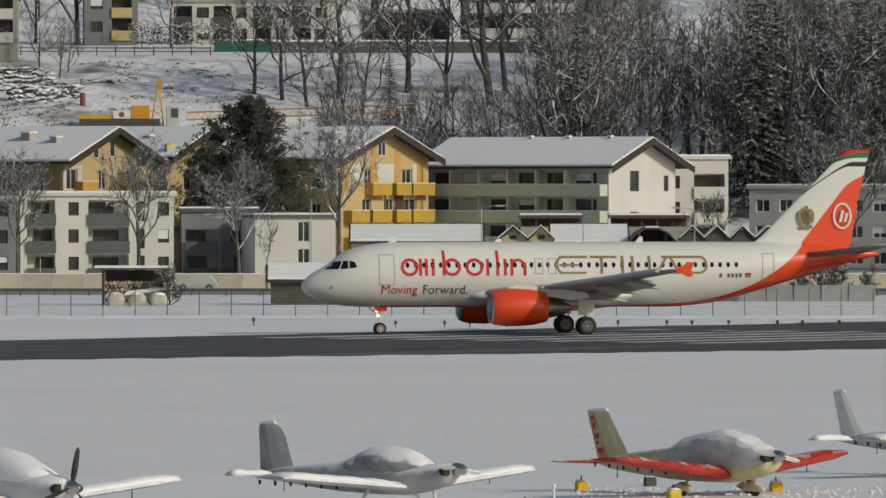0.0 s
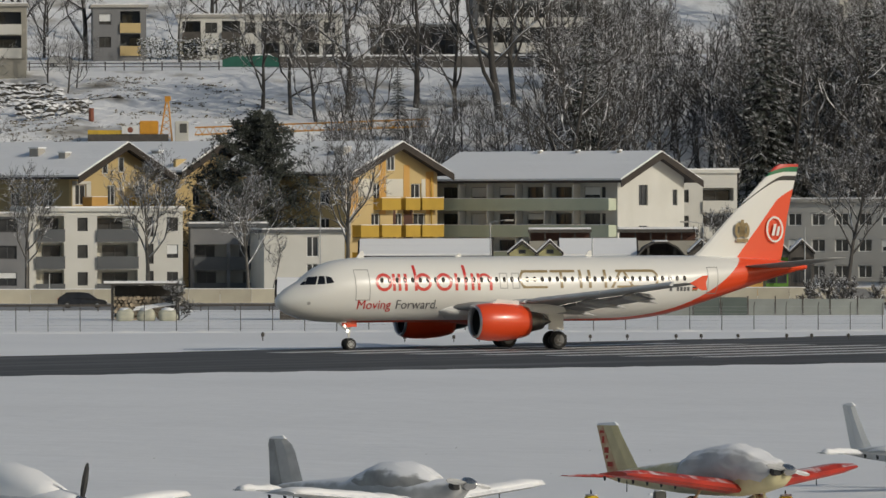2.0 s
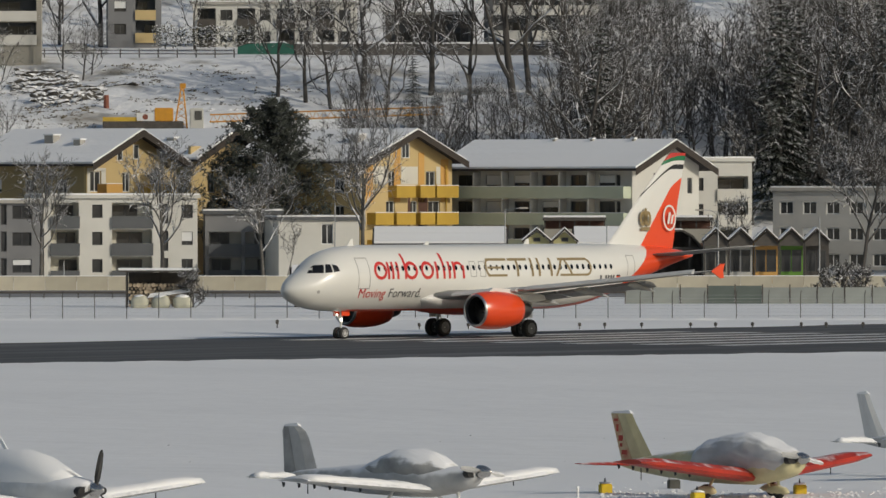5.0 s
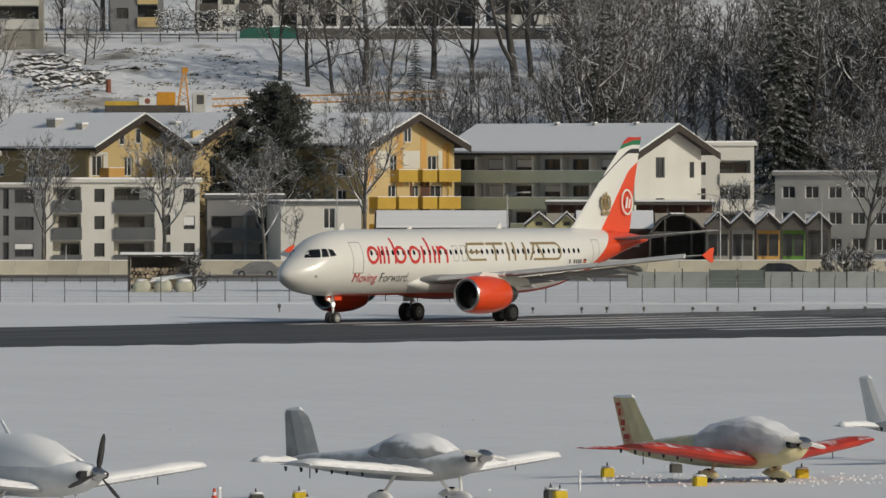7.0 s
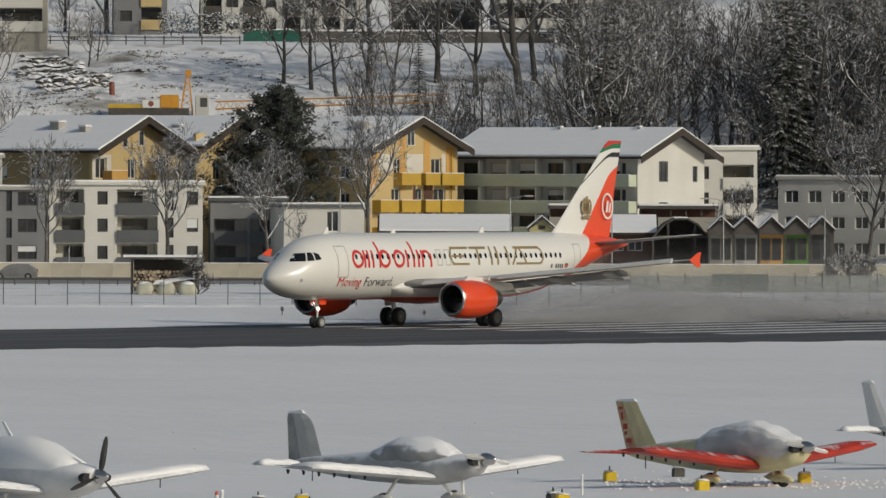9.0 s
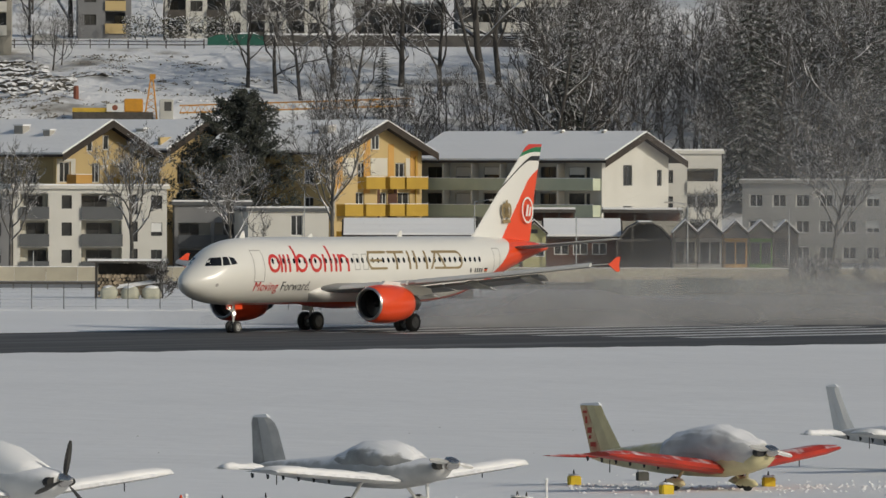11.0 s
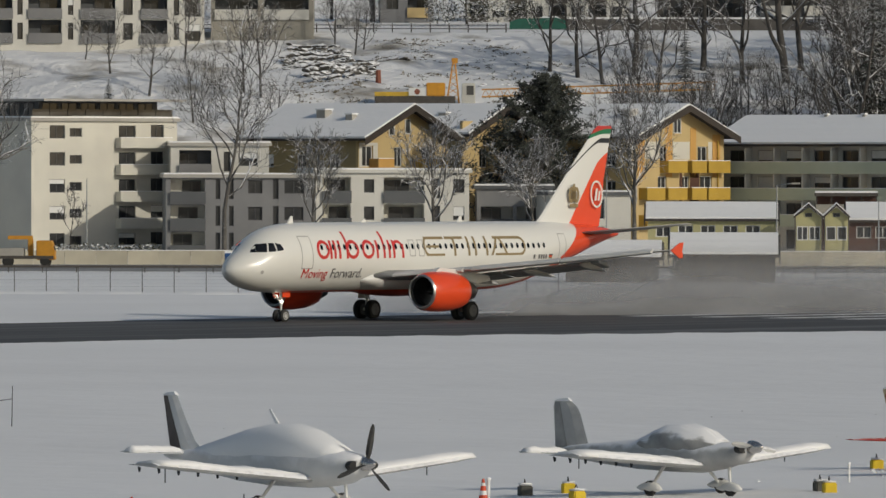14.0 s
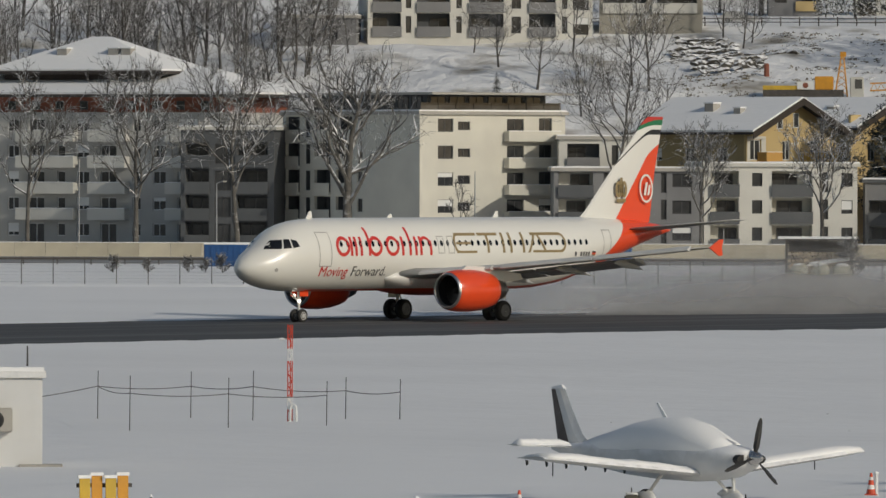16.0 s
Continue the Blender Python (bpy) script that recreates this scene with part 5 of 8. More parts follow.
# blue skip and containers by the fence
for x, y, w, h, lab in ((-77.53, 750, 4.6, 1.9, "long blue metal container by the street"), (-43.66, 752, 1.6, 1.8, "blue waste bin with a snowy lid")):
    c = thing("container", lab, "container", pose(x, y, 0))
    bm = bmesh.new()
    box(bm, -w / 2, w / 2, -0.9, 0.9, -0.05, h)
    for i in range(int(w / 0.5)):
        box(bm, -w / 2 + 0.1 + 0.5 * i, -w / 2 + 0.28 + 0.5 * i, -0.96, -0.903, 0.1, h - 0.1)
    part("body", bm, BLUE, c)
    bm = bmesh.new()
    box(bm, -w / 2, w / 2, -0.9, 0.9, h + 0.003, h + 0.16)
    part("snow", bm, SNOW_CAP, c)


def hedge_block(label, x0, x1, y, z, h, d=1.2, seed=1):
    """A clipped hedge made of many small twigs under snow."""
    rng, tw = random.Random(seed), Twigs()
    n = int((x1 - x0) * h * 42)
    for _ in range(n):
        p = Vector((rng.uniform(x0, x1), y + rng.uniform(-d / 2, d / 2), z + rng.uniform(0, h) * (0.85 + 0.2 * noise.noise(Vector((x0 + _ * 0.01, 0, 0))))))
        dd = Vector((rng.gauss(0, 1), rng.gauss(0, 1), rng.gauss(0.3, 0.8))).normalized()
        tw.leaf(p, dd, dd.orthogonal().normalized(), rng.uniform(0.25, 0.5), rng.uniform(0.07, 0.14))
    ob = new("hedge", tw.mesh("hedge", HEDGE))
    return tagged(ob, label, "hedge", kind="stuff")


hedge_block("snow-dusted hedge behind the garden wall", -65.71, -55.40, 829, 0.9, 1.1, 1.0, 2)
hedge_block("low leafless hedge before the apartment house", -109.68, -97.03, 830, 0.0, 1.4, 1.0, 3)
hedge_block("dry scrub beside the street", -71.21, -67.32, 745, 0.0, 1.2, 2.0, 5)


# ---- on the slope and above it ----
ROCK = snowy("snowy_rock", (0.13, 0.12, 0.10), (0.07, 0.064, 0.055), 1.0, 0.2, 0.6, 0.95, 1.0)
RIG_YELLOW = worn("yellow_machine_paint", (0.62, 0.40, 0.04), (0.45, 0.30, 0.05), 1.0, 0.6)
TEAL = worn("green_tarpaulin", (0.02, 0.12, 0.085), (0.015, 0.09, 0.065), 1.0, 0.7)


def terrace(label, x0, x1, y, h, seed):
    """A dry wall of rough boulders holding a terrace."""
    rng = random.Random(seed)
    wall = thing("boulder_wall", label, "stone wall", Matrix.Identity(4), group="terrace walls")
    x = x0
    while x < x1:
        s = rng.uniform(0.3, 0.75)
        for k in range(max(1, int(h / 0.5))):
            bm = bmesh.new()
            bmesh.ops.create_icosphere(bm, subdivisions=2, radius=s * 0.62)
            for v in bm.verts:
                v.co = Vector((v.co.x * 1.9, v.co.y, v.co.z * 0.6)) + noise.noise_vector(v.co * 2.3 + Vector((x, k, y))) * 0.3
            yy = y + 0.35 * k
            part("boulder", bm, ROCK, wall, at=pose(x + rng.uniform(-0.3, 0.3), yy, ground_z(x, yy) - 0.12 + 0.42 * k, 0, rng.uniform(-9, 9), rng.uniform(-25, 25)))
        x += s * rng.uniform(0.75, 1.5)


for i, (x0, x1, y, h) in enumerate(((-56.46, -48.02, 1078, 1.6), (-52.85, -45.23, 1062, 2.2), (-55.34, -49.06, 1070, 0.8), (-51.17, -44.28, 1056, 1.5), (-44.26, -38.32, 1072, 0.7), (-36.85, -31.33, 1060, 0.7), (-31.15, -24.29, 1054, 0.8), (-56.4, -49.9, 1086, 1.5), (-50.6, -44.9, 1073, 0.8), (-50.8, -44.6, 1063, 2.2), (-44.6, -39.4, 1080, 0.8), (-37.9, -31.4, 1074, 0.8), (-55.5, -51.0, 1073, 0.8))):
    terrace("rough boulder wall half under snow on the slope", x0, x1, y, h, 60 + i)

# tufts of dead grass and stones showing through the snow of the slope
rng, tw = random.Random(31), Twigs()
for i in range(5200):
    x, y = rng.uniform(-60, -18), rng.uniform(1000, 1092)
    if noise.noise(Vector((x * 0.11, y * 0.09, 2.0))) < rng.uniform(-0.05, 0.45):
        continue
    z = ground_z(x, y)
    for _ in range(5):
        d = Vector((rng.gauss(0, 0.8), rng.gauss(0, 0.5), rng.uniform(0.2, 0.7))).normalized()
        tw.leaf(Vector((x + rng.uniform(-0.3, 0.3), y, z - 0.05)), d, d.orthogonal().normalized(), rng.uniform(0.2, 0.5), rng.uniform(0.04, 0.1))
DEAD_GRASS = worn("dead_grass", (0.16, 0.13, 0.08), (0.08, 0.07, 0.05), 0.8, 0.9, bump=0.0)
tagged(new("dead_grass", tw.mesh("dead_grass", DEAD_GRASS)), "tufts of dead grass poking through snow", "grass", kind="stuff")

# drilling rig on the slope
gx, gy = -38.53, 1040
gz = ground_z(gx, gy) + 0.2
rig = thing("drilling_rig", "orange and yellow drilling rig parked on the slope", "drilling rig", pose(gx, gy, 17.13))
bm = bmesh.new()
box(bm, -5.0, 4.6, -1.2, 1.2, -1.6, 0.75)
part("undercarriage", bm, SLAT_DARK, rig)
bm = bmesh.new()
box(bm, -5.0, -0.3, -1.22, 1.2, 0.753, 1.25)
part("deck", bm, RIG_YELLOW, rig)
bm = bmesh.new()
box(bm, 1.2, 3.4, -1.3, 1.0, 0.753, 2.35)
bmesh.ops.bevel(bm, geom=bm.edges[:], offset=0.08, segments=2, affect="EDGES")
part("engine_box", bm, ORANGE_PAINT, rig, "orange engine housing")
bm = bmesh.new()
box(bm, -0.9, 1.1, -1.38, -1.3, 0.8, 1.75)
sign = part("sign", bm, FRAME_WHITE, rig, "white board with a dark round mark")
bm = bmesh.new()
lathe(bm, [(-1.40, 0.34), (-1.385, 0.34)], (0.1, 0, 1.27), "y", 16)
part("round_mark", bm, REDBROWN, sign)
bm = bmesh.new()
box(bm, 5.4, 7.0, -1.0, 1.0, -1.2, 2.3)
bmesh.ops.bevel(bm, geom=bm.edges[:], offset=0.1, segments=2, affect="EDGES")
cabin = part("cabin", bm, RENDER_WHITE, rig, "white operator cabin")
bm = bmesh.new()
box(bm, 6.0, 6.85, -1.04, -1.003, 0.9, 2.0)
part("window", bm, GLASS_DARK, cabin)
for i, (xa, xb) in enumerate(((3.5, 4.35), (5.1, 4.6))):
    bm = bmesh.new()
    tube(bm, (xa, -0.6, -0.5), (xb, -0.5, 4.9), 0.09, 0.07, 6)
    tube(bm, (xa, 0.6, -0.5), (xb, 0.5, 4.9), 0.09, 0.07, 6)
    part("mast_leg", bm, ORANGE_PAINT, rig)
bm = bmesh.new()
for k in range(6):
    z = 0.2 + 0.78 * k
    q0, q1 = z / 5.4, (z + 0.78) / 5.4
    tube(bm, (3.5 + 0.85 * q0, -0.58, z), (5.1 - 0.5 * q1, -0.58, z + 0.78), 0.04, 0.04, 5)
    tube(bm, (5.1 - 0.5 * q0, -0.58, z), (3.5 + 0.85 * q1, -0.58, z + 0.78), 0.04, 0.04, 5)
part("mast_lattice", bm, ORANGE_PAINT, rig)
bm = bmesh.new()
box(bm, 4.2, 4.9, -0.5, 0.5, 4.7, 5.3)
part("mast_head", bm, ORANGE_PAINT, rig)
bm = bmesh.new()
lathe(bm, [(-0.9, 0.35), (0.9, 0.3)], (0, 0, 0), "z", 8)
solid("fuel_drum", bm, REDBROWN, "red steel drum upright in the snow", "drum", pose(-43.64, 1052, ground_z(-43.64, 1052) + 0.7))


def lattice_boom(label, p, q, size, mat):
    """A crane jib lying level: four chords with zigzag bracing."""
    boom = thing("crane_jib", label, "crane jib", Matrix.Identity(4))
    p, q = Vector(p), Vector(q)
    d = (q - p).normalized()
    s, u = Vector((0, size / 2, 0)), Vector((0, 0, size))
    chords = (p - s, p + s, p + u * 0.9)
    for c in chords:
        bm = bmesh.new()
        tube(bm, c, c + (q - p), 0.09, 0.09, 5)
        part("chord", bm, mat, boom)
    bm, n = bmesh.new(), int((q - p).length / (size * 0.9))
    for i in range(n):
        a, c = (q - p) * (i / n), (q - p) * ((i + 0.5) / n)
        e = (q - p) * ((i + 1) / n)
        for side in (0, 1):
            tube(bm, chords[side] + a, chords[2] + c, 0.035, 0.035, 4)
            tube(bm, chords[2] + c, chords[side] + e, 0.035, 0.035, 4)
        tube(bm, chords[0] + a, chords[1] + c, 0.03, 0.03, 4)
    part("bracing", bm, mat, boom)
    for k in (0.1, 0.9):
        bm = bmesh.new()
        f = p + (q - p) * k
        g = ground_z(f.x, f.y)
        box(bm, f.x - 0.3, f.x + 0.3, f.y - 0.6, f.y + 0.6, min(g, f.z) - 1.0, f.z - 0.05)
        part("trestle", bm, SLAT_DARK, boom)
    return boom


lattice_boom("yellow lattice crane jib laid level above the roofs", (-30.44, 1030, 17.72), (-2.61, 1030, 18.66), 0.95, ORANGE_PAINT)

# wooden fence at the top of the slope
fence = thing("paddock_fence", "weathered wooden rail fence along the slope's top", "fence", Matrix.Identity(4), kind="structure")
bm = bmesh.new()
box(bm, -0.08, 0.08, -0.08, 0.08, -0.4, 1.15)
fpost = mesh_of("post", bm, SLAT_DARK)
pts = [(x, 1099, ground_z(x, 1099)) for x in [-79.82 + 2.4 * i for i in range(22)]]
for x, y, z in pts:
    shared("post", fpost, fence, pose(x, y, z))
for (x0, y0, z0), (x1, y1, z1) in zip(pts, pts[1:]):
    for h in (0.5, 0.95):
        bm = bmesh.new()
        tube(bm, (x0, y0 - 0.12, z0 + h), (x1, y1 - 0.12, z1 + h), 0.07, 0.07, 5)
        part("rail", bm, BARK, fence)

# road verge wall at the wood's edge
bm = bmesh.new()
box(bm, -21.92, 15.58, 1108, 1108.5, 24.5, 28.33)
solid("retaining_wall", bm, worn("dark_stone_wall", (0.12, 0.11, 0.10), (0.08, 0.075, 0.07), 0.8, 0.9), "dark retaining wall below the upper houses", "wall", kind="structure")
bm = bmesh.new()
box(bm, -21.92, 15.58, 1107.9, 1108.6, 28.33 + 0.003, 28.55)
solid("snow_bank", bm, SNOW_CAP, "snow along the top of the retaining wall", "snow bank", kind="structure")

hedge_block("tall hedge thick with snow before the upper houses", -40.47, -26.22, 1122, 28.29, 3.1, 2.0, 6)
bm = bmesh.new()
prism(bm, [(0, -0.5), (7.4, -0.5), (7.4, 1.0), (6.0, 1.5), (1.2, 1.3), (0, 0.9)], 0, 2.2)
weldless = solid("tarpaulin", bm, TEAL, "dark green tarpaulin over a heap, snow on top", "tarpaulin", pose(-29.32, 1112, 27.10))
bm = bmesh.new()
loft(bm, [[(3.6, 0.2, 1.2), (6.6, 0.2, 1.3), (6.4, 1.9, 1.3), (3.8, 1.9, 1.2)], [(4.2, 0.5, 1.62), (5.9, 0.5, 1.68), (5.8, 1.6, 1.68), (4.3, 1.6, 1.62)]])
part("snow", bm, SNOW_CAP, weldless)


def villa(name, label, x, y, z, w, d, h, columns, storey, wall, panel, turn=0.0, seed=1, recess=None, frame_mat=FRAME_DARK, roof=True, category="house"):
    ob = flat_block(name, label, pose(x, y, z, 0, 0, turn), w, d, h, columns, storey, wall, panel, frame_mat, base_z=0.1, seed=seed, recess=recess or RENDER_DARK, category=category, low=-8.0, roof=roof)
    ob["group"] = "houses above the slope"
    return ob


Z0 = 28.22
villa("terrace_house", "long white terrace with dark windows and a snowy roof edge", -35.98, 1142, Z0, 21.5, 9, 5.9, [(0.6, 2.4, "loggia"), (3.6, 1.6, "win"), (5.8, 2.4, "loggia"), (8.8, 1.4, "win"), (11.0, 2.4, "loggia"), (14.0, 1.6, "win"), (16.2, 2.4, "loggia"), (19.2, 1.5, "win")], 2.85, RENDER_WHITE, SLAT_DARK, 0, 21)
villa("house", "grey and yellow house above a snowy hedge", -46.98, 1138, 29.15, 7.0, 8, 6.2, [(0.8, 1.6, "win"), (3.6, 2.6, "loggia")], 3.0, RENDER_GREY, YELLOW, 4, 22)
villa("house", "dark timber house with orange pillars", -10.74, 1146, Z0, 11.0, 9, 4.6, [(0.8, 2.8, "loggia"), (4.4, 2.4, "door"), (7.6, 2.4, "loggia")], 4.2, SLAT_DARK, SLAT_DARK, -4, 23)
villa("house", "modern dark house with a glazed terrace and white base", 2.81, 1136, 29.41, 17.0, 10, 7.4, [(0.8, 4.2, "loggia"), (5.8, 3.8, "loggia"), (10.4, 4.8, "loggia")], 3.3, RENDER_DARK, RENDER_WHITE, 3, 24)
villa("house", "cream house among trees at the wood's edge", 51.38, 1150, 28.99, 6.0, 8, 9.0, [(1.2, 1.2, "win"), (3.6, 1.2, "win")], 3.0, RENDER_CREAM, RENDER_CREAM, 0, 25)
villa("apartment_block", "white terraced apartments with glazed corners on the slope", -95.04, 1085, 24.98, 28.5, 10, 9.4, [(0.6, 3.6, "loggia"), (4.8, 0.7, "slit"), (6.2, 4.2, "loggia"), (11.2, 0.7, "slit"), (12.8, 4.4, "loggia"), (18.2, 1.2, "slit"), (20.4, 3.4, "loggia"), (24.6, 0.7, "slit"), (26.0, 2.0, "door")], 3.1, RENDER_WHITE, RENDER_GREY, 12, 26, RENDER_DARK, category="apartment building")
villa("house", "dark terraced house with broad white projecting slabs", -66.4, 1092, 28.06, 12.9, 10, 6.4, [(0.5, 5.4, "loggia"), (6.7, 5.6, "loggia")], 3.0, RENDER_TAUPE, RENDER_WHITE, 2, 27)
villa("house", "low grey garage block in the slope", -106.25, 1082, 23.73, 10.0, 7, 3.4, [(6.5, 1.2, "slit")], 3.0, RENDER_GREY, RENDER_GREY, 0, 29)
car("silver car parked in the snow above the slope", pose(-49.68, 1112, ground_z(-49.68, 1112), 0, 0, -10), CAR_SILVER, 4.4, group="parked cars")


# ---- airliner: built with its nose to -x, its port side to -y, the nose wheel at the origin ----
NOSE = -5.07


def flow(xs, ys):
    """A smooth curve through points, without overshoot."""
    h = [b_ - a for a, b_ in zip(xs, xs[1:])]
    d = [(ys[i + 1] - ys[i]) / h[i] for i in range(len(h))]
    m = [d[0]] + [0 if d[i - 1] * d[i] <= 0 else 2 * d[i - 1] * d[i] / (d[i - 1] + d[i]) for i in range(1, len(d))] + [d[-1]]

    def at(x):
        x = min(max(x, xs[0]), xs[-1])
        i = max(j for j in range(len(h)) if x >= xs[j])
        s = (x - xs[i]) / h[i]
        return (2 * s**3 - 3 * s * s + 1) * ys[i] + (s**3 - 2 * s * s + s) * h[i] * m[i] + (3 * s * s - 2 * s**3) * ys[i + 1] + (s**3 - s * s) * h[i] * m[i + 1]
    return at


st = [0, 0.12, 0.45, 1.0, 1.6, 2.3, 3.1, 4.2, 5.6, 7.0, 23.5, 26.5, 29.5, 32.5, 35.2, 36.9, 37.57]
body_top = flow(st, [3.10, 3.38, 3.72, 4.10, 4.42, 4.98, 5.42, 5.72, 5.86, 5.90, 5.90, 5.90, 5.88, 5.78, 5.58, 5.36, 5.20])
body_low = flow(st, [3.06, 2.80, 2.50, 2.24, 2.04, 1.90, 1.81, 1.76, 1.74, 1.74, 1.74, 1.98, 2.72, 3.62, 4.42, 4.85, 4.98])
body_half = flow(st, [0.02, 0.34, 0.70, 1.06, 1.34, 1.58, 1.76, 1.89, 1.965, 1.975, 1.975, 1.95, 1.72, 1.25, 0.72, 0.36, 0.12])


def skin(x, z, lift=0.008):
    """The port side's y at a station behind the nose and a height."""
    t, l, w = body_top(x), body_low(x), body_half(x)
    k = max(-0.999, min(0.999, (z - (t + l) / 2) / ((t - l) / 2)))
    return -w * math.sqrt(1 - k * k) - lift


def mth(nt, op, a, b_=None, c=None):
    n = nt.nodes.new("ShaderNodeMath")
    n.operation = op
    for i, v in enumerate((a, b_, c)):
        if v is None:
            continue
        if isinstance(v, (int, float)):
            n.inputs[i].default_value = v
        else:
            nt.links.new(v, n.inputs[i])
    return n.outputs[0]


def object_xyz(nt):
    tc = nt.nodes.new("ShaderNodeTexCoord")
    s = nt.nodes.new("ShaderNodeSeparateXYZ")
    nt.links.new(tc.outputs["Object"], s.inputs[0])
    return s.outputs


RED, WHITE = (0.78, 0.075, 0.02), (0.72, 0.71, 0.67)


def gloss_paint(name, colour, grime=0.12, rough=0.28):
    m, nt, b = base(name, rough)
    dirt = mth(nt, "MULTIPLY", noise_ramp(nt, 0.9, 0.35, 0.75, 6.0), grime)
    nt.links.new(mixer(nt, dirt, colour, tuple(v * 0.55 for v in colour)), b.inputs["Base Color"])
    b.inputs["Coat Weight"].default_value = 0.25
    return m


# white body paint with a red belly that sweeps up to the tail
m, nt, b = base("airliner_body_paint", 0.3)
px, py, pz = object_xyz(nt)
run = mth(nt, "MAXIMUM", mth(nt, "SUBTRACT", px, 19.0 + NOSE), 0.0)
edge = mth(nt, "ADD", mth(nt, "MULTIPLY", mth(nt, "POWER", run, 3.7), 0.4 / 7.3**3.7), 1.87)
front = mth(nt, "GREATER_THAN", px, 5.0 + NOSE)
is_red = mth(nt, "MULTIPLY", mth(nt, "LESS_THAN", pz, edge), front)
dirt = mth(nt, "MULTIPLY", noise_ramp(nt, 0.5, 0.35, 0.75, 6.0), 0.10)
col = mixer(nt, is_red, mixer(nt, dirt, WHITE, (0.55, 0.52, 0.47)), RED)
nt.links.new(col, b.inputs["Base Color"])
b.inputs["Coat Weight"].default_value = 0.25
BODY_PAINT = m

m, nt, b = base("airliner_fin_paint", 0.3)
px, py, pz = object_xyz(nt)
red_from = mth(nt, "ADD", mth(nt, "MULTIPLY", mth(nt, "SUBTRACT", pz, 5.8), 0.80), 32.45 + NOSE)
bend = mth(nt, "MAXIMUM", mth(nt, "SUBTRACT", pz, 9.3), 0.0)
red_from = mth(nt, "ADD", red_from, mth(nt, "MULTIPLY", mth(nt, "MULTIPLY", bend, bend), 0.9))
is_red = mth(nt, "GREATER_THAN", px, red_from)
lead = mth(nt, "ADD", mth(nt, "MULTIPLY", mth(nt, "SUBTRACT", pz, 6.1), 1.007), 29.7 + NOSE)
away = mth(nt, "MAXIMUM", mth(nt, "SUBTRACT", 1.25, mth(nt, "SUBTRACT", px, lead)), 0.0)
band = mth(nt, "ADD", pz, mth(nt, "MULTIPLY", mth(nt, "MULTIPLY", away, away), 1.25))


def between(lo, hi):
    return mth(nt, "MULTIPLY", mth(nt, "GREATER_THAN", band, lo), mth(nt, "LESS_THAN", band, hi))


col = mixer(nt, is_red, WHITE, RED)
col = mixer(nt, between(10.72, 11.02), col, (0.012, 0.012, 0.013))
band = mth(nt, "ADD", pz, mth(nt, "MULTIPLY", mth(nt, "MULTIPLY", away, away), 0.22))
col = mixer(nt, between(11.28, 11.6), col, (0.01, 0.16, 0.06))
col = mixer(nt, between(11.6, 13.6), col, (0.50, 0.03, 0.02))
nt.links.new(col, b.inputs["Base Color"])
b.inputs["Coat Weight"].default_value = 0.25
FIN_PAINT = m

RED_PAINT = gloss_paint("red_gloss_paint", RED)
WHITE_PAINT = gloss_paint("white_gloss_paint", WHITE)
LETTER_RED = gloss_paint("red_lettering_paint", (0.58, 0.03, 0.022))
GOLD_PAINT = gloss_paint("gold_lettering_paint", (0.27, 0.20, 0.095))
GREY_PAINT = gloss_paint("grey_lettering_paint", (0.12, 0.12, 0.12))
WING_GREY = worn("wing_grey_paint", (0.43, 0.43, 0.425), (0.33, 0.33, 0.325), 0.5, 0.5, fine=3.0, bump=0.0)
SLAT_GREY = worn("pale_slat_paint", (0.56, 0.56, 0.55), (0.47, 0.47, 0.46), 0.8, 0.5, bump=0.0)
SLAT_METAL = worn("bare_slat_metal", (0.55, 0.55, 0.56), (0.45, 0.45, 0.46), 1.0, 0.3, 0.9)
TYRE = worn("tyre_rubber", (0.022, 0.022, 0.022), (0.035, 0.034, 0.033), 3.0, 0.85)
RIM = worn("wheel_rim_metal", (0.16, 0.16, 0.16), (0.10, 0.10, 0.10), 4.0, 0.5, 0.5)
HOT_METAL = worn("exhaust_metal", (0.22, 0.20, 0.18), (0.13, 0.12, 0.11), 2.0, 0.4, 0.9)
BLACK = worn("black_duct", (0.012, 0.012, 0.013), (0.02, 0.02, 0.02), 2.0, 0.6)
SEAM = worn("door_seam", (0.38, 0.37, 0.35), (0.32, 0.31, 0.30), 2.0, 0.6)
m, nt, b = base("cockpit_glass", 0.06)
b.inputs["Base Color"].default_value = (0.01, 0.011, 0.013, 1)
COCKPIT = m

jet = thing("airliner", "white twin-engined airliner with red belly, engines and tail", "airplane", pose(*TAXI[0][1:3], 0, 0, 0, TAXI[0][3]))

bm, rings, N = bmesh.new(), [], 40
stations = [0.0, 0.04, 0.12, 0.25, 0.45, 0.7, 1.0, 1.3, 1.6, 1.95, 2.3, 2.7, 3.1, 3.6, 4.2, 4.9, 5.6, 6.3, 7.0] + [9 + 1.45 * i for i in range(11)] + [24.5, 25.5, 26.5, 27.5, 28.5, 29.5, 30.5, 31.5, 32.5, 33.5, 34.4, 35.2, 36.1, 36.9, 37.3, 37.57]
for x in stations:
    t, l, w = body_top(x), body_low(x), body_half(x)
    rings.append([(x + NOSE, w * math.cos(2 * math.pi * i / N), (t + l) / 2 + (t - l) / 2 * math.sin(2 * math.pi * i / N)) for i in range(N)])
loft(bm, rings)
body = part("fuselage", bm, BODY_PAINT, jet, "white gloss fuselage with a red belly", smooth=True)

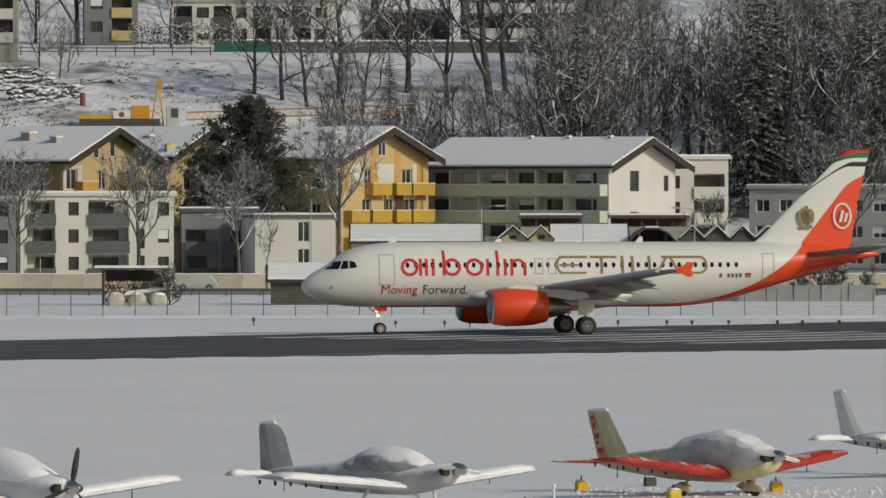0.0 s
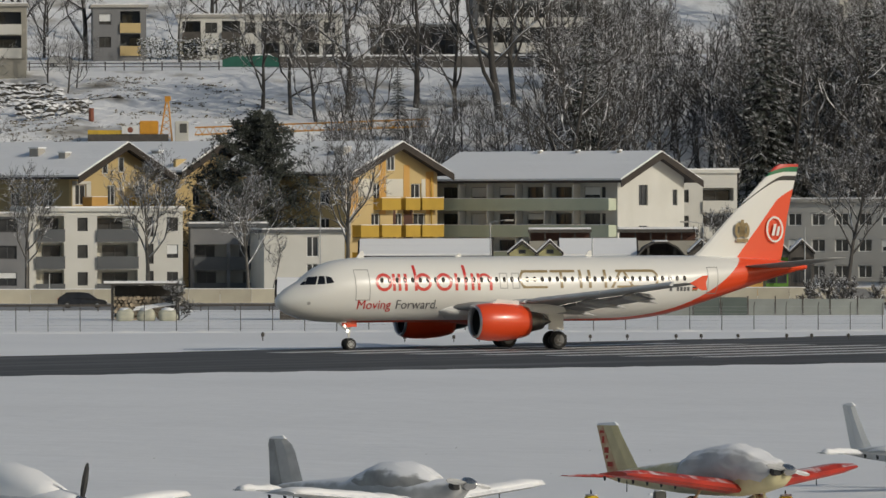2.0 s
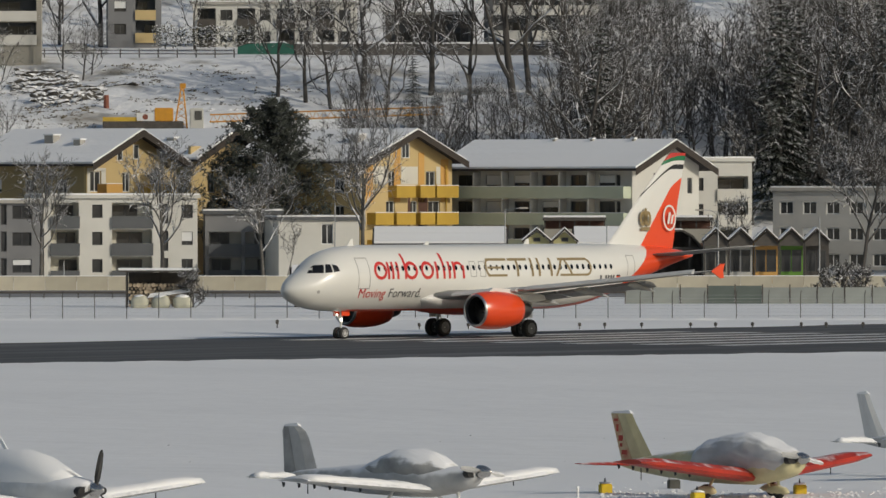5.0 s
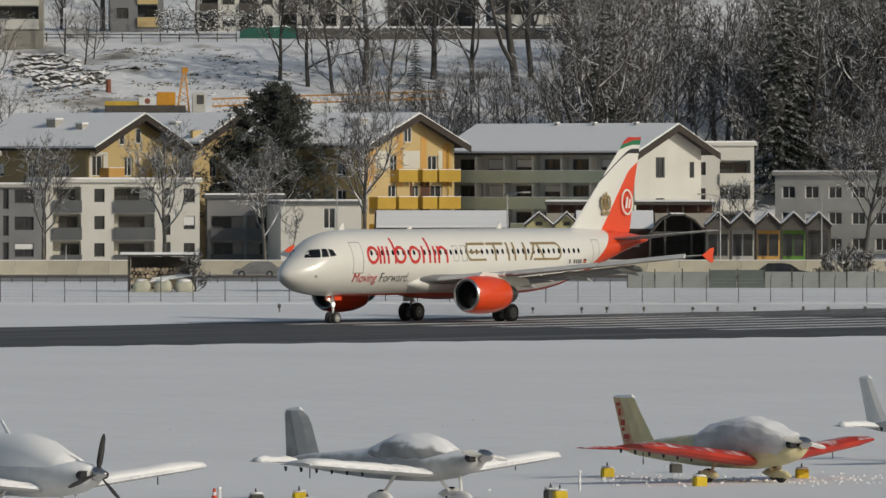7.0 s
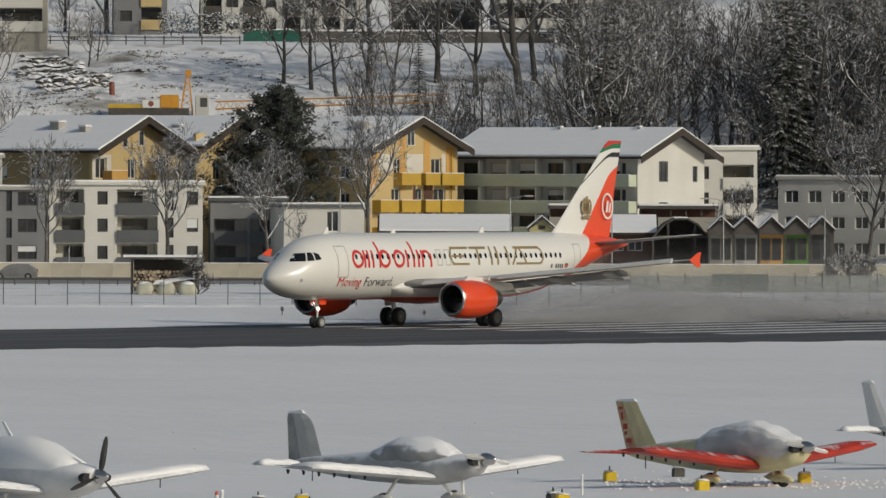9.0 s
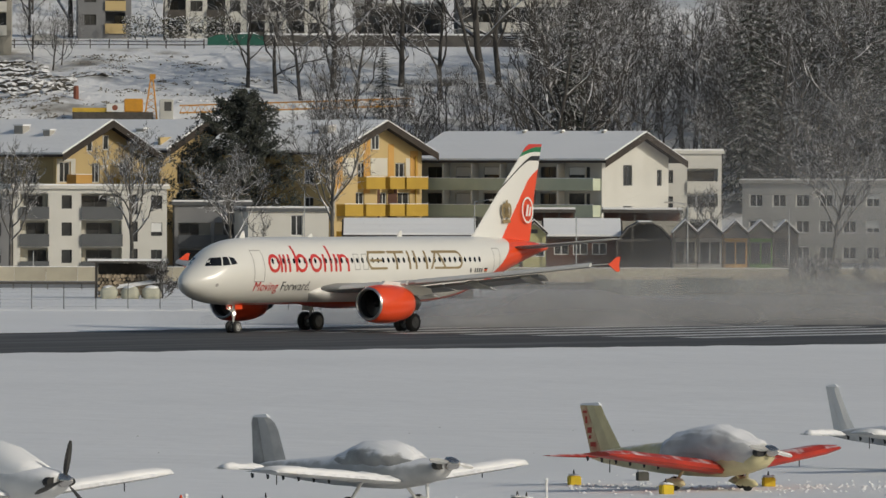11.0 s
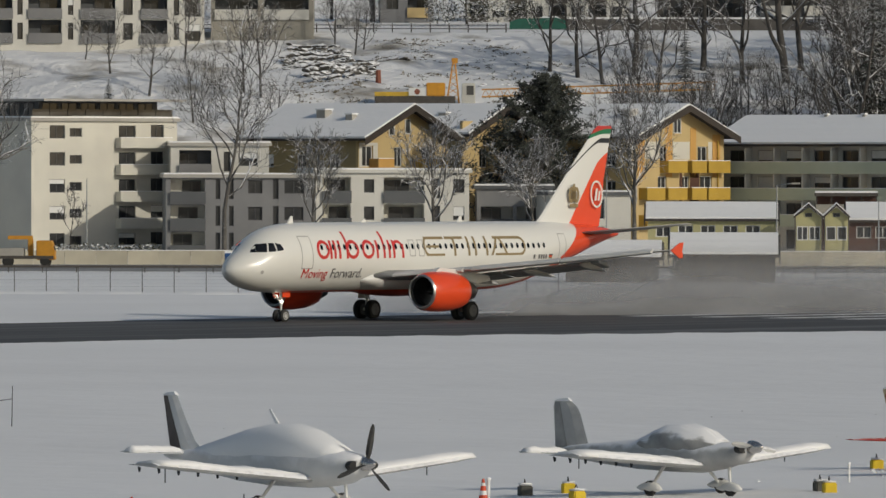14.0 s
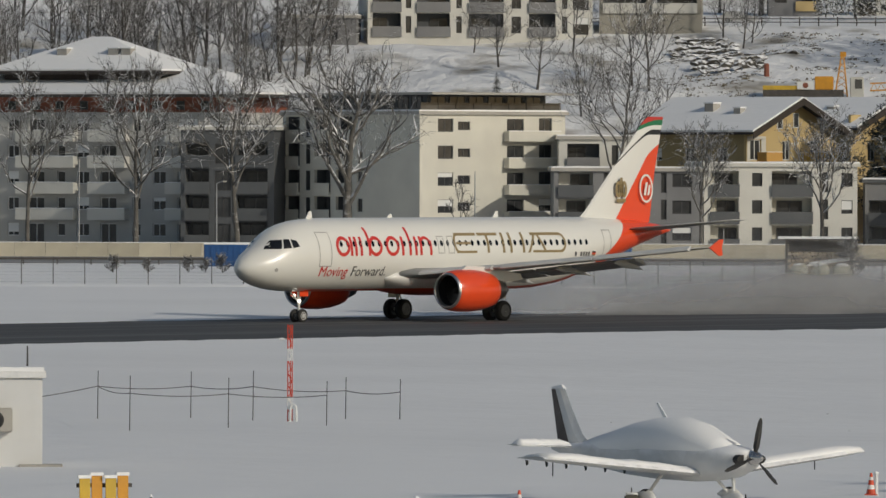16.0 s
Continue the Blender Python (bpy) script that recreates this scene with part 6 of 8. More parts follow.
# belly fairing
bm, rings = bmesh.new(), []
for i in range(15):
    k = i / 14
    w = 0.25 + 0.85 * math.sin(math.pi * k) ** 0.5
    rings.append([(NOSE + 10.6 + 10.6 * k, 2.12 * (0.6 + 0.4 * w) * math.cos(a), 2.5 + (0.98 * w) * math.sin(a)) for a in [2 * math.pi * j / 28 for j in range(28)]])
loft(bm, rings)
part("belly_fairing", bm, BODY_PAINT, jet, smooth=True)


def aerofoil(le, chord, thick, n=7):
    """Points round a section: x runs aft, heights relative."""
    up = [(0.5 - 0.5 * math.cos(math.pi * i / n)) for i in range(n + 1)]

    def half(k):
        return thick * (1.48 * math.sqrt(k) - 0.63 * k - 1.76 * k * k + 1.42 * k**3 - 0.5 * k**4) * 0.98
    pts = [(le + chord * k, half(k) * chord * 0.62) for k in up]
    pts += [(le + chord * k, -half(k) * chord * 0.40) for k in up[-2:0:-1]]
    return pts


def surface(name, sections, material, parent, side=1, label=""):
    """A wing or tail from sections of (spread, height, leading edge, chord, thickness)."""
    bm = bmesh.new()
    loft(bm, [[(NOSE + x, side * y, z + dz) for x, dz in aerofoil(le, ch, th)] for y, z, le, ch, th in sections])
    return part(name, bm, material, parent, label, smooth=True)


for side in (-1, 1):
    wing = surface("wing", [(1.6, 2.62, 11.3, 7.4, 0.19), (3.0, 2.76, 12.8, 5.7, 0.18), (6.4, 3.10, 14.65, 3.85, 0.16), (11.5, 3.64, 17.3, 2.65, 0.14), (16.0, 4.18, 19.95, 1.72, 0.12), (16.95, 4.28, 20.6, 1.35, 0.08)], WING_GREY, jet, side, "grey swept wing")
    # leading edge slats
    bm = bmesh.new()
    for (y0, z0, x0), (y1, z1, x1) in (((2.6, 2.74, 12.3), (6.2, 3.08, 14.4)), ((6.7, 3.13, 14.68), (11.4, 3.63, 17.15)), ((11.5, 3.64, 17.2), (16.3, 4.2, 19.75))):
        rings = []
        for y, z, x in ((y0, z0, x0), (y1, z1, x1)):
            rings.append([(NOSE + x + 0.30, side * y, z + 0.18), (NOSE + x, side * y, z + 0.02), (NOSE + x - 0.02, side * y, z - 0.08), (NOSE + x + 0.22, side * y, z - 0.14)])
        loft(bm, rings)
    part("slat", bm, SLAT_GREY, wing, "pale grey leading edge slats")
    # trailing edge flaps, partly lowered
    for y0, z0, x0, c0, y1, z1, x1, c1 in ((2.3, 2.55, 18.3, 1.5, 6.3, 2.92, 18.25, 1.2), (6.5, 2.94, 18.25, 1.15, 12.6, 3.6, 19.75, 0.85)):
        bm = bmesh.new()
        rings = []
        for y, z, x, c in ((y0, z0, x0, c0), (y1, z1, x1, c1)):
            rings.append([(NOSE + x - 0.25, side * y, z + 0.05), (NOSE + x + c * 0.5, side * y, z - 0.05), (NOSE + x + c, side * y, z - 0.36), (NOSE + x + c * 0.5, side * y, z - 0.26), (NOSE + x - 0.2, side * y, z - 0.12)])
        loft(bm, rings)
        part("flap", bm, WING_GREY, wing)
    for y, z, x, ln in ((4.4, 2.66, 16.4, 3.9), (8.6, 3.14, 17.2, 3.3), (12.0, 3.5, 18.4, 2.6)):
        bm = bmesh.new()
        rings = []
        for k in range(9):
            q = k / 8
            r = 0.02 + 0.24 * math.sin(math.pi * min(1, q * 1.02) ** 0.75)
            rings.append([(NOSE + x + ln * q, side * y + r * 0.62 * math.cos(a), z - 0.1 - 0.45 * q * q + r * math.sin(a)) for a in [2 * math.pi * j / 10 for j in range(10)]])
        loft(bm, rings)
        part("flap_fairing", bm, WING_GREY, wing, smooth=True)
    bm = bmesh.new()
    prism(bm, [(NOSE + 20.8, 4.26), (NOSE + 21.7, 4.72), (NOSE + 22.05, 4.74), (NOSE + 21.9, 4.26), (NOSE + 21.98, 3.84), (NOSE + 21.66, 3.8)], -0.03, 0.03, pose(0, side * 17.0, 0))
    part("wingtip_fence", bm, RED_PAINT, wing, "red wingtip fence")
    # tailplane
    surface("tailplane", [(0.5, 5.1, 32.2, 4.1, 0.10), (6.2, 5.72, 35.9, 1.5, 0.09)], WING_GREY, jet, side, "grey tailplane")
    # engine
    ey, ez, ex = side * 5.75, 1.80, NOSE + 11.15
    engine = new("engine")
    engine.parent = jet
    engine.matrix_basis = pose(ex, ey, ez)
    bm = bmesh.new()
    lathe(bm, [(0.14, 1.03), (0.35, 1.12), (0.9, 1.19), (1.8, 1.21), (2.7, 1.14), (3.35, 1.01), (3.66, 0.92), (3.66, 0.86), (3.0, 0.9)], (0, 0, 0), "x", 40, False)
    part("cowl", bm, RED_PAINT, engine, "glossy red engine cowl", smooth=True)
    bm = bmesh.new()
    lathe(bm, [(0.142, 1.03), (0.04, 0.985), (0.0, 0.945), (0.03, 0.90), (0.12, 0.87), (0.3, 0.85)], (0, 0, 0), "x", 40, False)
    part("inlet_lip", bm, SLAT_METAL, engine, "polished metal inlet lip", smooth=True)
    bm = bmesh.new()
    lathe(bm, [(0.3, 0.853), (0.85, 0.86), (1.05, 0.86)], (0, 0, 0), "x", 40, False)
    lathe(bm, [(1.05, 0.86), (1.06, 0.2)], (0, 0, 0), "x", 40, False)
    part("inlet_duct", bm, BLACK, engine, smooth=True)
    bm = bmesh.new()
    for i in range(24):
        a = 2 * math.pi * i / 24
        m = Matrix.Rotation(a, 4, "X")
        vs = [bm.verts.new(m @ Vector(p)) for p in ((0.86, -0.05, 0.2), (0.98, 0.05, 0.2), (1.0, 0.13, 0.84), (0.84, -0.1, 0.84))]
        bm.faces.new(vs)
    lathe(bm, [(0.55, 0.01), (0.7, 0.12), (0.95, 0.24)], (0, 0, 0), "x", 16, False)
    part("fan", bm, HOT_METAL, engine, "dark fan blades and spinner")
    bm = bmesh.new()
    lathe(bm, [(2.9, 0.80), (3.7, 0.70), (4.5, 0.55), (4.75, 0.47), (4.7, 0.42), (4.2, 0.38), (4.9, 0.28), (5.35, 0.05)], (0, 0, 0), "x", 24, False)
    part("exhaust", bm, HOT_METAL, engine, "bare metal exhaust cone", smooth=True)
    bm = bmesh.new()
    prism(bm, [(0.9, 1.05), (1.6, 1.42), (3.6, 1.30), (6.2, 0.92), (6.4, 0.6), (5.2, 0.45), (3.6, 0.7)], -0.16, 0.16)
    part("pylon", bm, WHITE_PAINT, engine)
    # main gear
    gx, gy = 12.64, side * 3.8
    gear = new("main_gear")
    gear.parent = jet
    gear.matrix_basis = pose(gx, gy, 0)
    bm = bmesh.new()
    tube(bm, (0, 0, 0.5), (0, 0, 1.5), 0.10, 0.10, 10)
    tube(bm, (0, 0, 1.45), (-0.1, -side * 0.2, 2.9), 0.17, 0.19, 10)
    tube(bm, (0, -0.66, 0.585), (0, 0.66, 0.585), 0.09, 0.09, 8)
    tube(bm, (0.02, 0, 1.4), (-0.1, -side * 1.5, 2.3), 0.06, 0.06, 6)
    tube(bm, (0.16, 0, 0.75), (0.34, 0, 1.1), 0.04, 0.04, 6)
    tube(bm, (0.34, 0, 1.1), (0.14, 0, 1.5), 0.04, 0.04, 6)
    part("strut", bm, WHITE_PAINT, gear)
    bm = bmesh.new()
    box(bm, -0.55, 0.5, side * 0.22, side * 0.26, 1.25, 2.75)
    part("gear_door", bm, WHITE_PAINT, gear)
    bm = bmesh.new()
    prof = [(-0.20, 0.40), (-0.205, 0.50), (-0.17, 0.56), (-0.08, 0.585), (0.08, 0.585), (0.17, 0.56), (0.205, 0.50), (0.20, 0.40)]
    if side < 0:
        lathe(bm, prof, (0, 0, 0), "y", 32, True)
        tyre_mesh = mesh_of("tyre", bm, TYRE, True)
        bm = bmesh.new()
        lathe(bm, [(-0.16, 0.05), (-0.19, 0.14), (-0.13, 0.2), (-0.15, 0.34), (-0.21, 0.36), (-0.215, 0.30), (-0.20, 0.05)], (0, 0, 0), "y", 24, True)
        lathe(bm, [(0.16, 0.05), (0.19, 0.14), (0.13, 0.2), (0.15, 0.34), (0.21, 0.36), (0.215, 0.30), (0.20, 0.05)], (0, 0, 0), "y", 24, True)
        for i in range(8):
            a = 2 * math.pi * i / 8
            for s in (-0.2, 0.2):
                tube(bm, (0.24 * math.cos(a), s - 0.03, 0.24 * math.sin(a)), (0.24 * math.cos(a), s + 0.03, 0.24 * math.sin(a)), 0.035, 0.035, 6)
        rim_mesh = mesh_of("rim", bm, RIM)
    else:
        bm.free()
    for off in (-0.46, 0.46):
        wheel = new("wheel")
        wheel.parent = jet
        wheel.matrix_basis = pose(gx, gy + off, 0.585)
        shared("tyre", tyre_mesh, wheel, Matrix.Identity(4))
        shared("rim", rim_mesh, wheel, Matrix.Identity(4))

# fin
bm = bmesh.new()
fin_rings = []
for z, le, te, th in ((5.55, 29.0, 35.7, 0.34), (6.2, 29.85, 35.85, 0.30), (8.5, 32.15, 36.2, 0.22), (10.9, 34.55, 36.78, 0.14), (11.55, 35.2, 36.95, 0.12), (11.78, 35.6, 37.0, 0.09)):
    ch = te - le
    ring = [(k, math.sqrt(k) * (1 - k) * 2.0 + 0.04) for k in (0, 0.03, 0.1, 0.25, 0.45, 0.7, 0.9, 1.0)]
    pts = [(NOSE + le + ch * k, -th * w, z) for k, w in ring] + [(NOSE + le + ch * k, th * w, z) for k, w in ring[::-1]]
    fin_rings.append(pts)
loft(bm, fin_rings)
part("fin", bm, FIN_PAINT, jet, "white fin with a red sweep and black, green and red top bands", smooth=False)


def decal(name, bm, material, label="", lift=0.012, both=False):
    """Wraps a flat mesh, drawn in x behind the nose and z, onto the port side."""
    for v in bm.verts:
        x, z = v.co.x, v.co.z
        v.co = Vector((x + NOSE, skin(x, z, lift), z))
    return part(name, bm, material, body, label)


def grid_patch(bm, x0, x1, z0, z1, nx=3, nz=3, lean=0.0):
    g = [[bm.verts.new((x0 + (x1 - x0) * i / nx + lean * (z0 + (z1 - z0) * j / nz - z0), 0, z0 + (z1 - z0) * j / nz)) for i in range(nx + 1)] for j in range(nz + 1)]
    for a, c in zip(g, g[1:]):
        for i in range(nx):
            bm.faces.new((a[i], a[i + 1], c[i + 1], c[i]))


def ring_patch(bm, cx, cz, rx, rz, w, a0=0.0, a1=360.0, n=28):
    last = None
    for i in range(n + 1):
        a = radians(a0 + (a1 - a0) * i / n)
        row = [bm.verts.new((cx + (rx - w * k) * math.cos(a), 0, cz + (rz - w * k) * math.sin(a))) for k in (0, 0.5, 1)]
        if last:
            for k in (0, 1):
                bm.faces.new((last[k], row[k], row[k + 1], last[k + 1]))
        last = row


def mark(name, material, lift, label, *patches):
    """Each shape of a painted mark as a part of its own."""
    for draw, *numbers in patches:
        bm = bmesh.new()
        draw(bm, *numbers)
        decal(name, bm, material, label, lift)


# airline mark: red rounded shapes and bars
mark("red_shape", LETTER_RED, 0.012, "red rounded painted shape", *[(ring_patch, cx, 4.30, 0.58, 0.57, 0.2) for cx in (6.68, 9.42, 10.86)],
     *[(grid_patch, x, x + 0.2, 3.76, top, 1, 5) for x, top in ((7.28, 4.84), (7.66, 4.84), (8.10, 4.84), (8.80, 5.36), (11.62, 4.84), (12.26, 5.36), (12.75, 4.84), (13.18, 4.84), (14.02, 4.6))],
     (ring_patch, 13.68, 4.36, 0.50, 0.48, 0.17, 0, 180, 14))
# partner mark: golden angular outlines
mark("gold_shape", GOLD_PAINT, 0.014, "golden angular painted shape", *[(grid_patch, x0, x1, 4.86, 5.02, 6, 1) for x0, x1 in ((16.35, 18.2), (23.0, 25.6), (18.35, 20.1))],
     *[(grid_patch, x0, x1, 3.86, 4.0, 6, 1) for x0, x1 in ((16.35, 18.1), (23.0, 25.5))], (grid_patch, 16.35, 17.6, 4.36, 4.50, 4, 1), (ring_patch, 16.55, 4.44, 0.42, 0.58, 0.16, 90, 270, 14),
     (ring_patch, 25.5, 4.44, 0.5, 0.58, 0.16, -90, 90, 14), *[(grid_patch, x, x + 0.2, 3.86, 5.02, 1, 6) for x in (19.0, 20.35, 21.0, 22.1)],
     (grid_patch, 22.55, 22.75, 3.86, 5.02, 1, 6, 0.62), (grid_patch, 24.05, 24.25, 3.86, 5.02, 1, 6, -0.55))


def lettering(text, x, z, height, material, name, lean=0.0):
    """Written words in the built-in font, wrapped onto the port side; returns where they end."""
    curve = bpy.data.curves.new(name, "FONT")
    curve.body, curve.size, curve.resolution_u, curve.offset = text, height * 1.45, 3, 0.0
    holder = bpy.data.objects.new(name, curve)
    data = bpy.data.meshes.new_from_object(holder)
    bm = bmesh.new()
    bm.from_mesh(data)
    wide = max(v.co.x for v in bm.verts)
    for v in bm.verts:
        v.co = Vector((x + v.co.x + lean * v.co.y, 0, z + v.co.y))
    bmesh.ops.triangulate(bm, faces=bm.faces[:])
    decal(name, bm, material, lift=0.035)
    bpy.data.objects.remove(holder)
    bpy.data.curves.remove(curve)
    return x + wide


end = lettering("Moving", 4.85, 2.62, 0.56, LETTER_RED, "red_word")
lettering("Forward.", end + 0.3, 2.62, 0.56, GREY_PAINT, "grey_word")
# registration as plain bars, with a small flag
for i in range(6):
    if i != 1:
        bm = bmesh.new()
        grid_patch(bm, 26.75 + 0.26 * i, 26.93 + 0.26 * i, 3.62, 3.88, 1, 1)
        decal("registration_bar", bm, GREY_PAINT, "small dark bar")
for i, (zc, mat) in enumerate(((3.81, BLACK), (3.72, RED_PAINT), (3.63, GOLD_PAINT))):
    bm = bmesh.new()
    grid_patch(bm, 28.45, 28.85, zc, zc + 0.088, 1, 1)
    decal("flag_stripe", bm, mat)
# cabin windows
for i in range(41):
    x = 6.55 + 0.533 * i
    if x > 28.4:
        break
    bm = bmesh.new()
    vs = []
    for j in range(10):
        a = 2 * math.pi * j / 10
        vs.append(bm.verts.new((x + 0.125 * math.cos(a), 0, 4.44 + 0.175 * math.sin(a))))
    bm.faces.new(vs)
    decal("cabin_window", bm, COCKPIT, lift=0.014)
# doors and exits
for x0, x1, za, zb in ((4.72, 5.72, 3.16, 5.12), (29.6, 30.4, 3.42, 5.15), (14.75, 15.3, 3.85, 4.85), (15.62, 16.15, 3.85, 4.85)):
    bm = bmesh.new()
    for g in ((x0, x0 + 0.05, za, zb), (x1 - 0.05, x1, za, zb)):
        grid_patch(bm, *g, 1, 8)
    for g in ((x0, x1, za, za + 0.05), (x0, x1, zb - 0.05, zb)):
        grid_patch(bm, *g, 4, 1)
    decal("door_outline", bm, SEAM, "grey outline of a cabin door")
bm = bmesh.new()
vs = [bm.verts.new((1.72 + 0.11 * math.cos(a), 0, 3.0 + 0.11 * math.sin(a))) for a in [2 * math.pi * j / 10 for j in range(10)]]
bm.faces.new(vs)
decal("probe_plate", bm, SEAM)
# cockpit windows, both sides
for side in (-1, 1):
    for q in (((1.42, 4.16), (2.20, 4.18), (2.46, 4.70), (2.02, 4.66)), ((2.29, 4.19), (2.78, 4.22), (2.82, 4.72), (2.54, 4.71)), ((2.87, 4.23), (3.34, 4.30), (3.22, 4.64), (2.91, 4.72))):
        bm = bmesh.new()
        n = 4
        g = []
        for j in range(n + 1):
            row = []
            for i in range(n + 1):
                u, w = i / n, j / n
                x = (q[0][0] * (1 - u) + q[1][0] * u) * (1 - w) + (q[3][0] * (1 - u) + q[2][0] * u) * w
                z = (q[0][1] * (1 - u) + q[1][1] * u) * (1 - w) + (q[3][1] * (1 - u) + q[2][1] * u) * w
                row.append(bm.verts.new((x + NOSE, -side * skin(x, z, 0.012), z)))
            g.append(row)
        for a, c in zip(g, g[1:]):
            for i in range(n):
                bm.faces.new((a[i], a[i + 1], c[i + 1], c[i]))
        part("cockpit_window", bm, COCKPIT, body, "black cockpit window")


def fin_y(x, z):
    return -0.30 + (z - 6.2) * 0.033


# round mark and crest on the fin
bm = bmesh.new()
ring_patch(bm, 0, 0, 0.62, 0.85, 0.13, 0, 360, 28)
grid_patch(bm, -0.24, -0.04, -0.4, 0.35, 1, 2, 0.25)
grid_patch(bm, 0.08, 0.26, -0.4, 0.2, 1, 2, 0.25)
for v in bm.verts:
    v.co = Vector((NOSE + 35.15 + v.co.x, fin_y(0, 7.9 + v.co.z) - 0.03, 7.55 + v.co.z))
part("tail_mark", bm, WHITE_PAINT, jet, "white ring with slanted bars on the red fin")
bm = bmesh.new()
for i in range(2):
    ring_patch(bm, -0.26 + 0.52 * i, 0.05, 0.28, 0.5, 0.22, 0, 360, 16)
grid_patch(bm, -0.16, 0.16, -0.35, 0.55, 2, 3)
grid_patch(bm, -0.42, 0.42, -0.72, -0.5, 3, 1)
grid_patch(bm, -0.1, 0.12, 0.55, 0.74, 1, 1)
for v in bm.verts:
    v.co = Vector((NOSE + 32.75 + v.co.x, -0.37, 7.45 + v.co.z))
part("crest", bm, GOLD_PAINT, jet, "golden crest on the white fin")

# nose gear
gear = new("nose_gear")
gear.parent = jet
bm = bmesh.new()
tube(bm, (0, 0, 0.36), (0, 0, 1.1), 0.07, 0.07, 10)
tube(bm, (0, 0, 1.0), (0.06, 0, 1.95), 0.10, 0.12, 10)
tube(bm, (0, 0, 1.15), (-0.9, 0, 1.9), 0.05, 0.05, 8)
tube(bm, (0, -0.3, 0.385), (0, 0.3, 0.385), 0.06, 0.06, 8)
part("strut", bm, WHITE_PAINT, gear)
for s in (-1, 1):
    bm = bmesh.new()
    box(bm, -0.3, 0.4, s * 0.34, s * 0.37, 1.48, 1.85)
    part("gear_door", bm, RED_PAINT, gear, "red nose gear door")
    bm = bmesh.new()
    lathe(bm, [(-0.08, 0.02), (-0.075, 0.09), (0.0, 0.10), (0.05, 0.03)], (0, 0, 0), "x", 16)
    GLOW = bpy.data.materials.get("taxi_light")
    if GLOW is None:
        GLOW, nt, b = base("taxi_light", 0.2)
        b.inputs["Emission Color"].default_value, b.inputs["Emission Strength"].default_value = (1.0, 0.95, 0.85, 1), 3.0
    part("taxi_light", bm, GLOW, gear, "small bright taxi light", at=pose(-0.14, s * 0.2, 1.22 + 0.3 * (s > 0)))
bm = bmesh.new()
lathe(bm, [(-0.11, 0.24), (-0.115, 0.31), (-0.09, 0.37), (-0.03, 0.385), (0.03, 0.385), (0.09, 0.37), (0.115, 0.31), (0.11, 0.24)], (0, 0, 0), "y", 28, True)
small_tyre = mesh_of("tyre", bm, TYRE, True)
bm = bmesh.new()
lathe(bm, [(-0.12, 0.03), (-0.13, 0.1), (-0.1, 0.15), (-0.125, 0.23), (0.125, 0.23), (0.1, 0.15), (0.13, 0.1), (0.12, 0.03)], (0, 0, 0), "y", 20, True)
small_rim = mesh_of("rim", bm, worn("nose_rim_paint", (0.50, 0.50, 0.49), (0.40, 0.40, 0.39), 4.0, 0.5))
for off in (-0.26, 0.26):
    wheel = new("wheel")
    wheel.parent = jet
    wheel.matrix_basis = pose(0, off, 0.385)
    shared("tyre", small_tyre, wheel, Matrix.Identity(4))
    shared("rim", small_rim, wheel, Matrix.Identity(4))
for x, h in ((5.6, 0.38), (21.6, 0.34), (12.4, 0.2)):
    bm = bmesh.new()
    prism(bm, [(x + NOSE, 5.84), (x + 0.55 + NOSE, 5.84), (x + 0.5 + NOSE, 5.9 + h), (x + 0.32 + NOSE, 5.9 + h)], -0.03, 0.03)
    part("antenna", bm, WHITE_PAINT, body)


# ---- parked light aircraft under snow; nose to +x, main wheels at the origin ----
PLANE_WHITE = gloss_paint("aircraft_white_paint", (0.66, 0.66, 0.65), 0.2, 0.35)
PLANE_RED = snowy("frosted_red_paint", (0.48, 0.036, 0.014), (0.30, 0.026, 0.014), 1.6, 0.9, 1.25, 0.4, 2.6)
PLANE_CREAM = snowy("frosted_cream_gold_paint", (0.62, 0.56, 0.34), (0.46, 0.41, 0.23), 1.8, 0.7, 1.2, 0.45, 3.0)
PLANE_CREAM_RED = worn("cream_paint_with_red_marks", (0.60, 0.54, 0.33), (0.40, 0.08, 0.04), 2.6, 0.45, fine=9.0)
FROST = snowy("frosted_paint", (0.33, 0.33, 0.325), (0.50, 0.50, 0.49), 1.6, 0.25, 0.75, 0.7, 2.6)
FROST_LIGHT = snowy("snow_filmed_paint", (0.56, 0.56, 0.555), (0.68, 0.68, 0.67), 1.2, 0.1, 0.6, 0.6, 2.0)
DARK_RUDDER = worn("dark_brown_rudder", (0.07, 0.055, 0.05), (0.12, 0.10, 0.095), 1.6, 0.5)
FROST_COVER = snowy("snow_crusted_canopy", (0.24, 0.24, 0.235), (0.40, 0.40, 0.39), 2.2, 0.25, 0.6, 0.8, 3.0)
TARP = snowy("grey_canopy_cover", (0.40, 0.40, 0.40), (0.54, 0.54, 0.53), 2.0, 0.45, 0.85, 0.6, 1.5)
DARK_BLADE = worn("black_propeller_blade", (0.010, 0.010, 0.011), (0.018, 0.018, 0.018), 4.0, 0.6)
CHROME = worn("polished_spinner", (0.62, 0.60, 0.58), (0.5, 0.48, 0.46), 3.0, 0.2, 0.9)
# frosted paint darkened: the rudder's shade is put into its colour
SHADED_RUDDER = snowy("frosted_shaded_rudder", (0.17, 0.17, 0.165), (0.40, 0.40, 0.39), 1.6, 0.3, 0.9, 0.7, 2.6)


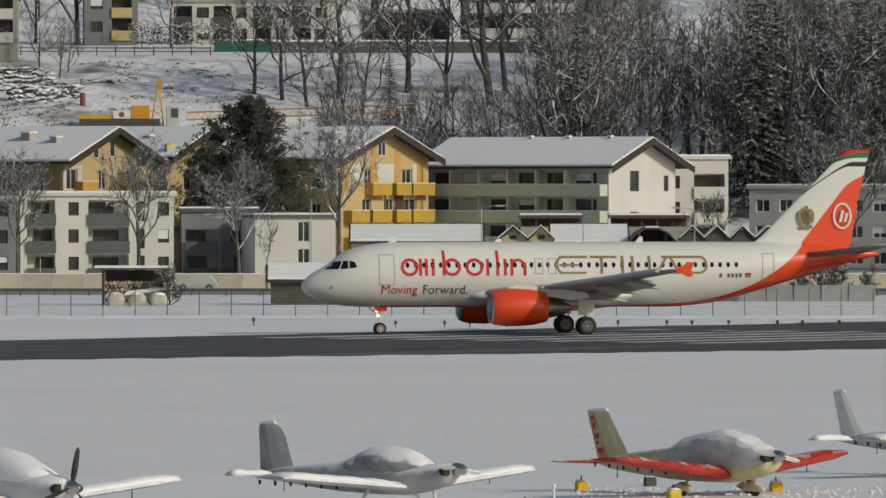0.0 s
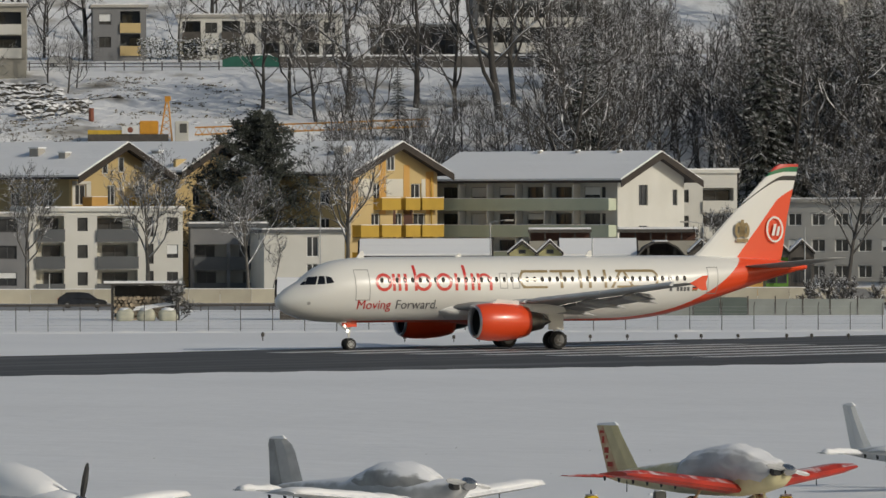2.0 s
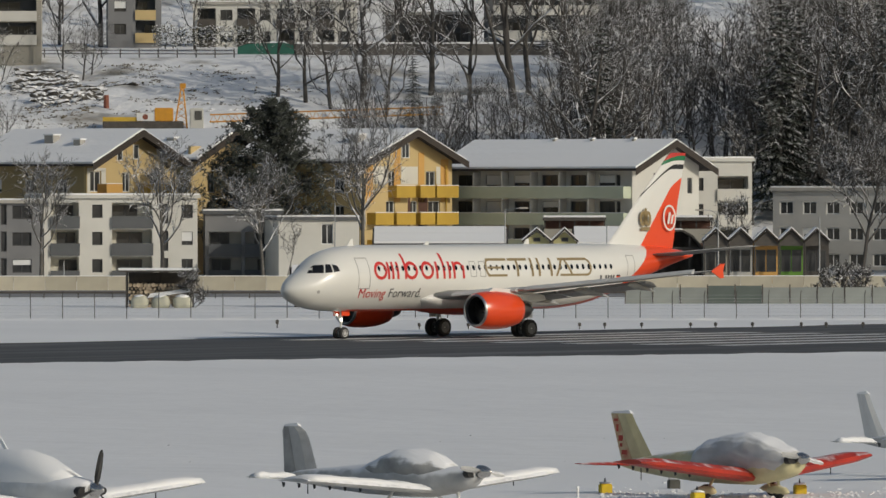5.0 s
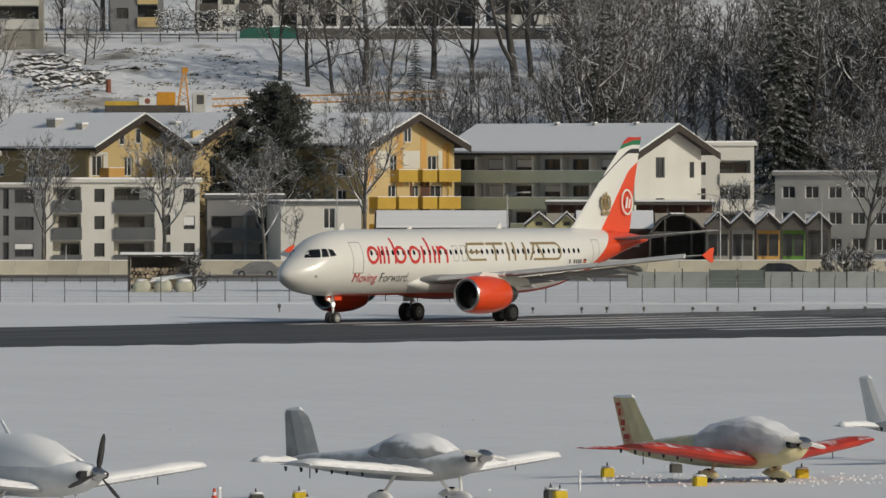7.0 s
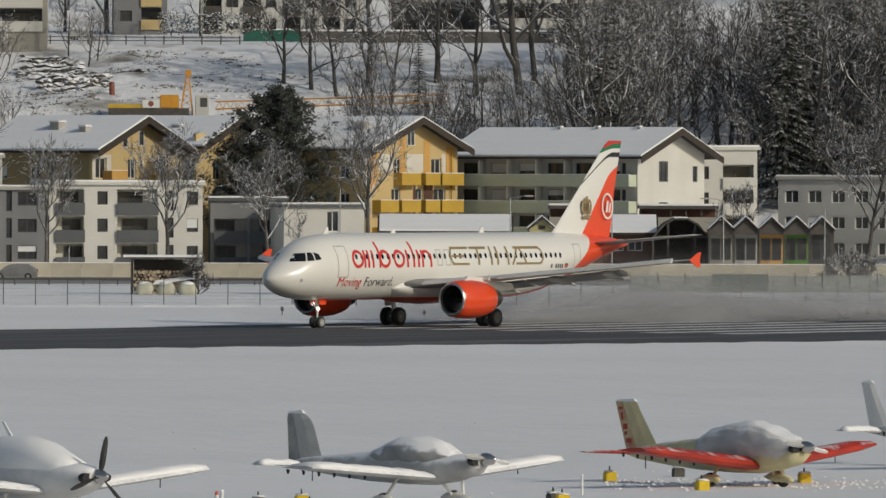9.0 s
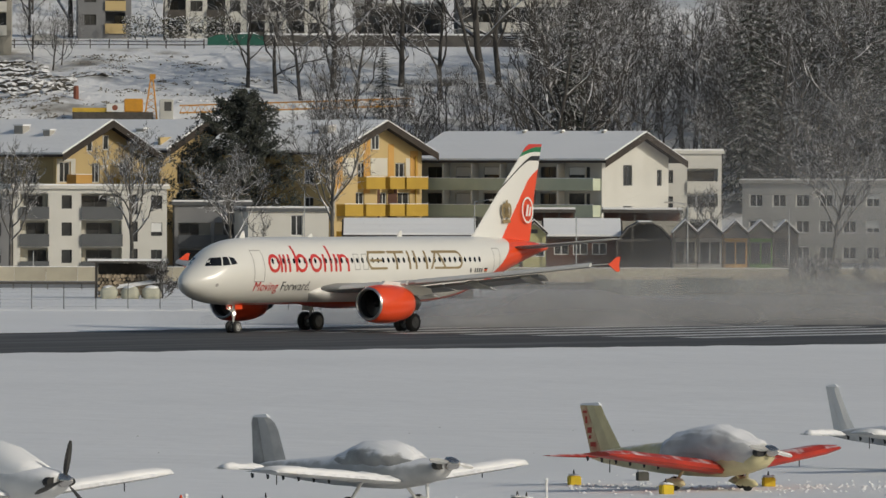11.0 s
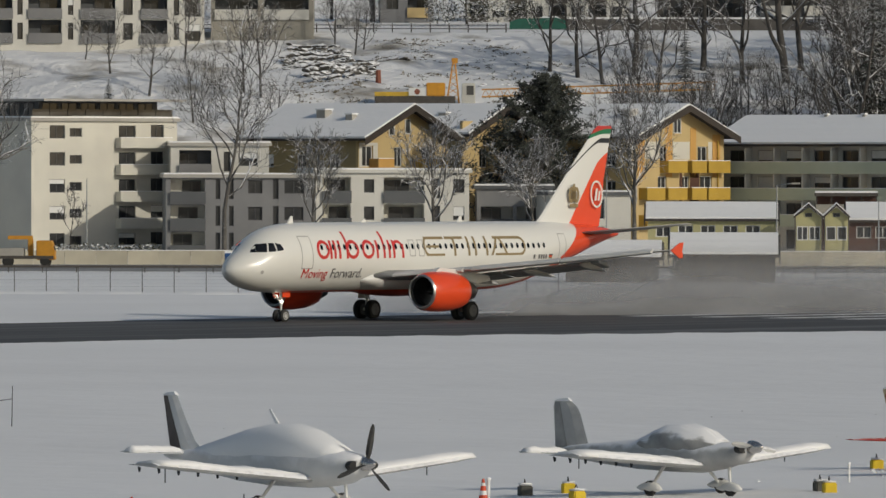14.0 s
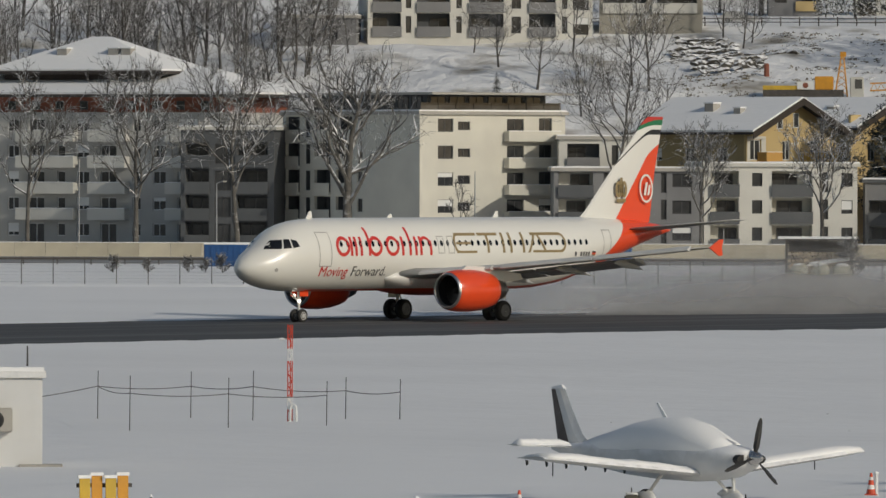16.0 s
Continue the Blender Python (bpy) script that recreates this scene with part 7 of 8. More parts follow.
def ellipse_ring(x, w, low, top, n=24, square=2.4):
    zc, hz, out = (top + low) / 2, (top - low) / 2, []
    for i in range(n):
        a = 2 * math.pi * i / n
        c, s = math.cos(a), math.sin(a)
        out.append((x, w * math.copysign(abs(c) ** (2 / square), c), zc + hz * math.copysign(abs(s) ** (2 / square), s)))
    return out


def slab_wing(bm, root, tip, thick_root, thick_tip, side, y0, y1, z0, z1, n=6):
    """A wing half: root and tip are (leading x, trailing x)."""
    rings = []
    for k in range(n + 1):
        q = k / n
        le, te = root[0] + (tip[0] - root[0]) * q, root[1] + (tip[1] - root[1]) * q
        if k == n:
            le, te = le - 0.12, te + 0.06
        th, y, z = thick_root + (thick_tip - thick_root) * q, side * (y0 + (y1 - y0) * q), z0 + (z1 - z0) * q
        if k == n:
            th *= 0.5
        ring = []
        for c, t in ((0, 0), (0.04, 0.45), (0.2, 0.95), (0.45, 0.9), (0.75, 0.45), (1.0, 0.03), (1.0, -0.03), (0.7, -0.28), (0.3, -0.5), (0.05, -0.35)):
            ring.append((le + (te - le) * c, y, z + th * t))
        rings.append(ring)
    loft(bm, rings)


def wing_snow(bm, root, tip, side, y0, y1, z0, z1, seed):
    """Snow lying along a wing, thick in the middle and broken at the edges."""
    rng, rings, n = random.Random(seed), [], 16
    for k in range(n + 1):
        q = 0.02 + 0.96 * k / n
        le, te = root[0] + (tip[0] - root[0]) * q, root[1] + (tip[1] - root[1]) * q
        y, z = side * (y0 + (y1 - y0) * q), z0 + (z1 - z0) * q
        h = rng.uniform(0.05, 0.09) * (0.4 if k in (0, n) else 1.0)
        a, c = le - 0.01 - rng.uniform(0, 0.03), te + rng.uniform(0.05, 0.25)
        rings.append([(a, y, z + 0.0), (a + (c - a) * 0.12, y, z + 0.085 + h), (a + (c - a) * 0.45, y, z + 0.10 + h * 1.3), (a + (c - a) * 0.85, y, z + 0.05 + h), (c, y, z + 0.0)])
    loft(bm, rings)


def light_plane(label, at, span, length, nose, stations, wing_mat, body_mat, cabin, fin, tailplane, prop, snow=True, seed=1, gear_mat=PLANE_WHITE, tail_mat=None, prop_turn=20.0, fin_mat=None, antenna=True, rudder=(SHADED_RUDDER, "frosted rudder, its grey darkened as shade"), rise=1.22, thick=0.17, blade_mat=DARK_BLADE, drop=0.0):
    """stations: (x, half width, low, top) from tail to nose; cabin: the same for its cover; fin: outline in x and z; prop: (x, z, radius, blades)."""
    plane = thing("light_aircraft", label, "small airplane", at @ pose(0, 0, -drop), group="parked light aircraft")
    bm = bmesh.new()
    loft(bm, [ellipse_ring(*s) for s in stations])
    hull = part("fuselage", bm, body_mat, plane, smooth=True)
    bm = bmesh.new()
    loft(bm, [ellipse_ring(*s, n=28, square=2.1) for s in cabin[0]])
    if cabin[1] in (TARP, FROST_COVER):
        bmesh.ops.subdivide_edges(bm, edges=bm.edges[:], cuts=2, use_grid_fill=True)
        for v in bm.verts:
            v.co += Vector((0, 0, 1)) * noise.noise(v.co * 2.2) * 0.05 + noise.noise_vector(v.co * 5.0) * 0.035 + Vector((0.5, 0, 1)) * abs(noise.noise(Vector((v.co.x * 7, v.co.y * 7, v.co.z * 1.5)))) * 0.05 + Vector((0, v.co.y, 0)) * abs(noise.noise(Vector((v.co.x * 5 + v.co.z * 2, 3, 0)))) * 0.22
    cover = part("canopy_cover", bm, cabin[1], plane, cabin[2], smooth=True)
    half = span / 2
    root, tip, z0, z1 = (1.05, -0.75), (0.85, -0.42), 0.78, rise
    for side in (-1, 1):
        bm = bmesh.new()
        slab_wing(bm, root, tip, thick, thick * 0.7, side, 0.45, half, z0, z1)
        wing = part("wing", bm, wing_mat, plane, smooth=False)
        if snow:
            bm = bmesh.new()
            wing_snow(bm, root, tip, side, 0.6, half, z0 + 0.02, z1 + 0.0, seed + side)
            part("snow", bm, SNOW_CAP, wing, "smooth layer of snow along the wing", smooth=True)
        for k in (0.3, 0.42, 0.54, 0.66, 0.78, 0.9):
            bm = bmesh.new()
            y, z = side * half * k, z0 + (z1 - z0) * k
            prism(bm, [(-0.64, z - 0.02), (-0.54, z - 0.04), (-0.55, z - 0.13), (-0.6, z - 0.16)], y - 0.012, y + 0.012)
            part("hinge_bracket", bm, DARK_BLADE, wing)
        bm = bmesh.new()
        tube(bm, (-0.1, side * half * 0.82, z0 + 0.32), (-0.1, side * half * 0.82, z0 - 0.02), 0.015, 0.015, 5)
        part("aerial", bm, DARK_BLADE, wing)
        tx, tz, ts, tc = tailplane
        bm = bmesh.new()
        slab_wing(bm, (tx + tc, tx), (tx + tc * 0.75, tx + 0.05), 0.08, 0.05, side, 0.05, ts, tz, tz + 0.05, 3)
        tp = part("tailplane", bm, tail_mat or wing_mat, plane)
        if snow:
            bm = bmesh.new()
            wing_snow(bm, (tx + tc, tx), (tx + tc * 0.75, tx + 0.05), side, 0.1, ts, tz - 0.03, tz + 0.02, seed + 7)
            part("snow", bm, SNOW_CAP, tp, "strip of snow on the tailplane", smooth=True)
    bm = bmesh.new()
    fr = []
    for z, le, te in fin:
        fr.append([(le, 0.0, z), (le - (le - te) * 0.3, 0.05, z), (te, 0.015, z), (te, -0.015, z), (le - (le - te) * 0.3, -0.05, z)])
    loft(bm, fr)
    fin_part = part("fin", bm, fin_mat or body_mat, plane)
    bm = bmesh.new()
    zt, le, te = fin[-1]
    loft(bm, [[(le + 0.02, -0.06, zt), (le + 0.02, 0.06, zt), (te - 0.02, 0.05, zt), (te - 0.02, -0.05, zt)], [(le - 0.1, -0.03, zt + 0.09), (le - 0.1, 0.03, zt + 0.09), (te + 0.1, 0.03, zt + 0.06), (te + 0.1, -0.03, zt + 0.06)]])
    part("snow", bm, SNOW_CAP, fin_part)
    bm = bmesh.new()
    z_a, le_a, te_a = fin[0]
    k = 0.32
    vs = [(te_a + 0.02, z_a), (te_a + (le_a - te_a) * k, z_a), (te + (le - te) * k, zt - 0.02), (te + 0.02, zt - 0.02)]
    prism(bm, [(x, z) for x, z in vs], -0.045, 0.045)
    part("rudder", bm, rudder[0], fin_part, rudder[1])
    # propeller
    px_, pz_, pr, blades = prop
    hub = new("propeller")
    hub.parent = plane
    hub.matrix_basis = pose(px_, 0, pz_)
    bm = bmesh.new()
    lathe(bm, [(-0.12, 0.17), (0.0, 0.17), (0.12, 0.14), (0.24, 0.08), (0.31, 0.02)], (0, 0, 0), "x", 20)
    part("spinner", bm, CHROME, hub, "polished spinner with snow on top", smooth=True)
    for i in range(blades):
        bm = bmesh.new()
        rings = []
        for q, c, tw in ((0.1, 0.045, 60), (0.3, 0.075, 42), (0.6, 0.08, 26), (0.9, 0.06, 18), (1.0, 0.025, 16)):
            a = radians(tw)
            rings.append([(s * c * math.sin(a) + e * math.cos(a), s * c * math.cos(a) - e * math.sin(a), q * pr) for s, e in ((-1, 0), (0, 0.016), (1, 0), (0, -0.016))])
        loft(bm, rings)
        part("blade", bm, blade_mat, hub, at=Matrix.Rotation(radians(prop_turn + 360 / blades * i), 4, "X"))
    # cowl openings
    for side in (-1, 1):
        bm = bmesh.new()
        lathe(bm, [(-0.12, 0.17), (0.03, 0.15), (0.03, 0.02)], (0, 0, 0), "x", 14)
        part("air_inlet", bm, BLACK, hull, at=pose(px_ - 0.14, side * 0.27, pz_ - 0.04) @ Matrix.Diagonal((1, 1.25, 0.75, 1)))
    # gear
    for x, y, r in ((0, -1.35, 0.2), (0, 1.35, 0.2), (nose, 0, 0.18)):
        leg = new("gear_leg")
        leg.parent = plane
        leg.matrix_basis = pose(x, y, drop)
        bm = bmesh.new()
        tube(bm, (0, 0, r), (-0.05, -y * 0.45, 0.80), 0.035, 0.05, 8)
        part("strut", bm, gear_mat, leg)
        bm = bmesh.new()
        lathe(bm, [(-0.07, 0.1), (-0.075, r * 0.85), (-0.04, r), (0.04, r), (0.075, r * 0.85), (0.07, 0.1)], (0, 0, r), "y", 20)
        part("wheel", bm, TYRE, leg, "small black tyre", smooth=True)
        bm = bmesh.new()
        loft(bm, [ellipse_ring(a, w, lo, hi, 14, 2.0) for a, w, lo, hi in ((-0.48, 0.015, r * 0.95, r + 0.03), (-0.3, 0.075, 0.13, r + 0.12), (0, 0.115, 0.10, r + 0.2), (0.25, 0.10, 0.11, r + 0.14), (0.38, 0.03, 0.15, r + 0.03))])
        part("wheel_fairing", bm, gear_mat, leg, smooth=True)
    if antenna:
        bm = bmesh.new()
        prism(bm, [(-0.9, cabin[0][len(cabin[0]) // 2][3] - 0.08), (-0.75, cabin[0][len(cabin[0]) // 2][3] - 0.08), (-1.12, cabin[0][len(cabin[0]) // 2][3] + 0.32), (-1.2, cabin[0][len(cabin[0]) // 2][3] + 0.32)], -0.015, 0.015)
        part("antenna", bm, SNOW_CAP, plane, "whip antenna coated with frost")
    return plane


def parked(x, y, turn):
    return pose(x, y, ground_z(x, y), 0, 0, turn)


light_plane("white composite light aircraft thickly covered with snow", parked(-10.69, 212, -47), 10.2, 7.9, 1.75,
            [(-5.25, 0.03, 1.20, 1.32), (-4.6, 0.12, 1.02, 1.36), (-3.4, 0.30, 0.82, 1.48), (-2.2, 0.48, 0.66, 1.62), (-1.0, 0.60, 0.58, 1.72), (0.3, 0.62, 0.56, 1.66), (1.1, 0.58, 0.60, 1.56), (1.8, 0.50, 0.70, 1.50), (2.25, 0.38, 0.88, 1.42), (2.42, 0.22, 1.02, 1.34)],
            FROST, FROST_LIGHT, ([(-4.0, 0.10, 1.15, 1.44), (-2.9, 0.37, 1.0, 1.70), (-1.9, 0.53, 0.95, 1.95), (-1.0, 0.61, 0.95, 2.10), (-0.1, 0.63, 0.95, 2.13), (0.6, 0.60, 1.0, 1.99), (1.2, 0.52, 1.05, 1.73), (1.75, 0.30, 1.25, 1.53)], SNOW_CAP, "rounded snow over the cabin"),
            [(1.2, -3.5, -4.95), (1.6, -4.05, -5.0), (2.2, -4.45, -5.12), (2.72, -4.75, -5.25)], (-5.15, 1.30, 1.6, 0.85), (2.5, 1.20, 0.98, 3), True, 3, prop_turn=-12.0, rudder=(DARK_RUDDER, "dark brown rudder"))
light_plane("silver-grey light aircraft with snow on canopy and wings", parked(-1.34, 224, -42), 9.6, 7.2, 1.55,
            [(-4.6, 0.03, 0.95, 1.1), (-4.0, 0.10, 0.85, 1.2), (-2.8, 0.24, 0.72, 1.30), (-1.6, 0.42, 0.62, 1.42), (-0.4, 0.55, 0.58, 1.45), (0.6, 0.55, 0.58, 1.36), (1.4, 0.46, 0.70, 1.40), (2.0, 0.36, 0.88, 1.42), (2.25, 0.22, 1.08, 1.36)],
            FROST, FROST, ([(-1.8, 0.10, 1.1, 1.32), (-1.2, 0.42, 1.02, 1.56), (-0.5, 0.56, 0.92, 1.80), (0.15, 0.57, 0.90, 1.84), (0.75, 0.5, 0.95, 1.70), (1.35, 0.28, 1.1, 1.42)], FROST_COVER, "cockpit canopy under a broken crust of snow"),
            [(0.95, -3.1, -4.6), (1.25, -3.45, -4.61), (2.0, -3.72, -4.65), (2.2, -3.85, -4.67), (2.33, -4.05, -4.62)], (-4.75, 0.98, 1.42, 0.75), (2.35, 1.28, 0.85, 2), True, 5, prop_turn=82.0, blade_mat=FROST, antenna=False, rise=1.12)
red_plane = light_plane("red and cream-gold light aircraft with a covered cockpit", parked(7.6, 242, -45), 9.4, 7.1, 1.5,
            [(-4.6, 0.03, 0.98, 1.12), (-4.0, 0.12, 0.84, 1.2), (-2.8, 0.30, 0.7, 1.38), (-1.6, 0.48, 0.6, 1.5), (-0.4, 0.56, 0.56, 1.5), (0.6, 0.56, 0.56, 1.42), (1.4, 0.50, 0.66, 1.44), (2.0, 0.42, 0.82, 1.46), (2.25, 0.3, 1.0, 1.40)],
            PLANE_RED, PLANE_CREAM, ([(-1.35, 0.50, 0.86, 1.60), (-0.95, 0.60, 0.80, 1.80), (-0.2, 0.63, 0.72, 1.97), (0.6, 0.64, 0.70, 2.02), (1.2, 0.60, 0.76, 1.90), (1.75, 0.52, 0.84, 1.66), (2.1, 0.36, 1.05, 1.52)], TARP, "loose grey cockpit cover with snow on top"),
            [(1.0, -3.05, -4.5), (1.25, -3.35, -4.56), (2.2, -4.0, -4.86), (2.46, -4.15, -4.95)], (-4.85, 1.02, 1.75, 0.75), (2.38, 1.33, 0.88, 2), False, 8, blade_mat=FROST, gear_mat=PLANE_CREAM, tail_mat=PLANE_RED, fin_mat=PLANE_CREAM, prop_turn=80.0, rudder=(PLANE_CREAM_RED, "cream rudder with worn red markings"), rise=1.28, thick=0.27, antenna=False, drop=0.2)
for fin_part in [o for o in red_plane.children if o.name.startswith("fin")]:
    for z, w, h in ((1.30, 0.20, 0.13), (1.52, 0.10, 0.10), (1.68, 0.17, 0.16), (1.95, 0.08, 0.20), (2.24, 0.16, 0.07)):
        bm = bmesh.new()
        x = -4.56 - 0.316 * (z - 1.25) + 0.06
        box(bm, x, x + w, -0.052, 0.052, z, z + h)
        part("marking_bar", bm, PLANE_RED, fin_part, "worn red bar on the rudder")
light_plane("white light aircraft under snow at the row's end", parked(15.55, 260, -40), 10.0, 7.2, 1.55,
            [(-4.6, 0.03, 0.95, 1.1), (-4.0, 0.10, 0.85, 1.2), (-2.8, 0.24, 0.72, 1.30), (-1.6, 0.42, 0.62, 1.42), (-0.4, 0.55, 0.58, 1.45), (0.6, 0.55, 0.58, 1.36), (1.4, 0.46, 0.66, 1.28), (2.2, 0.2, 0.9, 1.16)],
            FROST, FROST, ([(-2.3, 0.08, 1.1, 1.3), (-1.5, 0.42, 1.05, 1.62), (-0.7, 0.55, 1.0, 1.88), (0.0, 0.56, 0.98, 1.92), (0.6, 0.5, 1.0, 1.74), (1.2, 0.28, 1.1, 1.4)], SNOW_CAP, "rounded snow over the cockpit canopy"),
            [(0.95, -3.6, -4.5), (1.5, -3.95, -4.6), (2.1, -4.25, -4.75), (2.45, -4.4, -4.85)], (-4.75, 1.0, 1.6, 0.75), (2.3, 1.08, 0.85, 2), True, 11, fin_mat=PLANE_WHITE, rudder=(PLANE_WHITE, "white rudder"))


# ---- small things on the apron ----
SIGNAL_YELLOW = worn("yellow_painted_concrete", (0.72, 0.52, 0.03), (0.60, 0.42, 0.03), 3.0, 0.8)
BLACK_SIDE = worn("weathered_dark_concrete", (0.07, 0.07, 0.06), (0.11, 0.105, 0.09), 3.0, 0.85)
ORANGE = worn("orange_red_plastic", (0.62, 0.07, 0.025), (0.52, 0.06, 0.02), 5.0, 0.55)
MAST_RED = worn("red_mast_paint", (0.60, 0.06, 0.025), (0.5, 0.05, 0.02), 3.0, 0.6)
POST_DARK = worn("dark_stake", (0.06, 0.055, 0.05), (0.10, 0.09, 0.085), 4.0, 0.8)
STRIPE_WHITE = worn("white_reflective_band", (0.76, 0.76, 0.75), (0.66, 0.66, 0.65), 5.0, 0.5)


def tie_block(label, x, y, turn, w=0.34, h=0.26, yellow=True):
    block = thing("tie_down_block", label, "weight block", pose(x, y, ground_z(x, y), 0, 0, turn), group="tie-down blocks")
    bm = bmesh.new()
    vs = box(bm, -w / 2, w / 2, -w / 2, w / 2, -0.05, h)
    bmesh.ops.bevel(bm, geom=bm.edges[:], offset=0.03, segments=2, affect="EDGES")
    part("body", bm, SIGNAL_YELLOW if yellow else BLACK_SIDE, block)
    bm = bmesh.new()
    box(bm, -w * 0.47, w * 0.47, -w * 0.47, w * 0.47, h + 0.002, h + 0.055)
    bmesh.ops.bevel(bm, geom=bm.edges[:], offset=0.02, segments=2, affect="EDGES")
    for v in bm.verts:
        if v.co.z > h + 0.02:
            v.co.z += noise.noise(Vector((v.co.x * 9 + x, v.co.y * 9, y))) * 0.05
    part("snow", bm, SNOW_CAP, block, "small cap of snow", smooth=True)
    bm = bmesh.new()
    tube(bm, (0, -0.06, h), (0, 0.06, h + 0.16), 0.015, 0.015, 6)
    tube(bm, (0, 0.06, h + 0.16), (0, 0.14, h), 0.015, 0.015, 6)
    part("ring", bm, POST_DARK, block)
    return block


def cone(label, x, y, lean=0.0):
    c = thing("traffic_cone", label, "traffic cone", pose(x, y, ground_z(x, y), lean, 0, 0), group="traffic cones")
    bm = bmesh.new()
    box(bm, -0.16, 0.16, -0.16, 0.16, -0.03, 0.03)
    part("foot", bm, ORANGE, c)
    for z0, z1, r0, r1, mat, name in ((0.032, 0.15, 0.125, 0.10, ORANGE, "body"), (0.15, 0.26, 0.10, 0.08, STRIPE_WHITE, "band"), (0.26, 0.38, 0.08, 0.06, ORANGE, "body"), (0.38, 0.46, 0.06, 0.047, STRIPE_WHITE, "band"), (0.46, 0.56, 0.047, 0.027, ORANGE, "tip")):
        bm = bmesh.new()
        lathe(bm, [(z0, r0), (z1, r1)], (0, 0, 0), "z", 16)
        part(name, bm, mat, c, smooth=False)
    return c


def marker(label, x, y, h=0.75, r=0.035, mat=STRIPE_WHITE):
    p = thing("marker_post", label, "marker post", pose(x, y, ground_z(x, y)), group="marker posts")
    bm = bmesh.new()
    tube(bm, (0, 0, -0.1), (0, 0, h), r, r, 8)
    part("post", bm, mat, p)
    bm = bmesh.new()
    lathe(bm, [(h, r * 1.5), (h + 0.04, r * 1.3), (h + 0.07, 0.005)], (0, 0, 0), "z", 8)
    part("snow", bm, SNOW_CAP, p)
    return p


for x, y, t, yl in ((-5.46, 223, 15, False), (-4.39, 225, 10, True), (-4.05, 219, 30, True), (2.16, 227, 20, False), (2.38, 226, 12, True), (3.93, 246, 12, True), (6.33, 238, 18, True), (9.4, 245, 10, True), (-9.05, 207, 12, True), (5.96, 250, 8, False), (-12.01, 211, 5, False)):
    tie_block("yellow concrete tie-down block capped with snow" if yl else "dark concrete tie-down block capped with snow", x, y, t, yellow=yl)
cone("red and white traffic cone in the snow", -6.42, 219)
cone("red and white traffic cone, half buried in snow", -14.33, 205)
marker("slim white marker post beside the cone", -6.29, 219, 0.54, 0.045)
marker("white marker post in the snow between aircraft", 2.99, 234, 0.5)
marker("short white marker post in the snow", -16.77, 205, 0.35, 0.04)
marker("short dark marker post in the snow", -23.10, 205, 0.35, 0.03, POST_DARK)

# red and white lattice mast
mx, my = -27.60, 286
mast = thing("lattice_mast", "slender red and white lattice mast standing in snow", "mast", pose(mx, my, ground_z(mx, my)))
H_MAST = 3.2
for i in range(8):
    bm = bmesh.new()
    z0, z1 = H_MAST * i / 8, H_MAST * (i + 1) / 8
    for sx, sy in ((-1, -1), (1, -1), (0, 1)):
        tube(bm, (sx * 0.075, sy * 0.07, z0 - (0.1 if i == 0 else 0)), (sx * 0.075, sy * 0.07, z1), 0.018, 0.018, 6)
    tube(bm, (-0.075, -0.07, z0), (0.075, -0.07, (z0 + z1) / 2), 0.012, 0.012, 5)
    tube(bm, (0.075, -0.07, (z0 + z1) / 2), (-0.075, -0.07, z1), 0.012, 0.012, 5)
    tube(bm, (0.075, -0.07, z0), (0, 0.07, (z0 + z1) / 2), 0.012, 0.012, 5)
    tube(bm, (0, 0.07, (z0 + z1) / 2), (-0.075, -0.07, z1), 0.012, 0.012, 5)
    part("section", bm, STRIPE_WHITE if i in (1, 5) else MAST_RED, mast)
bm = bmesh.new()
tube(bm, (0, 0, 2.72), (-0.36, 0, 2.72), 0.02, 0.02, 6)
lathe(bm, [(-0.36, 0.05), (-0.2, 0.05)], (0, 0, 2.72), "x", 10)
part("arm", bm, STRIPE_WHITE, mast, "short white sensor arm")
bm = bmesh.new()
for i in range(8):
    a0, a1 = math.pi * i / 8, math.pi * (i + 1) / 8
    tube(bm, (0.12 + 0.1 * math.cos(a0), -0.16, 0.42 + 0.14 * math.sin(a0)), (0.12 + 0.1 * math.cos(a1), -0.16, 0.42 + 0.14 * math.sin(a1)), 0.04, 0.04, 6)
tube(bm, (0.02, -0.16, 0.42), (0.02, -0.16, -0.05), 0.04, 0.04, 6)
tube(bm, (0.22, -0.16, 0.42), (0.22, -0.16, -0.05), 0.04, 0.04, 6)
part("hoop", bm, STRIPE_WHITE, mast, "white bent tube at its foot")

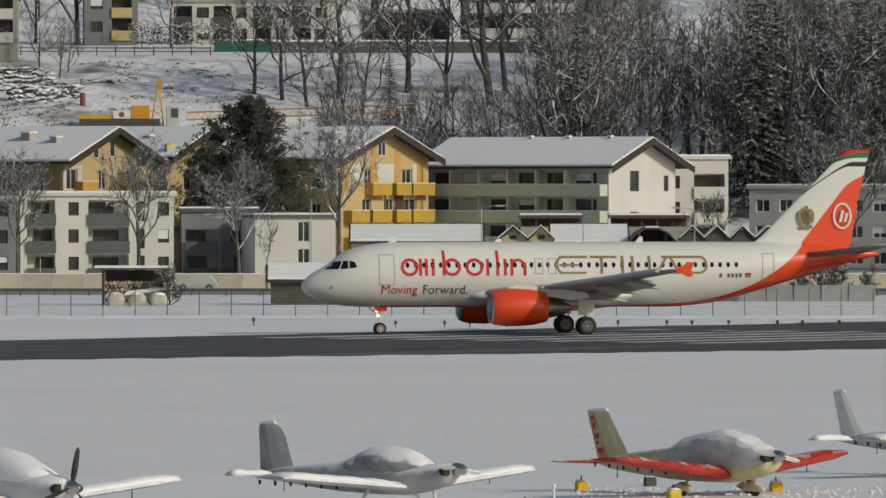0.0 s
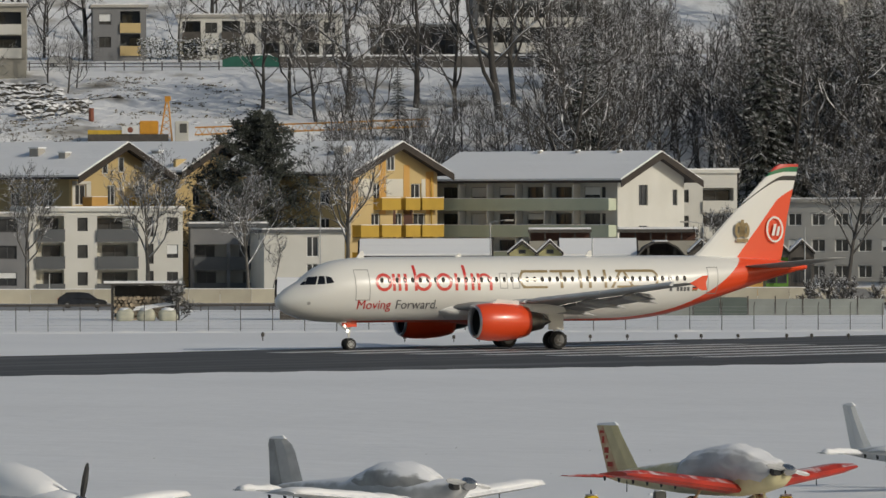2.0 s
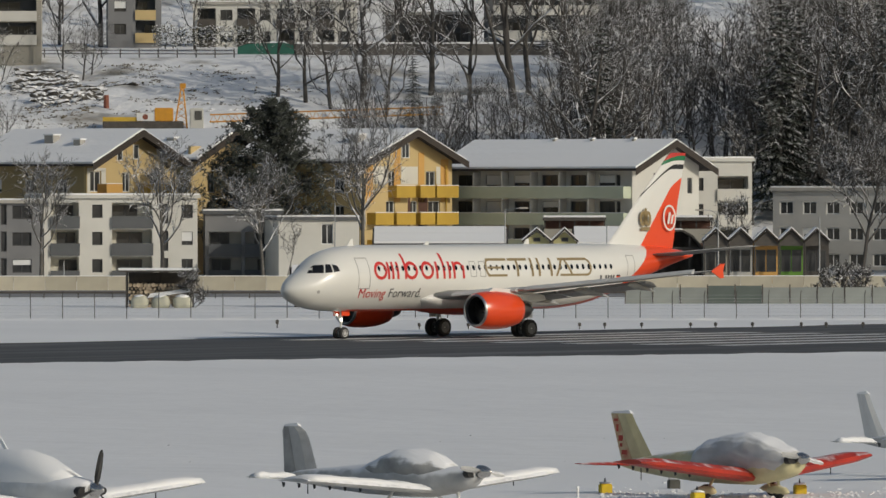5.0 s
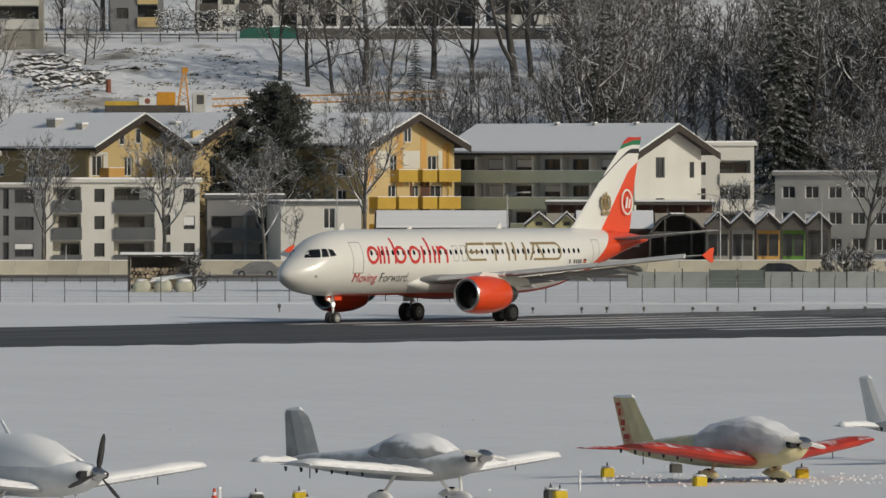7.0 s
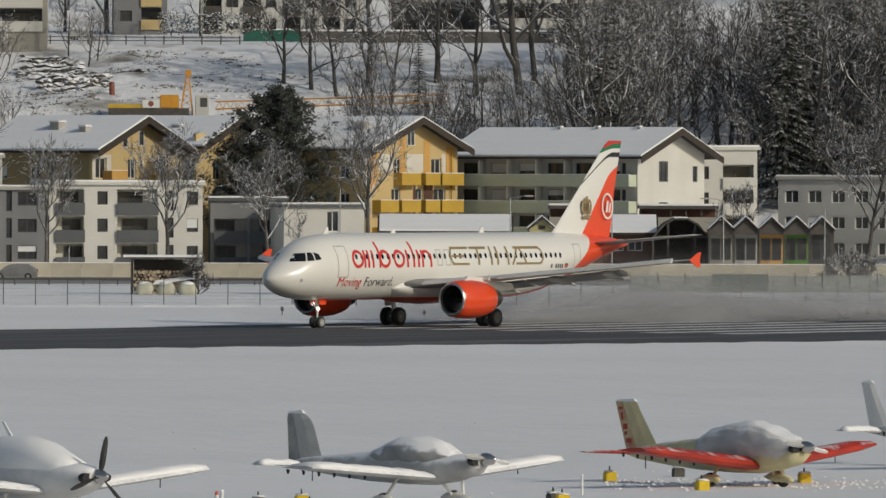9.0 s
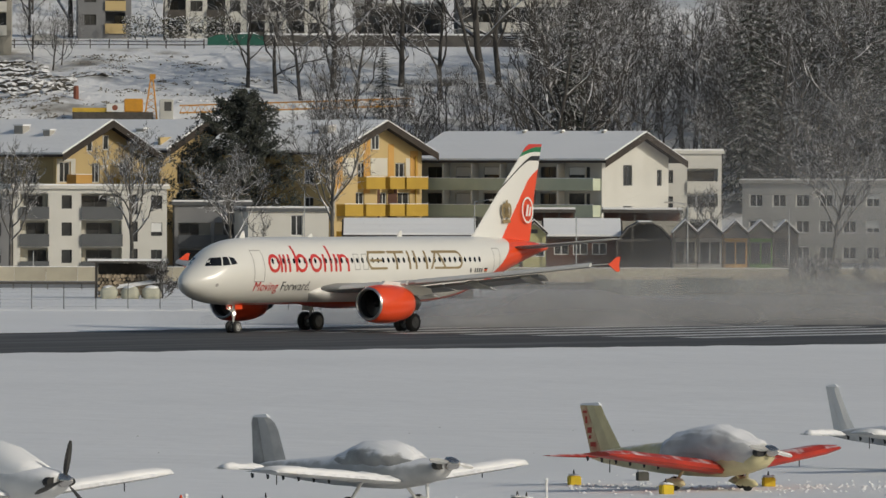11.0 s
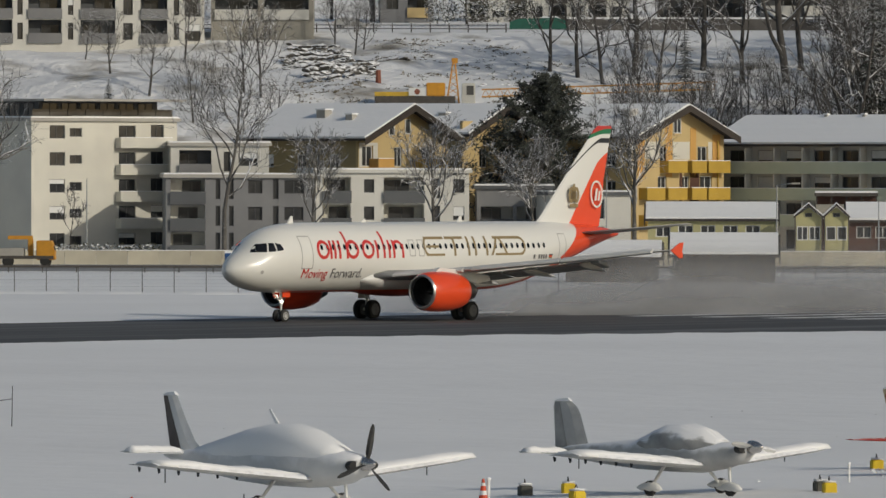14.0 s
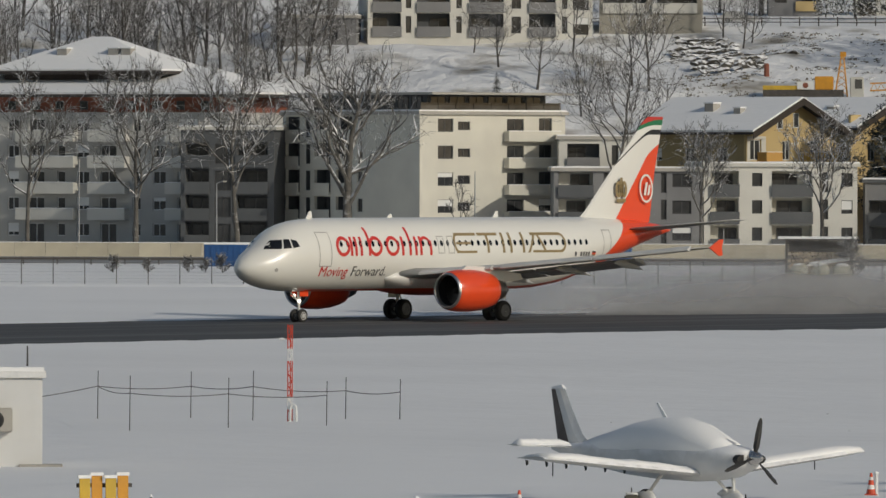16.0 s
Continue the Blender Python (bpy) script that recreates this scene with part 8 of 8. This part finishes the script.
# stakes with sagging ropes
stakes_f = [(-34.25, 288, 1.6), (-31.56, 274, 1.75), (-28.83, 278, 1.6), (-25.93, 281, 1.45)]
stakes_b = [(-31.34, 290, 1.55), (-28.94, 287, 1.65), (-26.03, 289, 1.4), (-24.21, 289, 1.35)]
fence = thing("rope_barrier", "thin stakes joined by sagging dark ropes in the snow", "barrier", Matrix.Identity(4))
for x, y, h in stakes_f + stakes_b:
    bm = bmesh.new()
    z = ground_z(x, y)
    tube(bm, (x, y, z - 0.1), (x + 0.02, y, z + h), 0.018, 0.014, 6)
    part("stake", bm, POST_DARK, fence)
for row in ([(-37.47, 280, 1.0)] + [stakes_f[0]] + stakes_f[1:], [stakes_f[0]] + stakes_b):
    for (x0, y0, h0), (x1, y1, h1) in zip(row, row[1:]):
        bm, last = bmesh.new(), None
        for i in range(11):
            k = i / 10
            x, y = x0 + (x1 - x0) * k, y0 + (y1 - y0) * k
            z = ground_z(x, y) + 0.68 * (h0 + (h1 - h0) * k) - 0.09 * 4 * k * (1 - k)
            if last:
                tube(bm, last, (x, y, z), 0.014, 0.014, 5, False)
            last = (x, y, z)
        part("rope", bm, POST_DARK, fence)

# white equipment cabin with an air conditioner
cx, cy = -30.79, 238
cab = thing("equipment_cabin", "white metal equipment cabin with a snowy flat roof", "cabin", pose(cx, cy, ground_z(cx, cy), 0, 0, 8))
bm = bmesh.new()
box(bm, -3.0, 0.95, -0.0, 2.4, -0.05, 2.45)
bmesh.ops.bevel(bm, geom=bm.edges[:], offset=0.04, segments=2, affect="EDGES")
part("body", bm, PLANE_WHITE, cab)
bm = bmesh.new()
box(bm, -3.1, 1.05, -0.1, 2.5, 2.45, 2.62)
part("roof", bm, STRIPE_WHITE, cab)
bm = bmesh.new()
box(bm, -3.05, 1.0, -0.06, 2.46, 2.622, 2.74)
part("snow", bm, SNOW_CAP, cab)
bm = bmesh.new()
box(bm, -0.65, 0.12, -0.36, -0.003, 0.95, 1.62)
bmesh.ops.bevel(bm, geom=bm.edges[:], offset=0.03, segments=2, affect="EDGES")
ac = part("air_conditioner", bm, CONCRETE, cab, "grey air conditioner box")
bm = bmesh.new()
lathe(bm, [(-0.40, 0.2), (-0.37, 0.24), (-0.362, 0.25)], (-0.36, 0, 1.29), "y", 20)
part("fan_grille", bm, BLACK, ac)
bm = bmesh.new()
box(bm, -0.42, -0.34, -0.06, -0.004, 1.65, 2.4)
part("duct", bm, BLACK, cab)
bm = bmesh.new()
tube(bm, (0.55, 1.2, 2.6), (0.55, 1.2, 3.3), 0.03, 0.02, 6)
part("antenna", bm, POST_DARK, cab)
bm = bmesh.new()
box(bm, 0.3, 1.5, -0.5, 0.5, -0.05, 0.06)
part("step", bm, CONCRETE, cab)

# yellow barrier boards
bx_, by_ = -24.44, 207
board = thing("barrier_boards", "yellow boards on a low frame under snow", "barrier", pose(bx_, by_, ground_z(bx_, by_), 0, 0, 20))
for i in range(4):
    bm = bmesh.new()
    box(bm, -0.62 + 0.32 * i, -0.36 + 0.32 * i, -0.03 + 0.1 * (i % 2), 0.02 + 0.1 * (i % 2), 0.0, 0.72 + 0.06 * (i % 2))
    part("board", bm, ORANGE_PAINT if i % 2 else RIG_YELLOW, board)
    bm = bmesh.new()
    box(bm, -0.66 + 0.32 * i, -0.34 + 0.32 * i, -0.06 + 0.1 * (i % 2), 0.06 + 0.1 * (i % 2), 0.723 + 0.06 * (i % 2), 0.80 + 0.06 * (i % 2))
    part("snow", bm, SNOW_CAP, board)
bm = bmesh.new()
box(bm, -0.66, 0.7, 0.123, 0.16, 0.1, 0.2)
box(bm, -0.66, 0.7, 0.123, 0.16, 0.5, 0.6)
part("rail", bm, POST_DARK, board)

# lumps of trodden snow round the parked aircraft
rng, tw = random.Random(12), Twigs()
for i in range(322):
    x, y = rng.uniform(3.69, 13.38), rng.gauss(244, 2.6)
    if i > 300:
        x, y = rng.uniform(-22.86, 11.00), rng.uniform(206, 330)
    z, s = ground_z(x, y), rng.uniform(0.02, 0.065)
    n = len(tw.v)
    tw.v += [Vector((x + dx * s * 1.6, y + dy * s * 1.6, z + dz * s)) for dx, dy, dz in ((1, 0, -0.3), (0.3, 1, -0.3), (-1, 0.4, -0.3), (-0.5, -1, -0.3), (0.6, -0.8, -0.3), (0.1, 0, 0.9), (-0.4, 0.2, 0.7))]
    tw.f += [(n, n + 1, n + 5), (n + 1, n + 2, n + 6), (n + 1, n + 6, n + 5), (n + 2, n + 3, n + 6), (n + 3, n + 4, n + 5), (n + 3, n + 5, n + 6), (n + 4, n, n + 5)]
tagged(new("snow_lumps", tw.mesh("snow_lumps", SNOW_CAP)), "scattered lumps of trodden snow on the apron", "snow lumps", kind="stuff")


# ---- snow blown up behind the engines: rigid, thin, broken veils that drift with the airliner ----
def veil_material(name, density, seed, gaps):
    m = bpy.data.materials.new(name)
    m.use_nodes = True
    nt = m.node_tree
    nt.nodes.clear()
    out = nt.nodes.new("ShaderNodeOutputMaterial")
    mix = nt.nodes.new("ShaderNodeMixShader")
    clear = nt.nodes.new("ShaderNodeBsdfTransparent")
    snow = nt.nodes.new("ShaderNodeBsdfDiffuse")
    snow.inputs["Color"].default_value = (0.37, 0.37, 0.375, 1)
    thru = nt.nodes.new("ShaderNodeBsdfTranslucent")
    thru.inputs["Color"].default_value = (0.37, 0.37, 0.375, 1)
    both = nt.nodes.new("ShaderNodeMixShader")
    nt.links.new(snow.outputs[0], both.inputs[1])
    nt.links.new(thru.outputs[0], both.inputs[2])
    tc = nt.nodes.new("ShaderNodeTexCoord")
    sep = nt.nodes.new("ShaderNodeSeparateXYZ")
    nt.links.new(tc.outputs["Generated"], sep.inputs[0])
    mp = nt.nodes.new("ShaderNodeMapping")
    mp.inputs["Scale"].default_value = (0.05, 0.1, 0.16)
    mp.inputs["Location"].default_value = (seed, seed * 2, 0)
    nt.links.new(tc.outputs["Object"], mp.inputs["Vector"])
    n = node(nt, "ShaderNodeTexNoise", Scale=1.0, Detail=6.0)
    nt.links.new(mp.outputs[0], n.inputs["Vector"])
    # thins out towards both ends and towards the top
    ends = mth(nt, "MULTIPLY", mth(nt, "MULTIPLY", sep.outputs[0], mth(nt, "SUBTRACT", 1.0, sep.outputs[0])), 4.0)
    up = mth(nt, "POWER", mth(nt, "SUBTRACT", 1.0, sep.outputs[2]), 1.3)
    body_ = mth(nt, "MULTIPLY", mth(nt, "POWER", ends, 0.8), up)
    r = nt.nodes.new("ShaderNodeMapRange")
    r.inputs["From Min"].default_value, r.inputs["From Max"].default_value = gaps, gaps + 0.42
    nt.links.new(n.outputs["Fac"], r.inputs["Value"])
    alpha = mth(nt, "MULTIPLY", mth(nt, "MULTIPLY", body_, r.outputs[0]), density)
    nt.links.new(alpha, mix.inputs[0])
    nt.links.new(clear.outputs[0], mix.inputs[1])
    nt.links.new(both.outputs[0], mix.inputs[2])
    nt.links.new(mix.outputs[0], out.inputs[0])
    return m


def veil(label, long, high, density, seed, gaps=0.3):
    """A billowing sheet, x along the wind, standing on the ground."""
    bm, nx, nz = bmesh.new(), 28, 10
    g = []
    for j in range(nz + 1):
        row = []
        for i in range(nx + 1):
            x, z = long * i / nx, high * j / nz
            y = noise.noise(Vector((x * 0.06, z * 0.12, seed))) * 4.0 + noise.noise(Vector((x * 0.2, z * 0.3, seed + 3))) * 1.2
            row.append(bm.verts.new((x, y, z)))
        g.append(row)
    for a, c in zip(g, g[1:]):
        for i in range(nx):
            bm.faces.new((a[i], a[i + 1], c[i + 1], c[i]))
    ob = solid("snow_cloud", bm, veil_material("blown_snow", density, seed, gaps), label, "blown snow", group="blown snow", smooth=True)
    return ob


# each: veil, way it keeps behind the nose wheel, side, then rows of (seconds, extra way, height below ground)
CLOUDS = [
    (veil("low veil of snow blown along the runway", 60, 4.6, 1.0, 1, 0.2), 12, 8),
    (veil("low veil of snow blown behind the engines", 75, 6.0, 1.0, 2, 0.22), 15, 14),
    (veil("tall thin cloud of blown snow", 80, 8.5, 0.5, 3), 48, 30),
    (veil("tall cloud of blown snow drifting off", 110, 34.0, 0.95, 4, 0.2), 102, 44),
    (veil("dense low veil of snow swirling off the runway", 85, 4.4, 1.0, 5, 0.15), 19, 22),
]


def path_length(rows):
    """Way rolled from the start to each row."""
    out, total = [0.0], 0.0
    for (t0, x0, y0, a0), (t1, x1, y1, a1) in zip(rows, rows[1:]):
        total += math.hypot(x1 - x0, y1 - y0)
        out.append(total)
    return out


def motions():
    # the airliner turns onto the runway and accelerates along it
    walk(jet, [(t, pose(x, y, 0, 0, 0, a)) for t, x, y, a in TAXI])
    way = path_length(TAXI)
    for wheel in [o for o in jet.children if o.name.split(".")[0] == "wheel"]:
        place = wheel.matrix_basis.translation.copy()
        rows = []
        for i in range(481):
            t = i / 30
            j = max(k for k in range(len(TAXI)) if t >= TAXI[k][0])
            j = min(j, len(TAXI) - 2)
            k = (t - TAXI[j][0]) / (TAXI[j + 1][0] - TAXI[j][0])
            s = way[j] + (way[j + 1] - way[j]) * k
            rows.append((t, pose(*place, 0, -math.degrees(s / place.z), 0)))
        walk(wheel, rows)
    # cars keep their speed along the street
    for c, x, y, speed, turn in TRAFFIC:
        walk(c, [(t, pose(x + speed * t, y, 0.05, 0, 0, turn)) for t in (0.0, 5.0, 10.0, 16.0)])
    # blown snow rises from the ground once the engines spool up, and drifts along behind
    for i, (cloud, behind, side) in enumerate(CLOUDS):
        high = cloud.dimensions.z
        start, full = ((5.0, 8.5), (6.0, 9.5), (7.0, 11.0), (8.0, 11.5), (6.5, 10.0))[i]
        rows = []
        for t in [0.5 * k for k in range(33)]:
            j = min(max(k for k in range(len(TAXI)) if t >= TAXI[k][0]), len(TAXI) - 2)
            q = (t - TAXI[j][0]) / (TAXI[j + 1][0] - TAXI[j][0])
            x, y = (TAXI[j][n] + (TAXI[j + 1][n] - TAXI[j][n]) * q for n in (1, 2))
            lag = max(0.0, t - 12.0) * (1.5, 2.5, 12.0, 24.0, 2.0)[i]
            p = Vector((x, y, 0)) + ALONG * (behind + lag) + ACROSS * side
            rise = smooth_step(start, full, t)
            rows.append((t, pose(p.x, p.y, -high * 1.02 * (1 - rise), 0, 0, math.degrees(RUN) - 22)))
        walk(cloud, rows)


motions()
